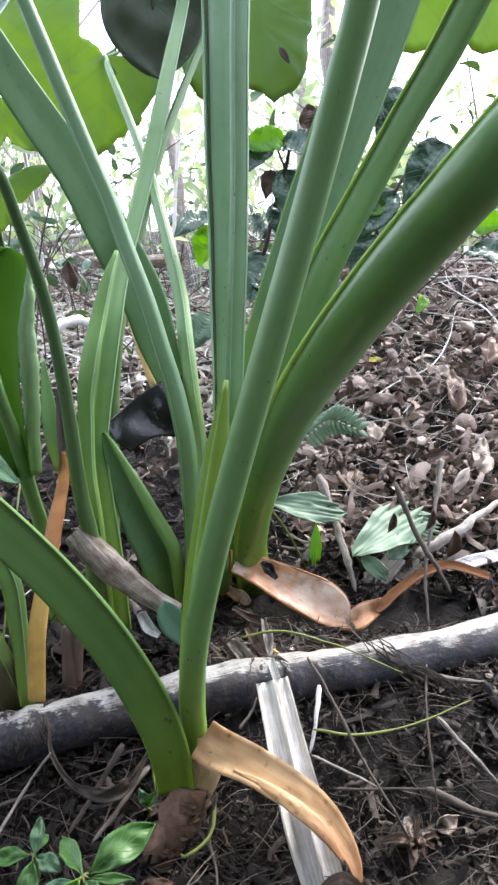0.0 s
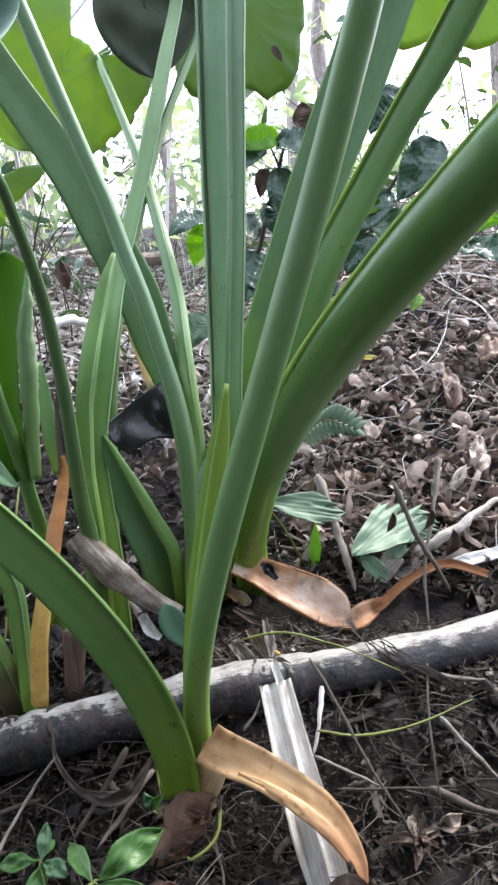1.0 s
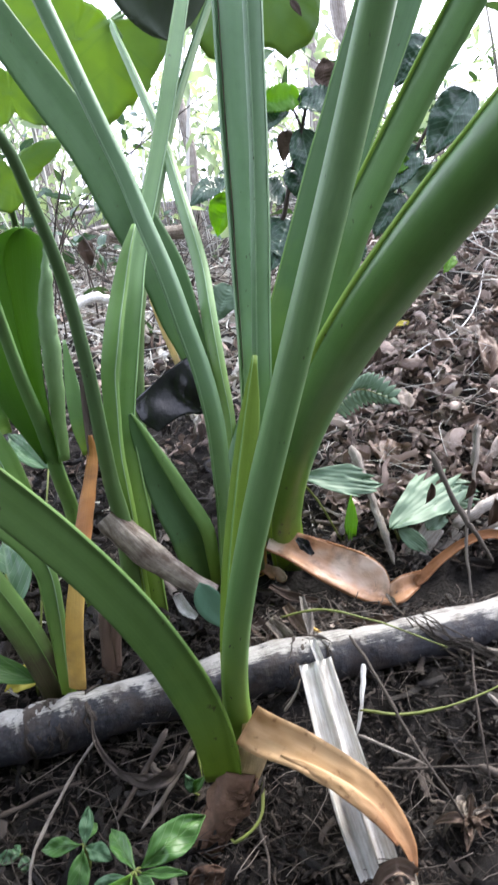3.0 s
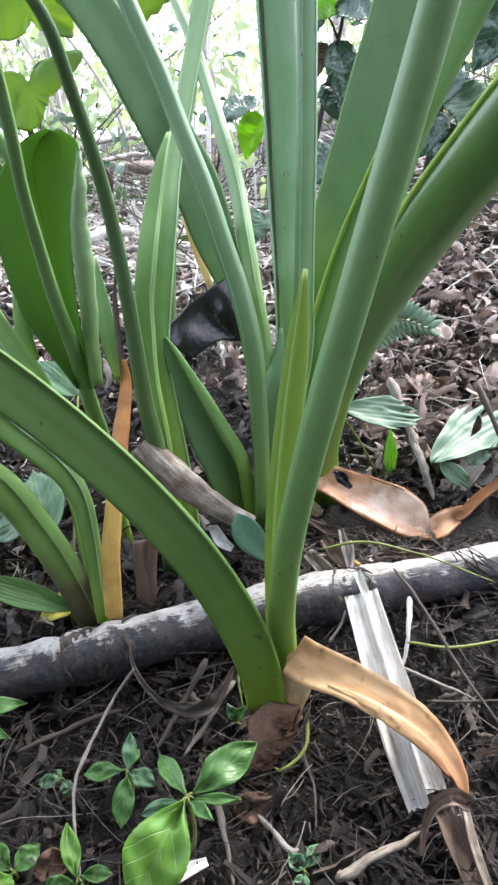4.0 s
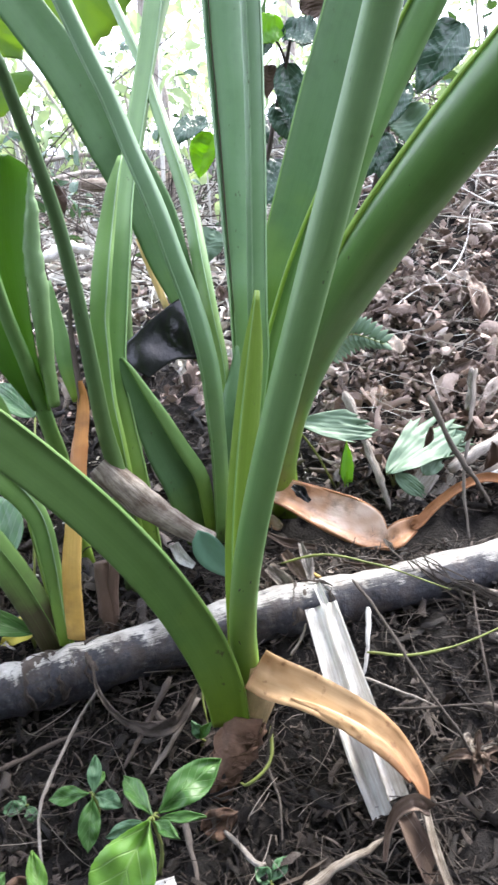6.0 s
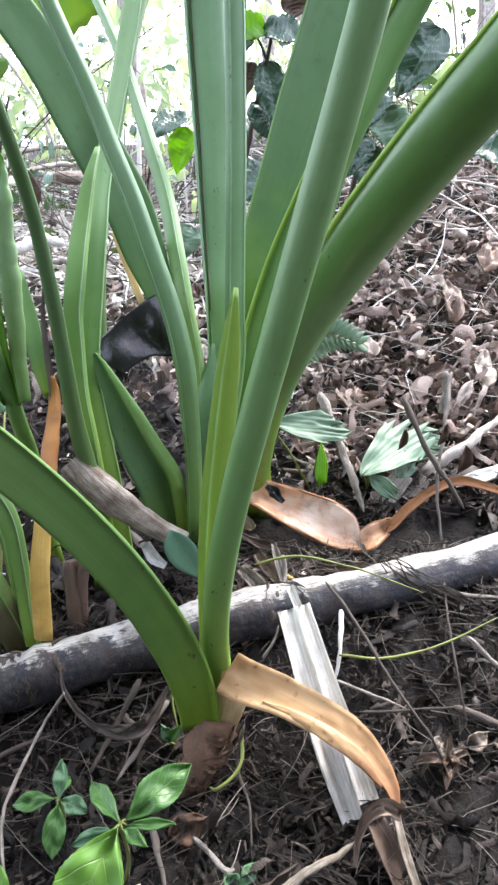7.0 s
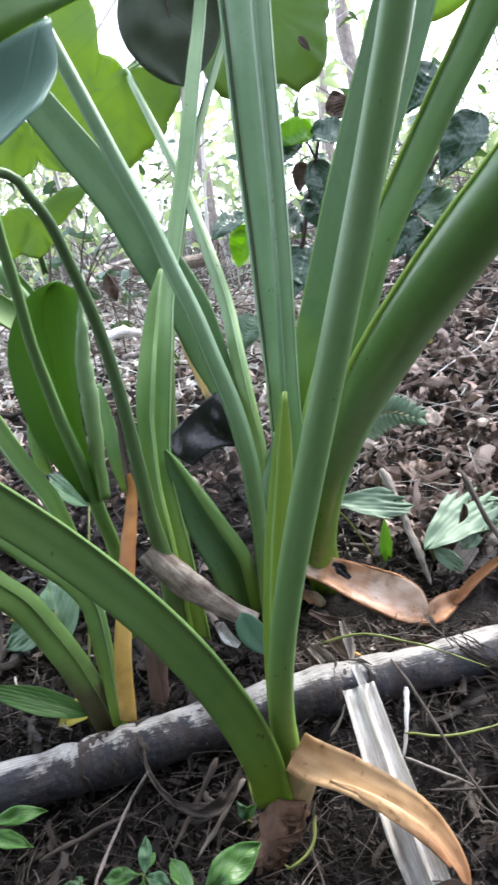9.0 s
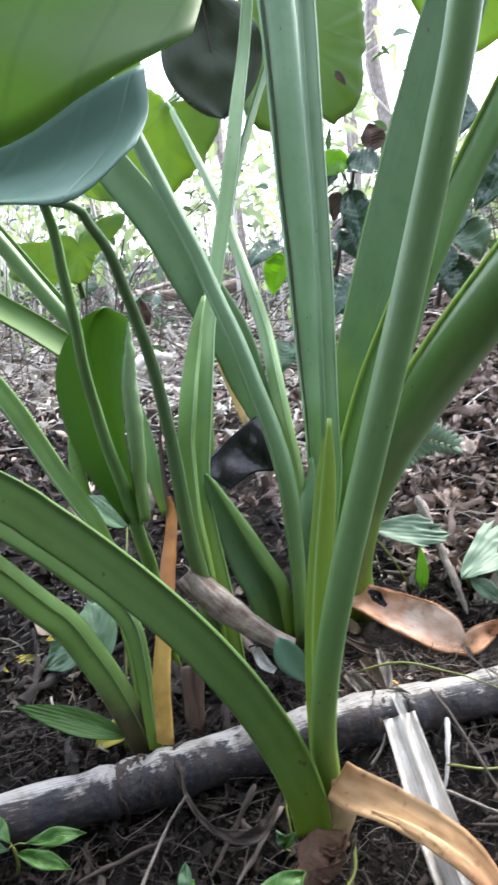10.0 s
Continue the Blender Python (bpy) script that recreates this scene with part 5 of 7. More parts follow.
# ---- bleached cane, husks and dry sheaths on the ground ----
def cane_strips():
    rows = (
        ([(0.017, 0.625, 0.099), (0.033, 0.565, 0.045), (0.044, 0.525, 0.013), (0.059, 0.497, -0.029)], (0.019, 0.022, 0.023, 0.019), 0.26),
        ([(0.034, 0.637, 0.096), (0.051, 0.578, 0.044), (0.063, 0.543, 0.012), (0.076, 0.511, -0.024)], (0.013, 0.018, 0.021, 0.018), 0.26),
        ([(0.023, 0.660, 0.104), (0.044, 0.610, 0.060), (0.063, 0.570, 0.022), (0.078, 0.525, -0.005)], (0.008, 0.009, 0.008, 0.006), 0.5),
    )
    for k, (points, width, cup) in enumerate(rows):
        ob = ribbon("cane_strip", points, width, (-0.15, -0.6, 0.8), cup, 0.004, CANE, None, "", 40, 0.10, 11 + k, 0.05)
        tagged(ob, "bleached white strip of split cane leaning on the stalk", "cane strip", "cane strips")
    ob = ribbon("dead_sheath", [(0.049, 0.439, -0.011), (0.055, 0.454, 0.003), (0.063, 0.457, 0.019), (0.075, 0.457, 0.027), (0.088, 0.462, 0.014)], (0.003, 0.006, 0.009, 0.012, 0.010), (-0.2, -0.6, 0.8), 0.5, 0.0018, BROWN, None, "", 28, 0.35, 21, 0.14)
    tagged(ob, "brown shrivelled sheath folded over the cane strips", "dead leaf")
    for k, (points, width, material) in enumerate((
        ([(0.072, 0.475, -0.007), (0.080, 0.449, -0.017), (0.089, 0.417, -0.028)], (0.016, 0.02, 0.018), HUSK),
        ([(0.089, 0.482, 0.004), (0.089, 0.445, -0.006), (0.094, 0.410, -0.017)], (0.005, 0.007, 0.006), STUB),
    )):
        ob = ribbon("dry_strap", points, width, (0.2, -0.7, 0.7), 0.4, 0.0015, material, None, "", 14, 0.1, 31 + k)
        tagged(ob, "dry strap-shaped leaf lying on the soil", "dead leaf", "dry straps")


def rusty_sheath():
    ob = thing("rusty_sheath", (0.125, 0.875, 0.037), "rust-brown dry leaf sheath bent into an arc on the soil", "dead leaf")
    scoop = [[(-0.013, 0.928, 0.120), (-0.021, 0.919, 0.104), (-0.025, 0.899, 0.100)], [(0.021, 0.916, 0.114), (0.011, 0.907, 0.093), (0.004, 0.886, 0.090)], [(0.070, 0.906, 0.100), (0.054, 0.897, 0.075), (0.042, 0.876, 0.067)], [(0.108, 0.896, 0.088), (0.093, 0.887, 0.058), (0.080, 0.867, 0.047)], [(0.133, 0.886, 0.072), (0.120, 0.876, 0.046), (0.111, 0.856, 0.038)], [(0.141, 0.875, 0.053), (0.139, 0.867, 0.036), (0.142, 0.846, 0.037)]]
    lobe = [scoop[-1], [(0.156, 0.876, 0.063), (0.157, 0.868, 0.047), (0.156, 0.848, 0.042)], [(0.184, 0.883, 0.067), (0.183, 0.881, 0.053), (0.180, 0.870, 0.050)]]
    tail = [(0.175, 0.874, 0.053), (0.185, 0.876, 0.060), (0.209, 0.886, 0.079), (0.242, 0.891, 0.101), (0.280, 0.891, 0.113), (0.331, 0.881, 0.101)]
    for rows, n, size in ((scoop, 26, 0.0016), (lobe, 14, 0.0014)):
        one = sheet("sheath", rows, RUST, ob, "", n, 0.002)
        for k in (0, 2):
            mesh_object("rim", *skin(tube(curve([row[k] for row in rows], 26), (size, size * 1.2, size), 7, (0, 0, 1), 0.25, k)), RUST_RIM, one, "darker rust-brown rolled rim")
    ribbon("sheath", tail, (0.010, 0.014, 0.013, 0.012, 0.013, 0.010), (-0.3, -0.75, 0.6), 0.3, 0.003, RUST_RIM, ob, "", 40, 0.12, 5, 0.02)
    ribbon("rotten_scrap", [(0.017, 0.891, 0.117), (0.027, 0.883, 0.111), (0.038, 0.877, 0.099)], (0.006, 0.016, 0.006), (0.1, -0.8, 0.6), 0.3, 0.001, BLACK, ob, "black rotten scrap stuck to the sheath", 12, 0.5, 3)
    ribbon("rotten_scrap", [(0.131, 0.848, 0.053), (0.137, 0.842, 0.047), (0.142, 0.836, 0.041)], (0.003, 0.008, 0.003), (0.1, -0.8, 0.6), 0.3, 0.001, STUB, ob, "grey scrap stuck in the fold", 10, 0.4, 6)
    for k, (points, width) in enumerate((
        ([(-0.044, 0.800, 0.045), (-0.015, 0.775, 0.031), (0.020, 0.760, 0.021)], (0.02, 0.026, 0.012)),
        ([(-0.034, 0.930, 0.058), (-0.013, 0.915, 0.052), (-0.001, 0.900, 0.050)], (0.014, 0.022, 0.012)),
    )):
        one = ribbon("dead_leaf", points, width, (0.1, -0.6, 0.8), 0.35, 0.0012, RUST if k else HUSK, None, "", 12, 0.2, 41 + k)
        tagged(one, "curled brown piece of dead sheath on the soil", "dead leaf", "dead sheath pieces")


def rotten_leaf():
    wet = [[(-0.194, 0.920, 0.310), (-0.181, 0.905, 0.288), (-0.160, 0.900, 0.272)], [(-0.177, 0.925, 0.324), (-0.162, 0.905, 0.301), (-0.150, 0.905, 0.279)], [(-0.149, 0.935, 0.345), (-0.139, 0.935, 0.318), (-0.125, 0.915, 0.291)], [(-0.119, 0.950, 0.362), (-0.112, 0.925, 0.330), (-0.102, 0.930, 0.288)], [(-0.095, 0.960, 0.368), (-0.090, 0.950, 0.330), (-0.085, 0.945, 0.290)]]
    ob = sheet("rotten_leaf", wet, BLACK, None, "", 22, 0.0016)
    tagged(ob, "black wet rotting leaf hung between the stalks", "dead leaf")
    ob = ribbon("white_scrap", [(-0.135, 0.790, 0.093), (-0.126, 0.785, 0.076), (-0.112, 0.780, 0.067)], (0.012, 0.016, 0.008), (0, -0.8, 0.5), 0.3, 0.001, BLEACHED, None, "", 8, 0.3, 17)
    tagged(ob, "small white dry scrap behind the stalk", "dead leaf")


cane_strips()
rusty_sheath()
rotten_leaf()


# ---- seedlings in front ----
def seedling(foot, crown, leaves, label, group="seedlings", stem=0.0016):
    """leaves: rows of foot, tip, width, material."""
    ob = thing("seedling", foot, label, "seedling", group)
    mesh_object("stem", *skin(tube(curve([foot, (np.array(foot) + crown) / 2 + (0.004, 0, 0), crown], 8), (stem * 1.2, stem * 0.8), 6)), VINE, ob)
    for k, (a, b, width, material) in enumerate(leaves):
        stalk = [crown, (np.array(crown) + a) / 2 + (0, 0, 0.002), a]
        lf = leaf("leaf", a, b, width * 0.92, (0.1, -0.55, 0.8), material, ob, droop=0.25, fold=0.36, wave=0.30, nl=30, nw=8, seed=60 + k + int(abs(crown[0]) * 1000), shape=1.45, blunt=0.95, teeth=0.03)
        mesh_object("leaf_stalk", *skin(tube(curve(stalk, 5), (0.0009, 0.0008), 5)), VINE, lf)
    return ob


seedling((-0.130, 0.458, -0.036), (-0.118, 0.405, 0.083), (
    ((-0.119, 0.400, 0.086), (-0.150, 0.345, 0.056), 0.046, SEEDLING_BRIGHT),
    ((-0.115, 0.410, 0.082), (-0.070, 0.435, 0.106), 0.027, SEEDLING),
    ((-0.119, 0.410, 0.079), (-0.149, 0.450, 0.086), 0.015, SEEDLING),
    ((-0.114, 0.405, 0.083), (-0.082, 0.400, 0.089), 0.008, SEEDLING),
    ((-0.116, 0.400, 0.085), (-0.100, 0.385, 0.089), 0.010, SEEDLING),
    ((-0.121, 0.400, 0.085), (-0.156, 0.400, 0.074), 0.012, SEEDLING_BLUE),
), "fresh green seedling with glossy veined leaves")
seedling((-0.192, 0.511, -0.035), (-0.187, 0.500, 0.009), (
    ((-0.186, 0.500, 0.011), (-0.186, 0.520, 0.034), 0.013, SEEDLING_BLUE),
    ((-0.190, 0.500, 0.011), (-0.229, 0.500, 0.009), 0.017, SEEDLING),
    ((-0.186, 0.495, 0.012), (-0.187, 0.460, -0.010), 0.020, SEEDLING),
    ((-0.185, 0.500, 0.009), (-0.162, 0.490, 0.008), 0.017, SEEDLING_BLUE),
    ((-0.188, 0.505, 0.009), (-0.181, 0.530, 0.011), 0.010, SEEDLING),
), "small seedling with dull green leaves")
seedling((-0.214, 0.428, -0.038), (-0.211, 0.423, -0.017), (
    ((-0.212, 0.423, -0.016), (-0.225, 0.447, 0.013), 0.016, SEEDLING_BRIGHT),
    ((-0.210, 0.425, -0.016), (-0.186, 0.428, -0.016), 0.013, SEEDLING),
    ((-0.211, 0.418, -0.016), (-0.240, 0.416, -0.017), 0.016, SEEDLING),
    ((-0.207, 0.419, -0.016), (-0.199, 0.403, -0.021), 0.012, SEEDLING_BRIGHT),
), "small seedling with dull green leaves")
seedling((-0.270, 0.435, -0.037), (-0.267, 0.434, -0.023), (
    ((-0.267, 0.434, -0.024), (-0.250, 0.450, -0.012), 0.02, SEEDLING),
    ((-0.271, 0.436, -0.026), (-0.294, 0.448, -0.011), 0.022, SEEDLING),
    ((-0.267, 0.433, -0.025), (-0.276, 0.415, -0.023), 0.02, SEEDLING_BRIGHT),
), "low seedling with soft round leaves")
seedling((-0.258, 0.526, -0.037), (-0.255, 0.526, -0.027), (
    ((-0.256, 0.526, -0.027), (-0.280, 0.523, -0.025), 0.014, SEEDLING_BLUE),
    ((-0.255, 0.527, -0.026), (-0.245, 0.510, -0.029), 0.012, SEEDLING_BLUE),
    ((-0.257, 0.526, -0.026), (-0.267, 0.537, -0.023), 0.009, SEEDLING_BLUE),
), "tiny bluish-green seedling among the twigs")
seedling((-0.378, 0.569, -0.032), (-0.370, 0.560, 0.017), (
    ((-0.356, 0.560, 0.020), (-0.298, 0.568, 0.029), 0.019, SEEDLING),
    ((-0.364, 0.555, 0.014), (-0.307, 0.539, 0.014), 0.018, SEEDLING),
    ((-0.374, 0.564, 0.017), (-0.407, 0.587, 0.034), 0.018, SEEDLING),
    ((-0.373, 0.557, 0.016), (-0.420, 0.563, 0.016), 0.018, SEEDLING_BLUE),
), "small seedling with dull green leaves")
seedling((-0.043, 0.438, -0.037), (-0.040, 0.439, -0.027), (
    ((-0.040, 0.439, -0.026), (-0.025, 0.456, -0.017), 0.013, SEEDLING_BLUE),
    ((-0.040, 0.439, -0.027), (-0.051, 0.445, -0.017), 0.014, SEEDLING_BLUE),
    ((-0.040, 0.437, -0.028), (-0.045, 0.419, -0.027), 0.013, SEEDLING_BLUE),
), "tiny bluish-green seedling among the twigs")
seedling((-0.101, 0.589, -0.027), (-0.100, 0.572, -0.003), (
    ((-0.100, 0.572, -0.003), (-0.104, 0.569, 0.017), 0.011, SEEDLING_BLUE),
    ((-0.100, 0.572, -0.003), (-0.091, 0.565, 0.018), 0.010, SEEDLING),
), "tiny bluish-green seedling among the twigs")


# ---- small plants behind the fallen stalk ----
def pleated(foot, rows, label, shape=1.3, ragged=0.6, fan=()):
    ob = thing("ground_plant", foot, label, "plant", "pleated-leaf plants")
    for k, (a, b, width, normal, *other) in enumerate(rows):
        length = (Vector(b) - Vector(a)).length
        v, f, u = leaf_data(length, width, 0.08, 0.08, 0.02, 0.08, 22, 24, 80 + k, shape, 0.6 if ragged > 0.2 else 0.85)
        across, far = (np.array(u)[:, 0] - 0.5) * 2, np.array(u)[:, 1]
        if k in fan:
            across = np.tile(np.linspace(-1, 1, 25), 23)
            v[:, 0] = across * width / 2 * (0.03 + 0.97 * far ** 0.6)
            v[:, 1] -= length * 0.22 * across ** 2 * far
            u = np.column_stack([0.5 + 0.5 * across, far])
        v[:, 2] += (0.0015 if k in fan else 0.0009) * far * np.cos(across * 24)
        v[:, 1] -= length * ragged * np.clip(far - 0.45, 0, 1) * np.abs(np.sin(across * 6.0 + k)) * (0.6 + 0.4 * np.sin(across * 17))
        v, f, u = thicken(v, f, u, 0.0006)
        m = np.array(basis(a, b, normal))
        lf = mesh_object("leaf", v @ m[:3, :3].T + m[:3, 3], f, u, other[0] if other else PLEATED, ob)
        mesh_object("leaf_stalk", *skin(tube(curve([foot, (np.array(foot) + a) / 2 + (0, 0, 0.01), a], 8), (0.0016, 0.0013), 6)), VINE, lf)
    return ob


pleated((0.090, 0.987, 0.064), (
    ((0.023, 0.940, 0.189), (0.154, 0.970, 0.166), 0.048, (0.0, -0.75, 0.65)),
    ((0.096, 0.930, 0.162), (0.093, 0.900, 0.102), 0.018, (0.1, -0.95, 0.2), SHRUB_BRIGHT),
), "small ground plant with pale pleated green leaves", 1.9, 0.5)
pleated((0.172, 0.978, 0.068), (
    ((0.145, 0.900, 0.123), (0.280, 1.020, 0.167), 0.088, (-0.15, -0.75, 0.65)),
    ((0.159, 0.910, 0.119), (0.196, 0.880, 0.094), 0.024, (-0.3, -0.8, 0.5)),
    ((0.224, 1.000, 0.142), (0.303, 1.000, 0.128), 0.05, (0.2, -0.75, 0.65)),
), "small ground plant with pale pleated green leaves", 1.3, 0.55, (0, 2))
pleated((0.220, 0.984, 0.075), (
    ((0.203, 0.930, 0.106), (0.235, 0.960, 0.139), 0.036, (0.1, -0.9, 0.4)),
), "small dark green plant with one ribbed leaf")
pleated((-0.289, 0.699, 0.020), (
    ((-0.279, 0.680, 0.052), (-0.395, 0.660, 0.113), 0.030, (0.1, -0.6, 0.8), SEEDLING),
    ((-0.308, 0.720, 0.119), (-0.349, 0.800, 0.175), 0.055, (0.1, -0.8, 0.5), SEEDLING_BLUE),
    ((-0.323, 0.740, 0.153), (-0.398, 0.740, 0.108), 0.05, (-0.1, -0.75, 0.6), SEEDLING_BLUE),
    ((-0.312, 0.900, 0.229), (-0.383, 0.950, 0.274), 0.04, (0.0, -0.6, 0.8), SEEDLING_BLUE),
), "low plant with broad soft green leaves", 1.1, 0.08)


def fern_frond():
    ob = thing("fern", (0.092, 1.100, 0.253), "pale green fern frond lying against the litter", "fern")
    spine = curve([(0.082, 1.090, 0.251), (0.129, 1.110, 0.275), (0.189, 1.130, 0.252)], 14)
    mesh_object("spine", *skin(tube(spine, (0.0014, 0.0006), 6)), VINE, ob)
    for i in range(1, 13):
        for side in (-1, 1):
            reach = 0.034 * math.sin(math.pi * (0.25 + 0.7 * i / 14))
            tip = spine[i] + np.array((0.024, 0.004, side * reach * 0.85))
            leaf("leaflet", spine[i], tip, 0.012, (0.1, -0.75, 0.65), PLEATED, ob, droop=0.1, fold=0.2, nl=5, nw=2, seed=i, thick=0.0004)
    return ob


fern_frond()

yellow = thing("yellow_leaf", (-0.305, 0.700, 0.031), "yellow fallen leaf on the soil", "dead leaf")
leaf("blade", (-0.285, 0.716, 0.044), (-0.326, 0.693, 0.032), 0.03, (0.1, -0.5, 0.85), LIME, yellow, droop=0.1, fold=0.3, wave=0.2, seed=91)
for a, b, w in (((-0.519, 0.867, 0.036), (-0.468, 0.903, 0.045), 0.02), ((-0.466, 0.915, 0.057), (-0.411, 0.936, 0.061), 0.012), ((0.259, 1.586, 0.320), (0.321, 1.571, 0.328), 0.02)):
    one = thing("yellow_leaf", a, "yellow fallen leaf on the soil", "dead leaf", "yellow leaves")
    leaf("blade", a, b, w, (0.1, -0.5, 0.85), LIME, one, droop=0.1, fold=0.3, wave=0.2, seed=93)


# ---- twigs and tendrils ----
def twigs():
    dark = "thin dark dead twig on the soil"
    pale = "pale dry stick lying on the litter"

    def stick(points, radius, material, label):
        name = "tendril" if "tendril" in label else "vine" if "vine" in label else "twig" if "twig" in label else "stick"
        twig(name, points, (radius * 0.95, radius * 0.85, radius * 0.75, radius * 0.45), material, label, "twig", "twigs on the soil")

    stick([(0.206, 0.930, 0.221), (0.234, 0.880, 0.152), (0.249, 0.860, 0.128), (0.271, 0.850, 0.091)], 0.0042, TWIG_OWN, dark)
    stick([(0.286, 0.980, 0.241), (0.261, 0.920, 0.187), (0.240, 0.870, 0.123), (0.238, 0.830, 0.052)], 0.003, TWIG_OWN, dark)
    stick([(0.110, 1.040, 0.201), (0.136, 0.970, 0.127), (0.152, 0.905, 0.067)], 0.0068, TWIG_PALE, pale)
    stick([(0.249, 0.964, 0.097), (0.316, 0.984, 0.130), (0.406, 1.051, 0.157)], 0.009, BOARD, pale)
    stick([(0.061, 1.222, 0.163), (0.109, 1.235, 0.175), (0.168, 1.244, 0.189)], 0.003, TWIG_PALE, pale)
    stick([(0.205, 1.373, 0.235), (0.276, 1.322, 0.230), (0.377, 1.246, 0.211)], 0.0025, TWIG_PALE, pale)
    stick([(0.043, 1.014, 0.091), (0.104, 1.001, 0.091), (0.174, 1.002, 0.097)], 0.004, TWIG_OWN, dark)
    stick([(0.065, 0.690, 0.089), (0.085, 0.620, 0.083), (0.107, 0.570, 0.055), (0.132, 0.530, 0.028), (0.157, 0.548, -0.026)], 0.0017, TWIG_OWN, dark)
    stick([(0.066, 0.629, 0.011), (0.099, 0.615, 0.004), (0.131, 0.595, 0.000)], 0.0018, TWIG_PALE, pale)
    stick([(0.183, 0.590, 0.084), (0.209, 0.570, 0.062), (0.236, 0.550, 0.038)], 0.0026, TWIG_PALE, pale)
    stick([(0.085, 0.596, -0.002), (0.141, 0.593, 0.000), (0.205, 0.598, -0.002)], 0.0016, TWIG_OWN, dark)
    stick([(0.179, 0.596, -0.003), (0.212, 0.581, -0.007), (0.251, 0.565, -0.013)], 0.0048, TWIG_OWN, dark)
    stick([(0.172, 0.760, 0.059), (0.213, 0.730, 0.043), (0.260, 0.730, 0.036), (0.308, 0.730, 0.029)], 0.0035, TWIG_OWN, dark)
    stick([(0.230, 0.800, 0.068), (0.207, 0.720, 0.046), (0.187, 0.630, 0.036), (0.186, 0.578, -0.008)], 0.0016, TWIG_DARK, dark)
    stick([(0.246, 0.750, 0.031), (0.268, 0.780, 0.048), (0.280, 0.800, 0.072)], 0.0016, TWIG_PALE, pale)
    stick([(0.074, 0.650, 0.080), (0.069, 0.620, 0.063), (0.061, 0.600, 0.036)], 0.0028, BLEACHED, pale)
    stick([(0.025, 0.750, 0.091), (0.026, 0.740, 0.071), (0.019, 0.710, 0.056)], 0.003, TWIG_PALE, pale)
    stick([(-0.200, 0.605, 0.033), (-0.222, 0.582, 0.007), (-0.235, 0.526, -0.006), (-0.231, 0.484, -0.007), (-0.209, 0.422, -0.018)], 0.0021, TWIG_PALE, pale)
    stick([(-0.102, 0.608, 0.014), (-0.122, 0.578, -0.000), (-0.146, 0.536, -0.011)], 0.0034, TWIG_OWN, dark)
    stick([(-0.129, 0.616, 0.035), (-0.155, 0.584, 0.000), (-0.172, 0.549, -0.015)], 0.0032, TWIG_DARK, dark)
    stick([(-0.032, 0.560, 0.017), (-0.035, 0.532, 0.004), (-0.055, 0.517, -0.006), (-0.063, 0.529, -0.016)], 0.002, VINE, "thin green tendril by the corm")
    stick([(-0.030, 0.557, 0.026), (-0.037, 0.538, -0.007), (-0.029, 0.510, -0.017), (-0.029, 0.464, -0.027)], 0.0016, TWIG_OWN, dark)
    stick([(-0.077, 0.488, -0.026), (-0.053, 0.453, -0.021), (-0.042, 0.454, -0.025)], 0.0026, TWIG_PALE, pale)
    stick([(-0.016, 0.426, -0.020), (0.015, 0.441, -0.015), (0.053, 0.464, -0.016)], 0.0042, STUB, dark)
    stick([(-0.113, 0.501, -0.017), (-0.103, 0.464, -0.024), (-0.093, 0.423, -0.026)], 0.003, TWIG_OWN, dark)
    stick([(-0.305, 0.548, -0.017), (-0.263, 0.573, -0.012), (-0.209, 0.583, 0.003)], 0.003, TWIG_DARK, dark)
    stick([(-0.097, 0.634, 0.041), (-0.098, 0.608, 0.014), (-0.093, 0.592, -0.006)], 0.0014, VINE, "thin green tendril by the corm")
    stick([(-0.009, 0.600, 0.064), (0.002, 0.610, 0.075), (0.008, 0.620, 0.086)], 0.0016, TWIG_PALE, pale)
    stick([(0.230, 1.343, 0.229), (0.260, 1.394, 0.266), (0.307, 1.433, 0.290), (0.390, 1.484, 0.319), (0.452, 1.571, 0.367), (0.500, 1.695, 0.429)], 0.0018, BLEACHED, "pale dry vine curving over the litter")
    stick([(-0.010, 0.720, 0.097), (0.038, 0.720, 0.105), (0.102, 0.710, 0.092), (0.175, 0.700, 0.064)], 0.0014, VINE, "long thin green tendril over the fallen stalk")
    stick([(0.026, 0.740, 0.071), (0.043, 0.735, 0.064), (0.069, 0.730, 0.066)], 0.0016, YELLOW, "short yellow tendril beside the fallen stalk")
    stick([(0.064, 0.600, 0.063), (0.112, 0.600, 0.057), (0.167, 0.610, 0.062), (0.229, 0.630, 0.076)], 0.0016, VINE, "long thin green tendril over the soil")
    stick([(-0.139, 0.700, 0.040), (-0.177, 0.690, 0.025), (-0.201, 0.670, 0.014)], 0.0015, TWIG_DARK, dark)
    for points, width in (([(0.156, 0.925, 0.034), (0.190, 0.945, 0.064), (0.222, 0.965, 0.096)], (0.028, 0.030, 0.030)), ([(0.201, 0.945, 0.037), (0.232, 0.960, 0.062), (0.258, 0.975, 0.086)], (0.020, 0.022, 0.021))):
        one = ribbon("wood_board", points, width, (-0.4, -0.75, 0.55), 0.04, 0.007, BOARD, None, "", 12, 0.08, 3)
        tagged(one, "grey split board of dead wood on the litter", "wood", "split wood")
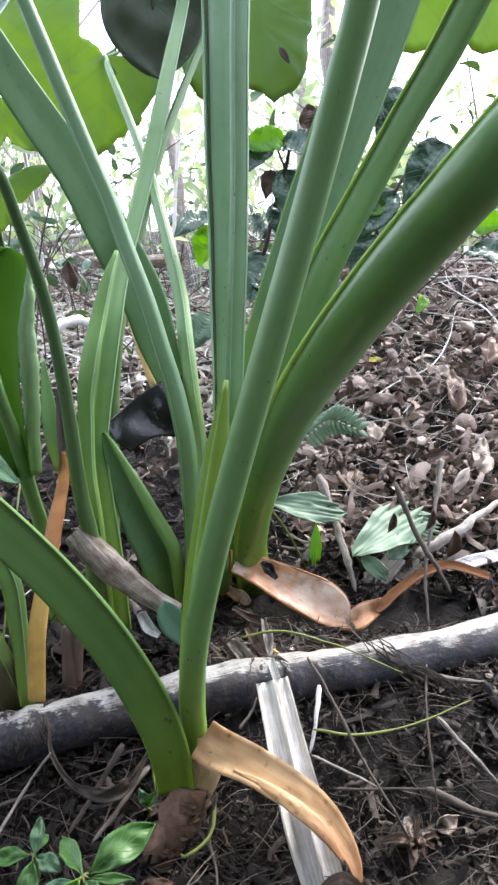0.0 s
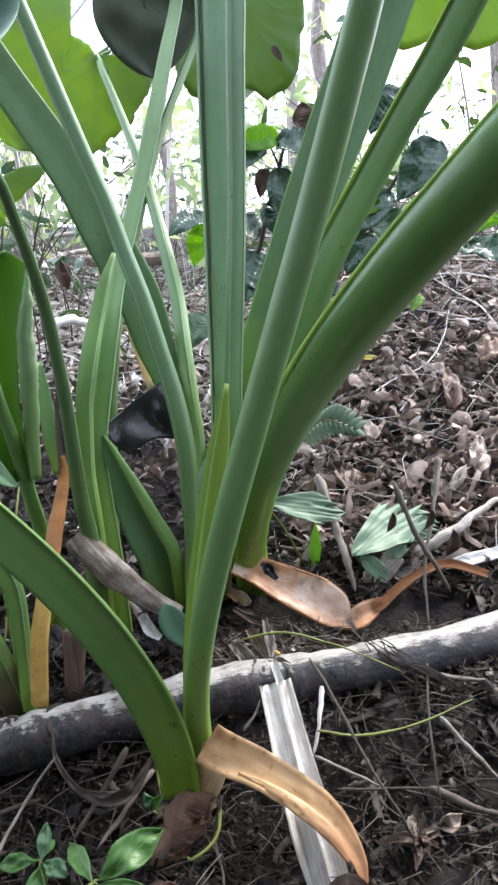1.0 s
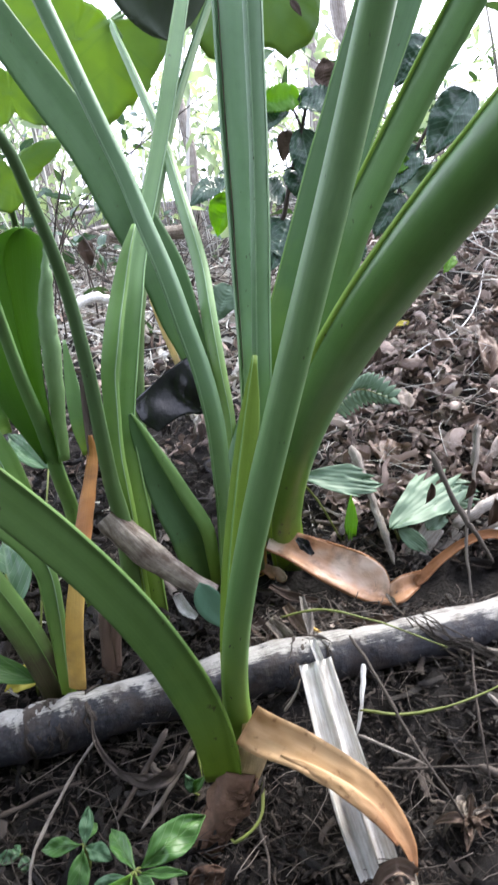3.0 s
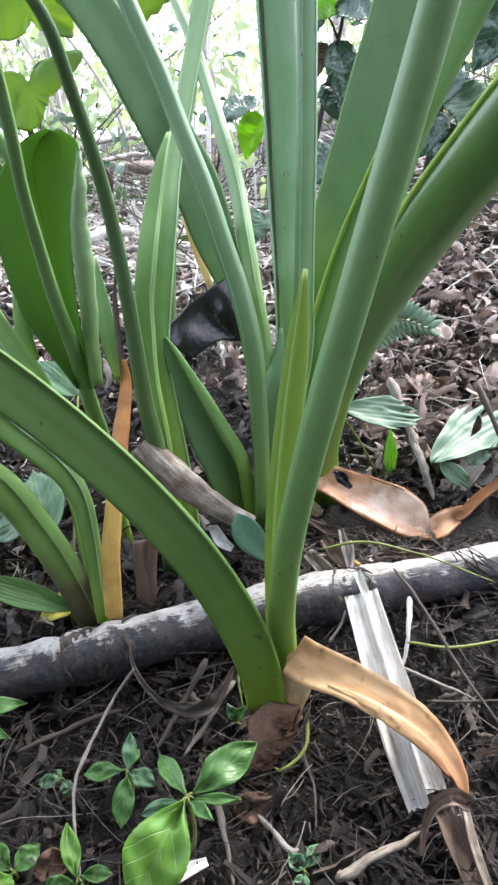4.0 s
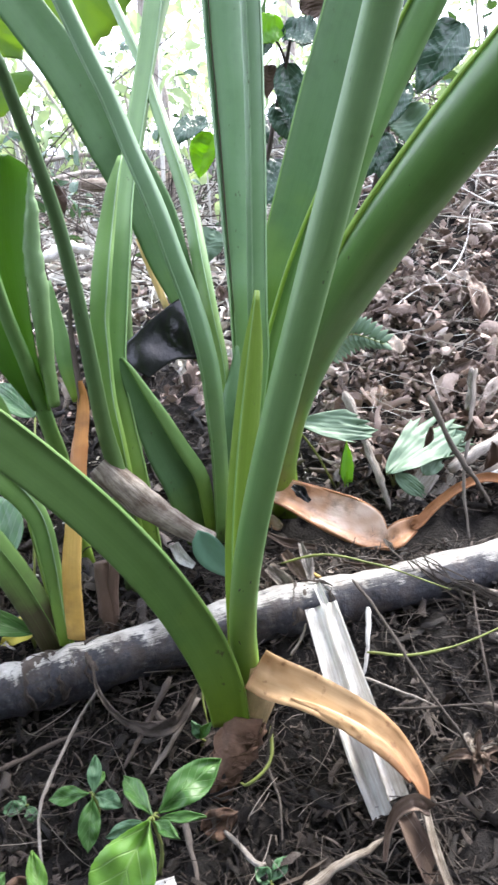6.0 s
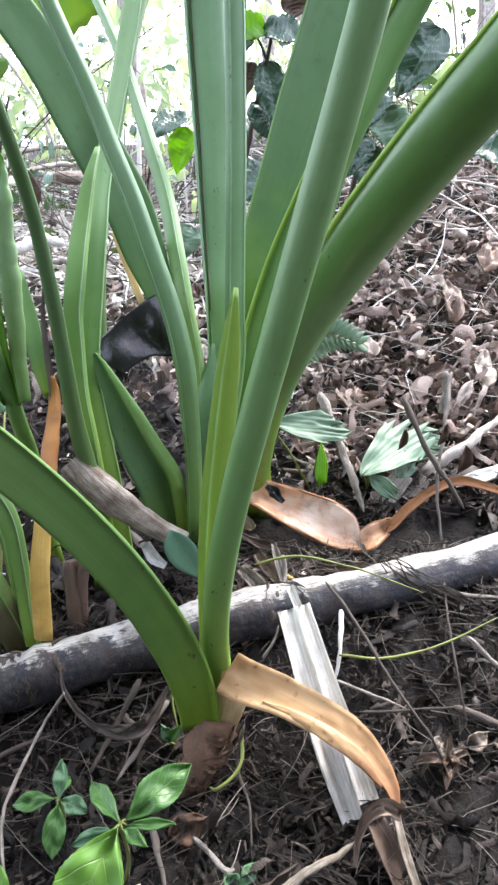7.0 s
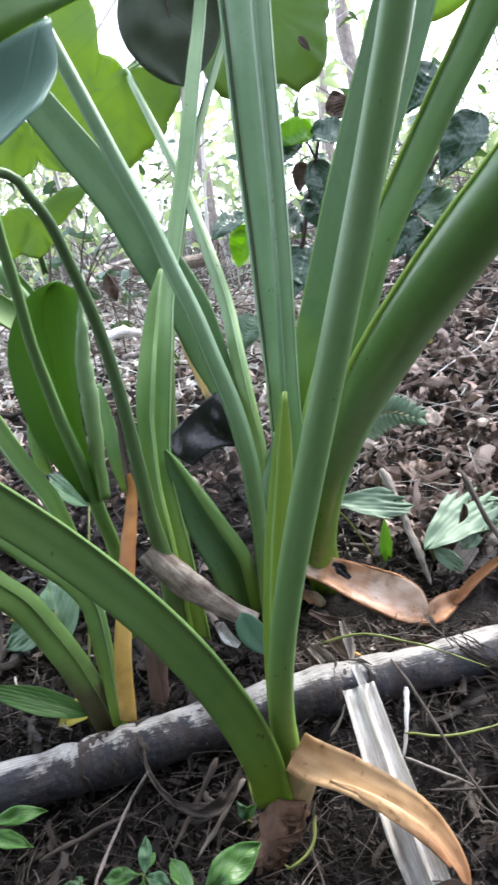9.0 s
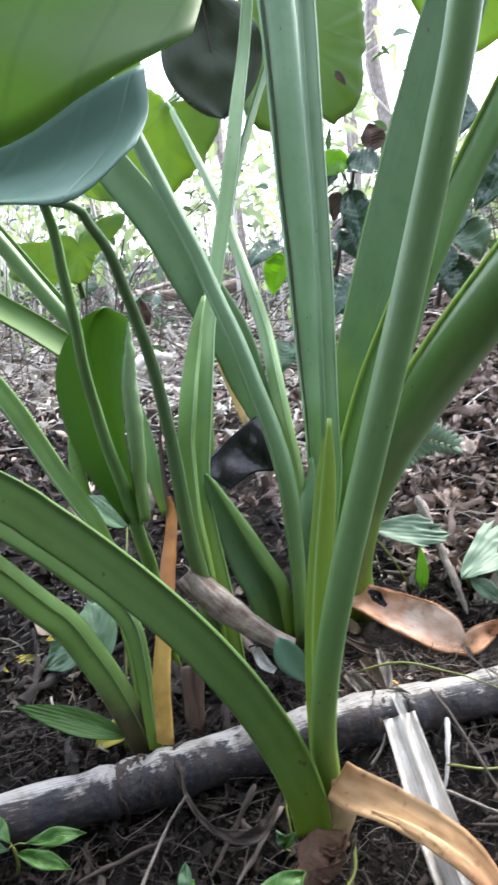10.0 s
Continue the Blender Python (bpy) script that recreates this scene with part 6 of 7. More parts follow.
    one = ribbon("dry_strap", [(-0.208, 0.630, 0.048), (-0.199, 0.605, 0.032), (-0.173, 0.580, 0.017), (-0.142, 0.570, 0.013), (-0.118, 0.575, 0.020), (-0.101, 0.600, 0.037)], (0.002, 0.004, 0.006, 0.014, 0.012, 0.003), (0.1, -0.85, 0.4), 0.3, 0.0012, TWIG_DARK, None, "", 34, 0.6, 13)
    tagged(one, "flat brown strap-like bark loop hanging under the fallen stalk", "bark strip")
    for k, (points, width, material) in enumerate((
        ([(-0.024, 0.775, 0.062), (-0.008, 0.765, 0.048), (0.009, 0.755, 0.031)], (0.012, 0.02, 0.012), STUB),
        ([(-0.002, 0.800, 0.068), (0.011, 0.785, 0.054), (0.025, 0.765, 0.042)], (0.010, 0.017, 0.010), BROWN),
        ([(0.018, 0.800, 0.079), (0.022, 0.780, 0.063), (0.028, 0.765, 0.043)], (0.007, 0.010, 0.008), TWIG_PALE),
        ([(0.073, 0.810, 0.040), (0.099, 0.800, 0.040), (0.132, 0.800, 0.046)], (0.006, 0.012, 0.006), HUSK),
        ([(-0.022, 0.840, 0.074), (0.006, 0.830, 0.063), (0.039, 0.820, 0.061)], (0.006, 0.013, 0.006), HUSK),
    )):
        one = ribbon("bark_piece", points, width, (0.15 * (-1) ** k, -0.7, 0.7), 0.35, 0.0016, material, None, "", 14, 0.35, 51 + k, 0.05)
        tagged(one, "broken brown piece of bark behind the fallen stalk", "bark piece", "bark pieces")
    one = ribbon("chalky_flake", [(-0.155, 0.419, -0.025), (-0.137, 0.427, -0.018), (-0.115, 0.441, -0.021)], (0.006, 0.012, 0.006), (0, -0.5, 0.85), 0.2, 0.002, BLEACHED, None, "", 10, 0.3, 8)
    tagged(one, "white chalky flake of bark on dark soil", "bark flake")
    for foot, tip, w in (((0.193, 0.870, 0.197), (0.190, 0.870, 0.163), 0.011), ((0.245, 0.870, 0.201), (0.241, 0.870, 0.166), 0.011), ((0.285, 0.900, 0.161), (0.284, 0.900, 0.111), 0.02)):
        one = thing("dead_leaf", foot, "dark shrivelled leaf hanging from a twig", "dead leaf", "hanging dead leaves")
        leaf("blade", foot, tip, w, (0.2, -0.9, 0.2), HUSK, one, droop=0.3, fold=0.9, wave=0.3, seed=5)


twigs()


def single_leaves():
    """Dead leaves that stand out from the litter."""
    def one(a, b, width, material, label, fold, seed):
        ob = thing("dead_leaf", a, label, "dead leaf", "large dead leaves")
        leaf("blade", a, b, width, (0.05, -0.8, 0.6), material, ob, droop=0.12, fold=fold, wave=0.4, nl=18, nw=8, seed=seed, thick=0.0008, blunt=0.95)

    one((0.399, 1.133, 0.172), (0.422, 1.201, 0.232), 0.040, CREAM, "pale cream dead leaf lying on the litter", 0.3, 1)
    one((0.405, 1.314, 0.250), (0.418, 1.411, 0.330), 0.042, LEAF_BROWN, "brown cupped dead leaf standing in the litter", 0.7, 2)
    one((0.418, 1.414, 0.290), (0.379, 1.477, 0.337), 0.036, CREAM, "pale cream dead leaf lying on the litter", 0.4, 3)
    one((0.161, 1.171, 0.153), (0.212, 1.154, 0.166), 0.042, LEAF_BROWN, "round brown dead leaf lying on the litter", -0.3, 4)
    one((0.240, 1.246, 0.205), (0.231, 1.293, 0.241), 0.03, CREAM, "grey curled dead leaf in the litter", 0.6, 5)
    one((0.506, 1.462, 0.330), (0.553, 1.523, 0.386), 0.05, LEAF_BROWN, "brown dead leaf hanging over the litter", 0.4, 6)
    one((0.182, 0.565, -0.022), (0.206, 0.571, -0.012), 0.017, CREAM, "small pale curled leaf on dark soil", 0.9, 7)
    one((-0.251, 0.438, -0.027), (-0.216, 0.444, -0.015), 0.022, CORM, "reddish-brown flake of rotten leaf on soil", 0.4, 8)
    one((-0.096, 0.492, -0.027), (-0.062, 0.496, -0.015), 0.024, CORM, "reddish-brown flake of rotten leaf on soil", 0.5, 9)
    for points, radius in (([(0.180, 1.362, 0.255), (0.283, 1.236, 0.238), (0.443, 1.123, 0.199)], 0.0013), ([(0.125, 1.252, 0.203), (0.251, 1.121, 0.188), (0.368, 1.034, 0.160)], 0.0012), ([(0.397, 1.391, 0.291), (0.413, 1.439, 0.391), (0.454, 1.505, 0.459)], 0.001), ([(0.269, 1.530, 0.332), (0.297, 1.606, 0.428), (0.352, 1.657, 0.479)], 0.0012)):
        twig("straw", points, (radius * 0.65, radius * 0.45), TWIG_PALE, "long thin pale straw across the litter", "straw", "long straws")
    twig("stick", [(0.291, 1.020, 0.169), (0.293, 1.020, 0.201), (0.294, 1.020, 0.233)], (0.005, 0.0045, 0.004), TWIG_PALE, "short upright dry stalk in the litter", "twig", "twigs on the soil")
    ob = ribbon("dry_strap", [(0.291, 0.945, 0.086), (0.329, 0.950, 0.093), (0.384, 0.955, 0.105)], (0.012, 0.020, 0.018), (0.0, -0.6, 0.8), 0.15, 0.003, BLEACHED, None, "", 12, 0.1, 3)
    tagged(ob, "bleached white dry strap behind the rusty sheath", "dead leaf", "dry straps")


single_leaves()


def rotten_husk():
    at = np.array((0.156, 0.543, -0.021))
    ob = thing("rotten_husk", at, "grey shredded rotten husk on the dark soil", "dead leaf")
    r = random.Random(9)
    for k in range(18):
        a = r.uniform(0, 6.283)
        reach = r.uniform(0.012, 0.035)
        tip = at + np.array((math.cos(a) * reach, math.sin(a) * reach * 0.8, r.uniform(-0.006, 0.012)))
        mid = (at + tip) / 2 + np.array((r.gauss(0, 0.004), r.gauss(0, 0.004), r.uniform(0.002, 0.014)))
        ribbon("shred", [at + np.array((r.gauss(0, 0.005), r.gauss(0, 0.005), 0)), mid, tip], (0.004, r.uniform(0.005, 0.012), 0.001), (0.1, -0.5, 0.8), 0.5, 0.0008, BROWN if k % 3 else STUB, ob, "", 10, 0.6, k, 0.1)


rotten_husk()


# ---- leaf litter ----
def dead_leaf_data(seed):
    """A curled dead leaf; every other one torn across or ragged along its edge."""
    r = random.Random(seed)
    v, f, u = leaf_data(1.0, r.uniform(0.26, 0.52), r.uniform(-0.4, 0.6), r.uniform(-0.9, 1.2), r.uniform(-0.25, 0.32), r.uniform(0.35, 0.8), 8, 3 if seed % 2 else 4, seed, r.uniform(0.8, 1.3), r.uniform(0.8, 1.35))
    across = np.array(u)[:, 0]
    if seed % 2:
        cut = r.uniform(0.45, 0.85)
        v[:, 1] = np.minimum(v[:, 1], cut + 0.16 * np.sin(across * r.uniform(6, 14) + seed))
    v[:, 0] *= 1 + 0.25 * np.array([noise.noise(Vector((y * 6, a * 3, seed * 1.9))) for y, a in zip(v[:, 1], across)])
    return v, f, u


def shard_data(seed):
    """A torn strip of rotten leaf or bark with uneven edges."""
    r = random.Random(900 + seed)
    width, verts, uvs = r.uniform(0.07, 0.38), [], []
    bend, twist = r.uniform(-0.5, 0.6), r.uniform(-1.0, 1.0)
    for i in range(6):
        q = i / 5
        left, right = -width / 2 * r.uniform(0.25, 1.1), width / 2 * r.uniform(0.25, 1.1)
        sway = 0.18 * noise.noise(Vector((q * 2.5, seed * 3.3, 0.0)))
        for k, x in enumerate((left, (left + right) / 2, right)):
            verts.append((x + sway, q, bend * (q - 0.5) ** 2 + twist * x * (q - 0.5) + 0.25 * width * (k == 1)))
            uvs.append((k / 2, q))
    return np.array(verts), [(i * 3 + k, i * 3 + k + 1, i * 3 + k + 4, i * 3 + k + 3) for i in range(5) for k in range(2)], uvs


SHARDS = [shard_data(s) for s in range(24)]
DEAD = [dead_leaf_data(s) for s in range(24)]
MIXED = DEAD + SHARDS[:12]


def clear(x, y):
    """Whether litter may lie here: not on the rusty sheath or the low plants."""
    return not (-0.05 < x < 0.36 and 0.74 < y < 0.99)


def on_sheath(x, y):
    middle = np.interp(x, (-0.03, 0.09, 0.13, 0.145, 0.19, 0.30), (0.92, 0.885, 0.865, 0.86, 0.88, 0.89))
    return -0.05 < x < 0.31 and abs(y - middle) < 0.030


def litter_pose(r, x, y, size, lift, tilt):
    lay = Euler((r.gauss(0, tilt), r.gauss(0, tilt), r.uniform(0, 6.283))).to_matrix().to_4x4()
    slope = Matrix.Rotation(0.22 if y > 0.9 else 0.1, 4, "X")
    m = Matrix.Translation((x, y, float(land(x, y)) + lift)) @ slope @ lay @ Matrix.Diagonal((size, size, size, 1)) @ Matrix.Translation((0, -0.5, 0))
    return m


def leaf_litter():
    r = random.Random(5)
    ob = thing("leaf_litter", (0.4, 1.2, 0.1), "thick brown dead leaf litter covering the bank", "leaf litter")
    shared = []
    for k, (v, f, u) in enumerate(DEAD):
        shared.append(mesh_object("dead_leaf", *thicken(v, f, u, 0.012), LITTER_OWN, ob))
    for ob_k in shared:
        ob_k.matrix_basis = litter_pose(r, r.uniform(0.15, 0.6), r.uniform(1.0, 1.5), r.uniform(0.05, 0.08), 0.02, 0.5)
        ob_k.matrix_parent_inverse = ob.matrix_basis.inverted()
    for k in range(276):
        src = shared[k % len(shared)]
        c = src.copy()
        scene.collection.objects.link(c)
        y = r.uniform(1.0, 1.8)
        c.matrix_basis = litter_pose(r, r.uniform(0.10, 0.35 + 0.42 * y), y, 0.024 + 0.045 * r.random() ** 1.6, r.uniform(0.004, 0.045), 1.0)
    places, shaded_spots, sunny = [], [], []
    for _ in range(15000):
        y = 0.80 + 2.6 * r.random() ** 1.5
        x = r.uniform(-0.05, 0.25 + 0.5 * y) if r.random() < 0.62 else r.uniform(-0.25 - 0.45 * y, 0.0)
        if on_sheath(x, y) or (-0.1 < x < 0.31 and 0.79 < y < 0.86) or (not clear(x, y) and r.random() < 0.5):
            continue
        spot = (litter_pose(r, x, y, (0.016 + 0.042 * r.random() ** 1.6) * (1 + 0.15 * y), r.uniform(-0.01, 0.035), 0.95), r.randrange(len(MIXED)))
        # Far left litter mostly takes the paler, sunlit colour.
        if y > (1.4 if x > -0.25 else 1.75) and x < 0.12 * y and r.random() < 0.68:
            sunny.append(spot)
        # Litter among the left stalks: their shade is put into a near-black colour.
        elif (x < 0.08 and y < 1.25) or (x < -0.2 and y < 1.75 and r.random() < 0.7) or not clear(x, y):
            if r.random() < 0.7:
                shaded_spots.append(spot)
        else:
            places.append(spot)
    for _ in range(5000):
        x, y = r.uniform(-2.6, 2.6), r.uniform(-1.6, 4.4)
        if abs(x) < 0.2 + 0.5 * y and y > 0.3:
            continue
        places.append((litter_pose(r, x, y, r.uniform(0.03, 0.08), r.uniform(-0.004, 0.012), 0.4), r.randrange(len(DEAD))))
    for _ in range(420):
        x, y = r.uniform(-0.08, 0.40), r.uniform(0.75, 1.0)
        if not on_sheath(x, y):
            places.append((litter_pose(r, x, y, 0.009 + 0.022 * r.random() ** 1.5, r.uniform(0.004, 0.015), 0.6), r.randrange(len(MIXED))))
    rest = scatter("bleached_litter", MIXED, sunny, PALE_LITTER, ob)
    rest["kind"] = "stuff"
    rest = scatter("litter", MIXED, places, LITTER, ob)
    rest["kind"] = "stuff"
    places = [(m, k % 36) for m, k in shaded_spots]
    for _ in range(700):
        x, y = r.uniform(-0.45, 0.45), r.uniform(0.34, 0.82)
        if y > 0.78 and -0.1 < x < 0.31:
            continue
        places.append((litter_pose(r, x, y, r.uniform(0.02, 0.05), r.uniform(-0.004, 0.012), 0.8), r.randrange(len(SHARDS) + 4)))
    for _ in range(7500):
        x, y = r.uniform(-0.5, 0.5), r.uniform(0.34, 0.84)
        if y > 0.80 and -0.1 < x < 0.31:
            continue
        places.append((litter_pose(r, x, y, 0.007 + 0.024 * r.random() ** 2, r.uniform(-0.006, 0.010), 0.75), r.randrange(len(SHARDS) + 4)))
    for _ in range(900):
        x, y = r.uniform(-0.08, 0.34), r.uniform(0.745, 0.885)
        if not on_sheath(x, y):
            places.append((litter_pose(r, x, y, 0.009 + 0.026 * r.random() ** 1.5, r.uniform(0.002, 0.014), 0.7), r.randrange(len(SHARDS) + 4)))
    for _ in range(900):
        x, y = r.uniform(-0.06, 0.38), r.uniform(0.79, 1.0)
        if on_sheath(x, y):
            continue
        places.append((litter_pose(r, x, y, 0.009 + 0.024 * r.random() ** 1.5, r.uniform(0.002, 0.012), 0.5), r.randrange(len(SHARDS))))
    rest = scatter("rotten_fragments", SHARDS + DEAD[:12], places, ROTTEN_SHADED, ob)
    rest["kind"] = "stuff"


def straw(name, label, count, xs, ys, lengths, radius, material, seed, lift, flat=0.25, power=1.0):
    r = random.Random(seed)
    places = []
    made = []
    for _ in range(count):
        length, rad = r.uniform(*lengths), r.uniform(*radius)
        y = ys[0] + (ys[1] - ys[0]) * r.random() ** power
        x = r.uniform(xs[0], xs[1])
        if on_sheath(x, y):
            continue
        q = r.randrange(8)
        rr = random.Random(q + seed)
        line = curve([(0, -0.5 * length, 0), (rr.uniform(-0.12, 0.12) * length, -0.15 * length, rr.uniform(-0.03, 0.08) * length), (rr.uniform(-0.12, 0.12) * length, 0.2 * length, rr.uniform(-0.03, 0.08) * length), (rr.uniform(-0.1, 0.1) * length, 0.5 * length, 0)], 7)
        made.append(skin(tube(line, (rad, rad * 0.9, rad * 0.5), 5)))
        m = Matrix.Translation((x, y, float(land(x, y)) + r.uniform(*lift))) @ Euler((r.gauss(0.15, flat), r.gauss(0, flat), r.uniform(0, 6.283))).to_matrix().to_4x4()
        places.append((m, len(made) - 1))
    ob = scatter(name, made, places, material)
    return tagged(ob, label, "debris", kind="stuff")


leaf_litter()
straw("twig_debris", "broken thin twigs and root fibres on dark soil", 5600, (-0.55, 0.6), (0.34, 1.5), (0.012, 0.10), (0.0002, 0.0006), TWIG, 3, (0.0, 0.018))
straw("bank_twigs", "thin pale twigs tangled over the leaf litter", 700, (0.0, 1.1), (1.0, 2.0), (0.03, 0.22), (0.0003, 0.0009), STRAW, 31, (0.0, 0.05), 0.4)
straw("dead_brush", "tangle of thin dead stems standing on the slope", 420, (-1.6, 1.5), (1.7, 3.6), (0.10, 0.6), (0.0008, 0.0028), TWIG, 44, (0.02, 0.25), 0.75)
straw("root_fibres", "thin dark roots and broken stems behind the fallen stalk", 420, (-0.08, 0.36), (0.745, 0.86), (0.015, 0.07), (0.0004, 0.0012), TWIG, 61, (0.006, 0.02))
straw("dry_stems", "short pale dry stems on the soil beside the plants", 60, (-0.62, -0.27), (0.70, 1.15), (0.02, 0.11), (0.0006, 0.0018), STRAW, 71, (0.0, 0.014))
straw("humus_crumbs", "dark crumbs of rotten leaves and bark on soil", 7000, (-0.5, 0.5), (0.34, 0.95), (0.003, 0.009), (0.0005, 0.0019), TWIG_DARK, 8, (-0.003, 0.006))
straw("dry_straw", "pale dry stems and straw strewn over the slope", 2000, (-2.2, 1.6), (1.6, 4.2), (0.05, 0.35), (0.0006, 0.0028), STRAW, 12, (0.0, 0.07))


# ---- behind: shrub, stump, thicket ----
def shrub():
    foot = (0.018, 1.600, 0.535)
    ob = thing("shrub", foot, "dark shrub with corrugated leaves on black stems", "shrub")
    stems = (
        ([foot, (0.036, 1.580, 0.571), (0.054, 1.560, 0.652), (0.077, 1.550, 0.731), (0.094, 1.550, 0.809)], 0.006),
        ([(0.256, 1.600, 0.473), (0.274, 1.550, 0.593), (0.302, 1.500, 0.680), (0.367, 1.500, 0.778)], 0.006),
        ([(0.077, 1.550, 0.731), (0.058, 1.540, 0.769), (0.034, 1.540, 0.785)], 0.003),
    )
    for points, radius in stems:
        mesh_object("stem", *skin(tube(curve(points, 14), (radius, radius * 0.5), 8, (0.2, 1, 0.1), 0.2, 1)), TWIG_DARK, ob)

    def spray(a, b, width, material):
        k = len(ob.children)
        v, f, u = leaf_data((Vector(b) - Vector(a)).length, width * 1.15, 0.2, 0.3, 0.02, 0.16, 40, 8, 120 + k)
        far, across = np.array(u)[:, 1], np.abs(np.array(u)[:, 0] - 0.5)
        v[:, 2] += 0.0022 * np.sin((far - 0.55 * across) * 62) * np.clip(across * 9, 0, 1)
        v, f, u = thicken(v, f, u, 0.0006)
        m = np.array(basis(a, b, (0.15 * math.sin(k * 2.1), -0.8, 0.5 + 0.25 * math.cos(k * 1.3))))
        mesh_object("leaf", v @ m[:3, :3].T + m[:3, 3], f, u, material, ob)

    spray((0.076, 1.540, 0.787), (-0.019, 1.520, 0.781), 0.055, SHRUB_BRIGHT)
    spray((0.070, 1.540, 0.780), (0.149, 1.500, 0.765), 0.07, SHRUB)
    spray((0.046, 1.550, 0.774), (-0.013, 1.520, 0.727), 0.05, SHRUB)
    spray((0.077, 1.550, 0.731), (0.093, 1.500, 0.613), 0.06, SHRUB)
    spray((0.060, 1.560, 0.664), (0.095, 1.520, 0.591), 0.07, SHRUB)
    spray((-0.087, 1.600, 0.645), (-0.152, 1.500, 0.613), 0.05, SHRUB)
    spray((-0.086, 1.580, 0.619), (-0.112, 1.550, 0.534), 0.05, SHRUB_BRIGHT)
    spray((0.402, 1.500, 0.772), (0.312, 1.460, 0.664), 0.075, SHRUB)
    spray((0.302, 1.500, 0.680), (0.229, 1.460, 0.598), 0.06, SHRUB)
    spray((0.293, 1.500, 0.635), (0.323, 1.460, 0.565), 0.075, PLEATED)
    spray((0.316, 1.500, 0.872), (0.255, 1.460, 0.791), 0.06, SHRUB)
    spray((0.272, 1.540, 0.593), (0.214, 1.500, 0.521), 0.07, SHRUB)
    spray((0.267, 1.540, 0.569), (0.300, 1.500, 0.474), 0.07, SHRUB)
    spray((0.506, 1.600, 0.572), (0.546, 1.500, 0.556), 0.10, SHRUB)
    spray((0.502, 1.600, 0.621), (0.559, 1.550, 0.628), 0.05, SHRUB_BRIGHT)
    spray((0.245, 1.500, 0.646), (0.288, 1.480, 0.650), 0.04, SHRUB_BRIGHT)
    spray((0.037, 1.600, 0.596), (-0.020, 1.580, 0.643), 0.07, SHRUB)
    spray((0.050, 1.600, 0.560), (-0.001, 1.500, 0.474), 0.09, SHRUB)
    spray((0.018, 1.600, 0.535), (0.071, 1.500, 0.474), 0.08, SHRUB)
    spray((0.400, 1.600, 0.465), (0.378, 1.540, 0.440), 0.026, SHRUB_BRIGHT)
    spray((0.136, 1.560, 0.806), (0.123, 1.560, 0.866), 0.045, HUSK)
    spray((0.047, 1.550, 0.731), (0.035, 1.530, 0.672), 0.03, HUSK)
    spray((-0.081, 1.450, 0.429), (-0.110, 1.400, 0.375), 0.05, PLEATED)
    spray((0.179, 1.500, 0.509), (0.140, 1.460, 0.452), 0.06, SHRUB)
    return ob


shrub()


def stump():
    at = np.array((-0.653, 2.900, 0.580))
    ob = thing("cut_log", at, "cut log end with pale wood among debris", "log")
    back = [at, at + (0.14, 0.10, 0.0), at + (0.35, 0.25, 0.02)]
    mesh_object("bark", *skin(tube(curve(back, 8), (0.024, 0.026), 16, (0, 0.2, 1), 0.3, 4)), STUB, ob)
    face = [at + (-0.004, -0.003, 0), at + (0.01, 0.007, 0)]
    mesh_object("cut_face", *skin(tube(np.array(face), (0.020, 0.020), 16, (0, 0.2, 1), 0.05, 4)), BLEACHED, ob, "pale sawn wood")
    for k, (a, b, rad) in enumerate((((-0.966, 3.200, 0.650), (-0.673, 3.400, 0.725), 0.012), ((-0.834, 2.900, 0.569), (-0.694, 3.000, 0.594), 0.015), ((-0.571, 2.000, 0.364), (-0.462, 2.100, 0.375), 0.016), ((-0.002, 1.900, 0.416), (-0.164, 2.000, 0.356), 0.012), ((-0.272, 1.500, 0.330), (-0.407, 1.600, 0.358), 0.008), ((-0.743, 2.600, 0.557), (-0.526, 2.900, 0.624), 0.010))):
        mid = (np.array(a) + b) / 2 + (0, 0, 0.02)
        twig("branch", [a, mid, b], (rad, rad * 0.8), BLEACHED if k == 2 else TWIG_PALE, "pale dead branch lying on the slope", "branch", "dead branches")
    one = thing("dead_leaf", (-0.554, 2.200, 0.551), "dark dead leaf hanging from a stalk", "dead leaf")
    leaf("blade", (-0.562, 2.200, 0.559), (-0.546, 2.200, 0.474), 0.05, (0.1, -0.95, 0.1), HUSK, one, droop=0.2, fold=0.5, wave=0.2, seed=6)


stump()


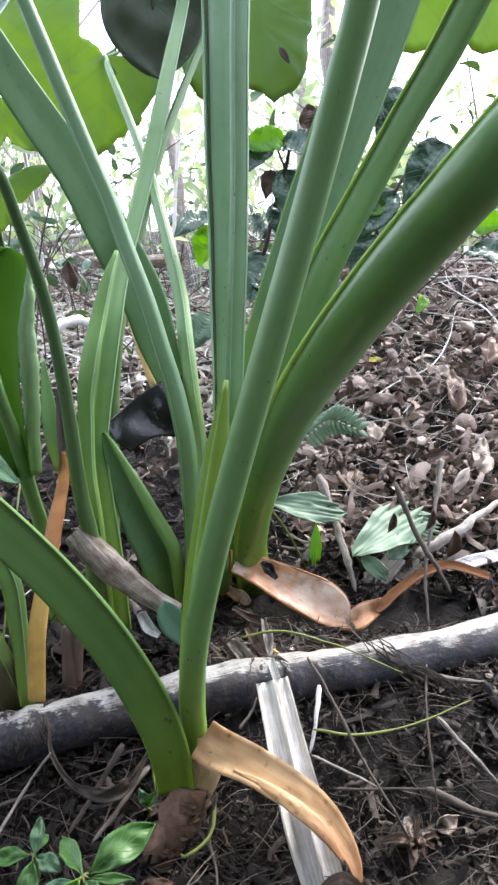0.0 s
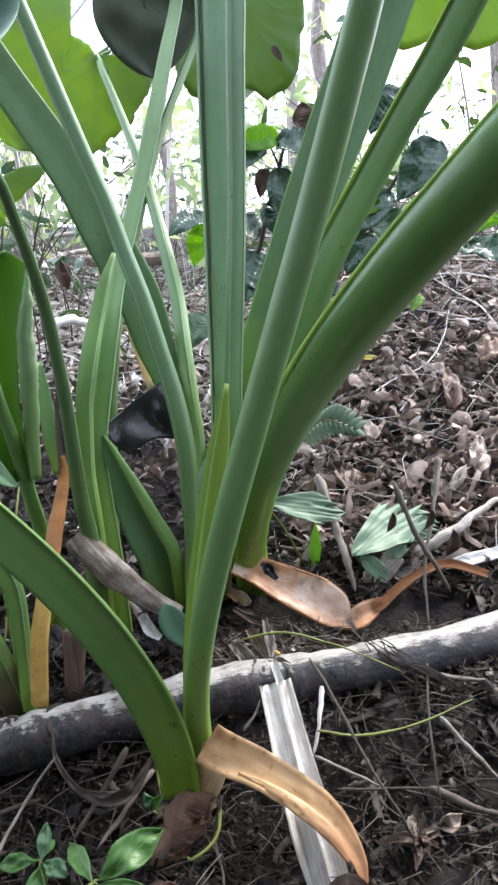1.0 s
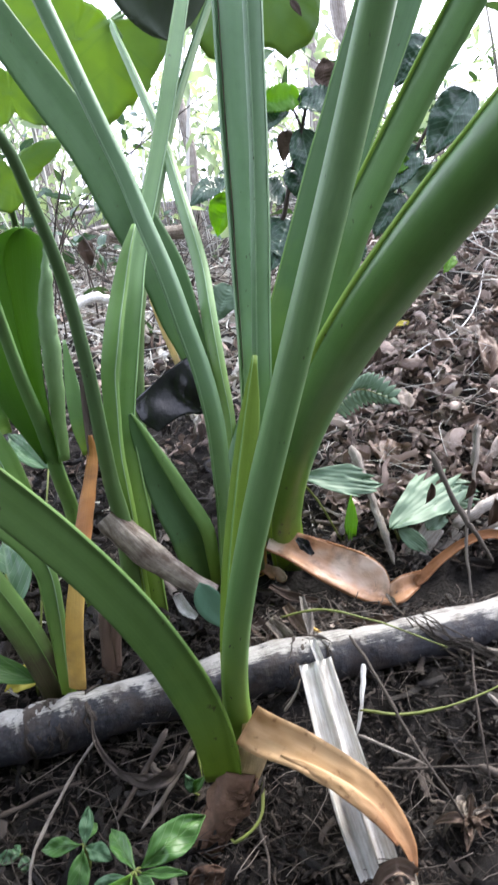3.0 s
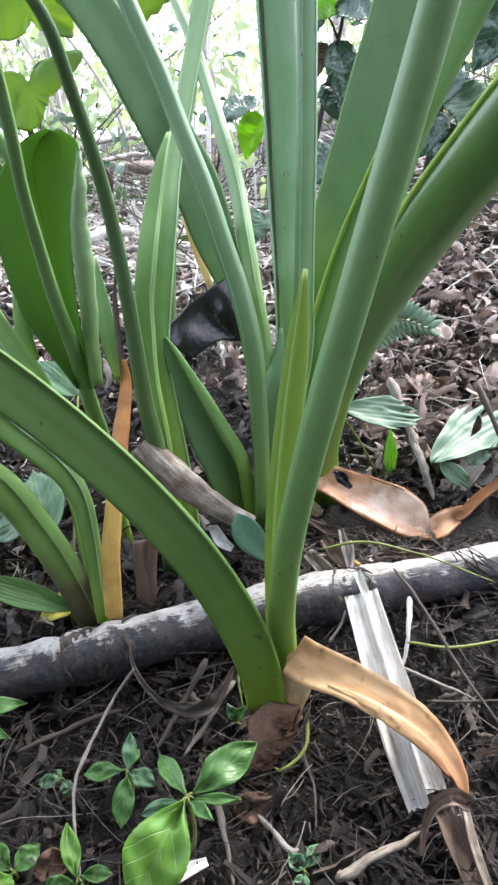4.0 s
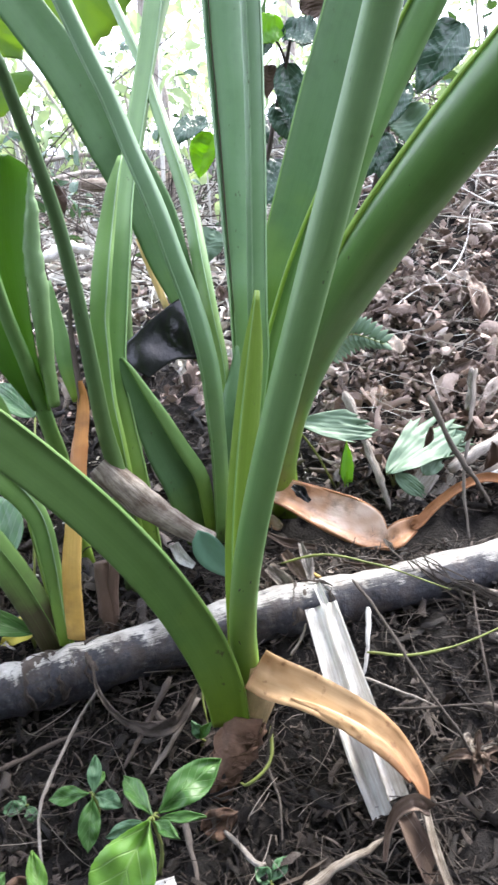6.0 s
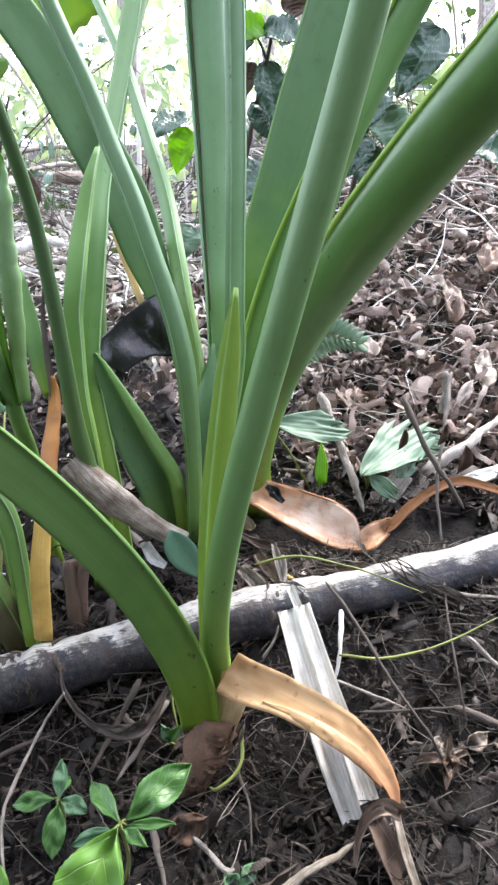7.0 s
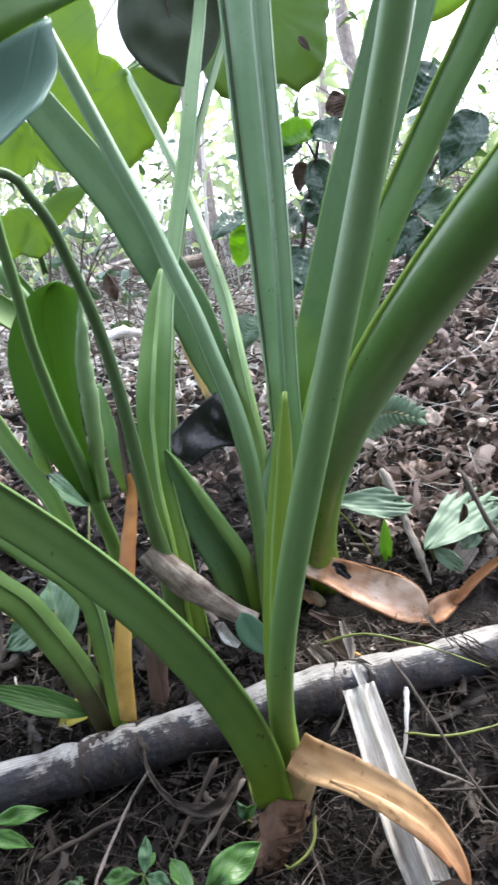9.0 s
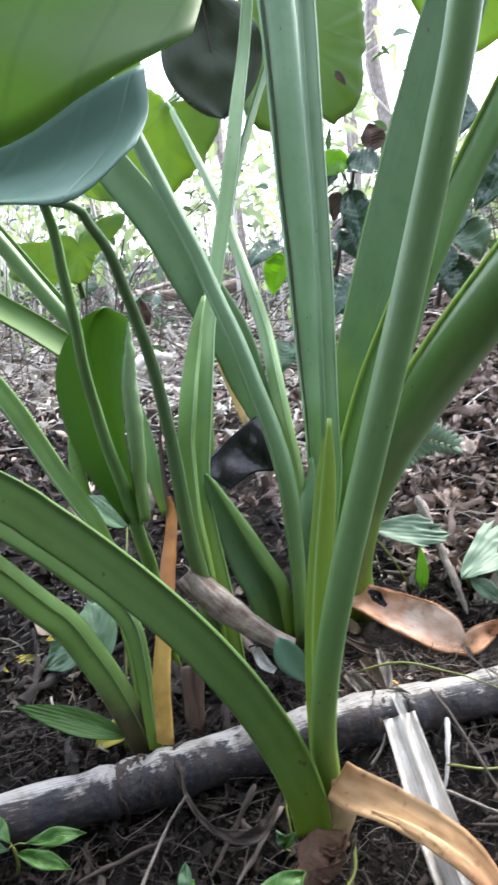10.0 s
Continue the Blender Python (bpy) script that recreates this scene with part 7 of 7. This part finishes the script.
def thicket():
    r = random.Random(21)
    pieces = [leaf_data(1.0, r.uniform(0.22, 0.5), 0.4, 0.4, 0.0, 0.25, 5, 2, s) for s in range(8)]
    made, spots, places = [], [], []
    for k in range(420):
        y = 2.5 + 5.0 * r.random() ** 0.8
        x = r.uniform(-0.6, 0.6) * y
        h = r.uniform(0.2, 0.7) * (0.6 + 0.35 * y) if k % 4 else r.uniform(0.8, 2.6)
        if x > 0.08 * y:
            h *= 0.4
        lean, back = r.gauss(0, 0.6), r.gauss(0, 0.4)
        line = curve([(0, 0, -0.05), (lean * h * 0.25, back * h * 0.3, h * 0.5), (lean * h, back * h, h * 0.95)], 7)
        rad = r.uniform(0.0015, 0.0045) if k % 4 else r.uniform(0.004, 0.012)
        made.append(skin(tube(line, (rad, rad * 0.5), 5, (1, 0.3, 0.1))))
        foot = Vector((x, y, float(land(x, y))))
        spots.append((Matrix.Translation(foot), k))
        for _ in range(r.randrange(6, 26)):
            p = foot + Vector(line[r.randrange(2, 7)]) + Vector((r.gauss(0, 0.05), r.gauss(0, 0.05), r.gauss(0, 0.05)))
            s = r.uniform(0.03, 0.12)
            places.append((Matrix.Translation(p) @ Euler((r.gauss(-0.3, 0.6), r.gauss(0, 0.6), r.uniform(0, 6.283))).to_matrix().to_4x4() @ Matrix.Diagonal((s, s, s, 1)), r.randrange(8)))
    ob = scatter("thicket", pieces, places, THICKET)
    tagged(ob, "bright overgrown thicket of small leaves behind", "undergrowth", kind="stuff")
    dark, feet, shade = [], [], []
    for k in range(170):
        y = 2.0 + 2.6 * r.random()
        x, h = r.uniform(-0.55, 0.5) * y, r.uniform(0.12, 0.75)
        lean, back = r.gauss(0, 0.55), r.gauss(0, 0.4)
        line = curve([(0, 0, -0.03), (lean * h * 0.2, back * h * 0.3, h * 0.5), (lean * h * 0.9 + r.gauss(0, 0.05), back * h, h)], 7)
        dark.append(skin(tube(line, (r.uniform(0.0015, 0.004), 0.001), 5, (1, 0.3, 0.1))))
        foot = Vector((x, y, float(land(x, y))))
        feet.append((Matrix.Translation(foot), k))
        for _ in range(r.randrange(2, 9)):
            at = foot + Vector(line[r.randrange(2, 7)]) + Vector((r.gauss(0, 0.03), r.gauss(0, 0.03), r.gauss(0, 0.03)))
            size = r.uniform(0.03, 0.09)
            shade.append((Matrix.Translation(at) @ Euler((r.gauss(0.6, 0.6), r.gauss(0, 0.6), r.uniform(0, 6.283))).to_matrix().to_4x4() @ Matrix.Diagonal((size, size, size, 1)), r.randrange(8)))
    tagged(scatter("dark_stems", dark, feet, TWIG_DARK), "thin dark crooked stems standing on the slope", "undergrowth", kind="stuff")
    tagged(scatter("low_growth", pieces, shade, SHRUB), "small dark green leaves on low stems behind", "undergrowth", kind="stuff")
    ob = scatter("saplings", made, spots, STRAW)
    tagged(ob, "thin bare stems and vines standing in the thicket", "undergrowth", kind="stuff")
    for x, y, rad, h in ((-0.36, 3.6, 0.028, 3.0), (0.48, 4.2, 0.045, 3.5), (0.36, 5.2, 0.05, 4.0), (-1.5, 5.0, 0.06, 4.0), (1.6, 4.6, 0.05, 4.0)):
        z = float(land(x, y))
        twig("tree_trunk", [(x, y, z - 0.1), (x + 0.02, y, z + h * 0.15), (x - 0.05, y, z + h * 0.3), (x + 0.03, y + 0.05, z + h * 0.55), (x - 0.04, y + 0.1, z + h)], (rad, rad * 0.85, rad * 0.7), TWIG_PALE, "thin grey-brown tree trunk in the thicket", "tree trunk", "background trunks", 12)


thicket()


def tree(x, y, height, spread, seed, leaves):
    """An unseen tree added to block light: trunk, limbs, and a crown of separate leaves in loose clumps."""
    r = random.Random(seed)
    z = float(land(x, y))
    ob = thing("blocking_tree", (x, y, z), "unseen small dark-leaved tree added to block light", "tree", "shade trees")
    top = (x + r.gauss(0, 0.15), y + r.gauss(0, 0.15), z + height)
    trunk = curve([(x, y, z - 0.1), (x + r.gauss(0, 0.06), y + r.gauss(0, 0.06), z + height * 0.45), top], 16)
    mesh_object("trunk", *skin(tube(trunk, (0.075, 0.05, 0.02), 10, (1, 0.2, 0.1), 0.25, seed)), TWIG, ob)
    pieces = [leaf_data(1.0, r.uniform(0.4, 0.6), 0.3, 0.25, 0.0, 0.15, 4, 2, s) for s in range(6)]
    places = []
    for k in range(9):
        a, start = k * 2.4 + r.random(), trunk[6 + k]
        tip = start + np.array((math.cos(a) * spread * r.uniform(0.6, 1.0), math.sin(a) * spread * r.uniform(0.6, 1.0), r.uniform(-0.2, 0.5)))
        limb = curve([start, (start + tip) / 2 + (0, 0, 0.12), tip], 9)
        mesh_object("limb", *skin(tube(limb, (0.03, 0.008), 7, (0.1, 0.2, 1), 0.2, k)), TWIG, ob)
        for _ in range(leaves // 9):
            at = Vector(limb[r.randrange(3, 9)]) + Vector((r.gauss(0, 0.24), r.gauss(0, 0.24), r.gauss(0, 0.18)))
            s = r.uniform(0.16, 0.32)
            places.append((Matrix.Translation(at) @ Euler((r.gauss(0, 0.5), r.gauss(0, 0.5), r.uniform(0, 6.283))).to_matrix().to_4x4() @ Matrix.Diagonal((s, s, s, 1)), r.randrange(6)))
    crown = scatter("crown", pieces, places, SHRUB, ob)
    crown["kind"] = "stuff"
    return ob


# Unseen trees added behind the camera to cut frontal sky light.
for k, (x, y, height, spread, leaves) in enumerate(((-1.5, -1.1, 2.7, 1.6, 800), (0.15, -1.5, 2.8, 1.6, 900), (1.7, -1.2, 2.7, 1.6, 800), (-0.7, -2.9, 2.9, 1.7, 700), (1.2, -3.0, 2.9, 1.7, 700), (-2.9, -2.4, 2.8, 1.7, 600), (3.0, -2.5, 2.8, 1.7, 600))):
    tree(x, y, height, spread, 50 + k, int(leaves * 0.7))


# Unseen leaf clumps added behind the camera, below the trees, to block low light.
def understorey():
    r = random.Random(71)
    pieces = [leaf_data(1.0, r.uniform(0.35, 0.6), 0.3, 0.25, 0.0, 0.15, 4, 2, s) for s in range(6)]
    places = []
    for k in range(46):
        x, y = r.uniform(-3.6, 3.6), r.uniform(-4.2, -1.3)
        h = r.uniform(0.5, 1.6)
        for _ in range(46):
            at = (x + r.gauss(0, 0.26), y + r.gauss(0, 0.26), float(land(x, y)) + h * r.random())
            s = r.uniform(0.12, 0.3)
            places.append((Matrix.Translation(at) @ Euler((r.gauss(0, 0.8), r.gauss(0, 0.8), r.uniform(0, 6.283))).to_matrix().to_4x4() @ Matrix.Diagonal((s, s, s, 1)), r.randrange(6)))
    ob = scatter("understorey", pieces, places, SHRUB)
    tagged(ob, "unseen dark broad-leaved undergrowth added to block light", "undergrowth", kind="stuff")


understorey()
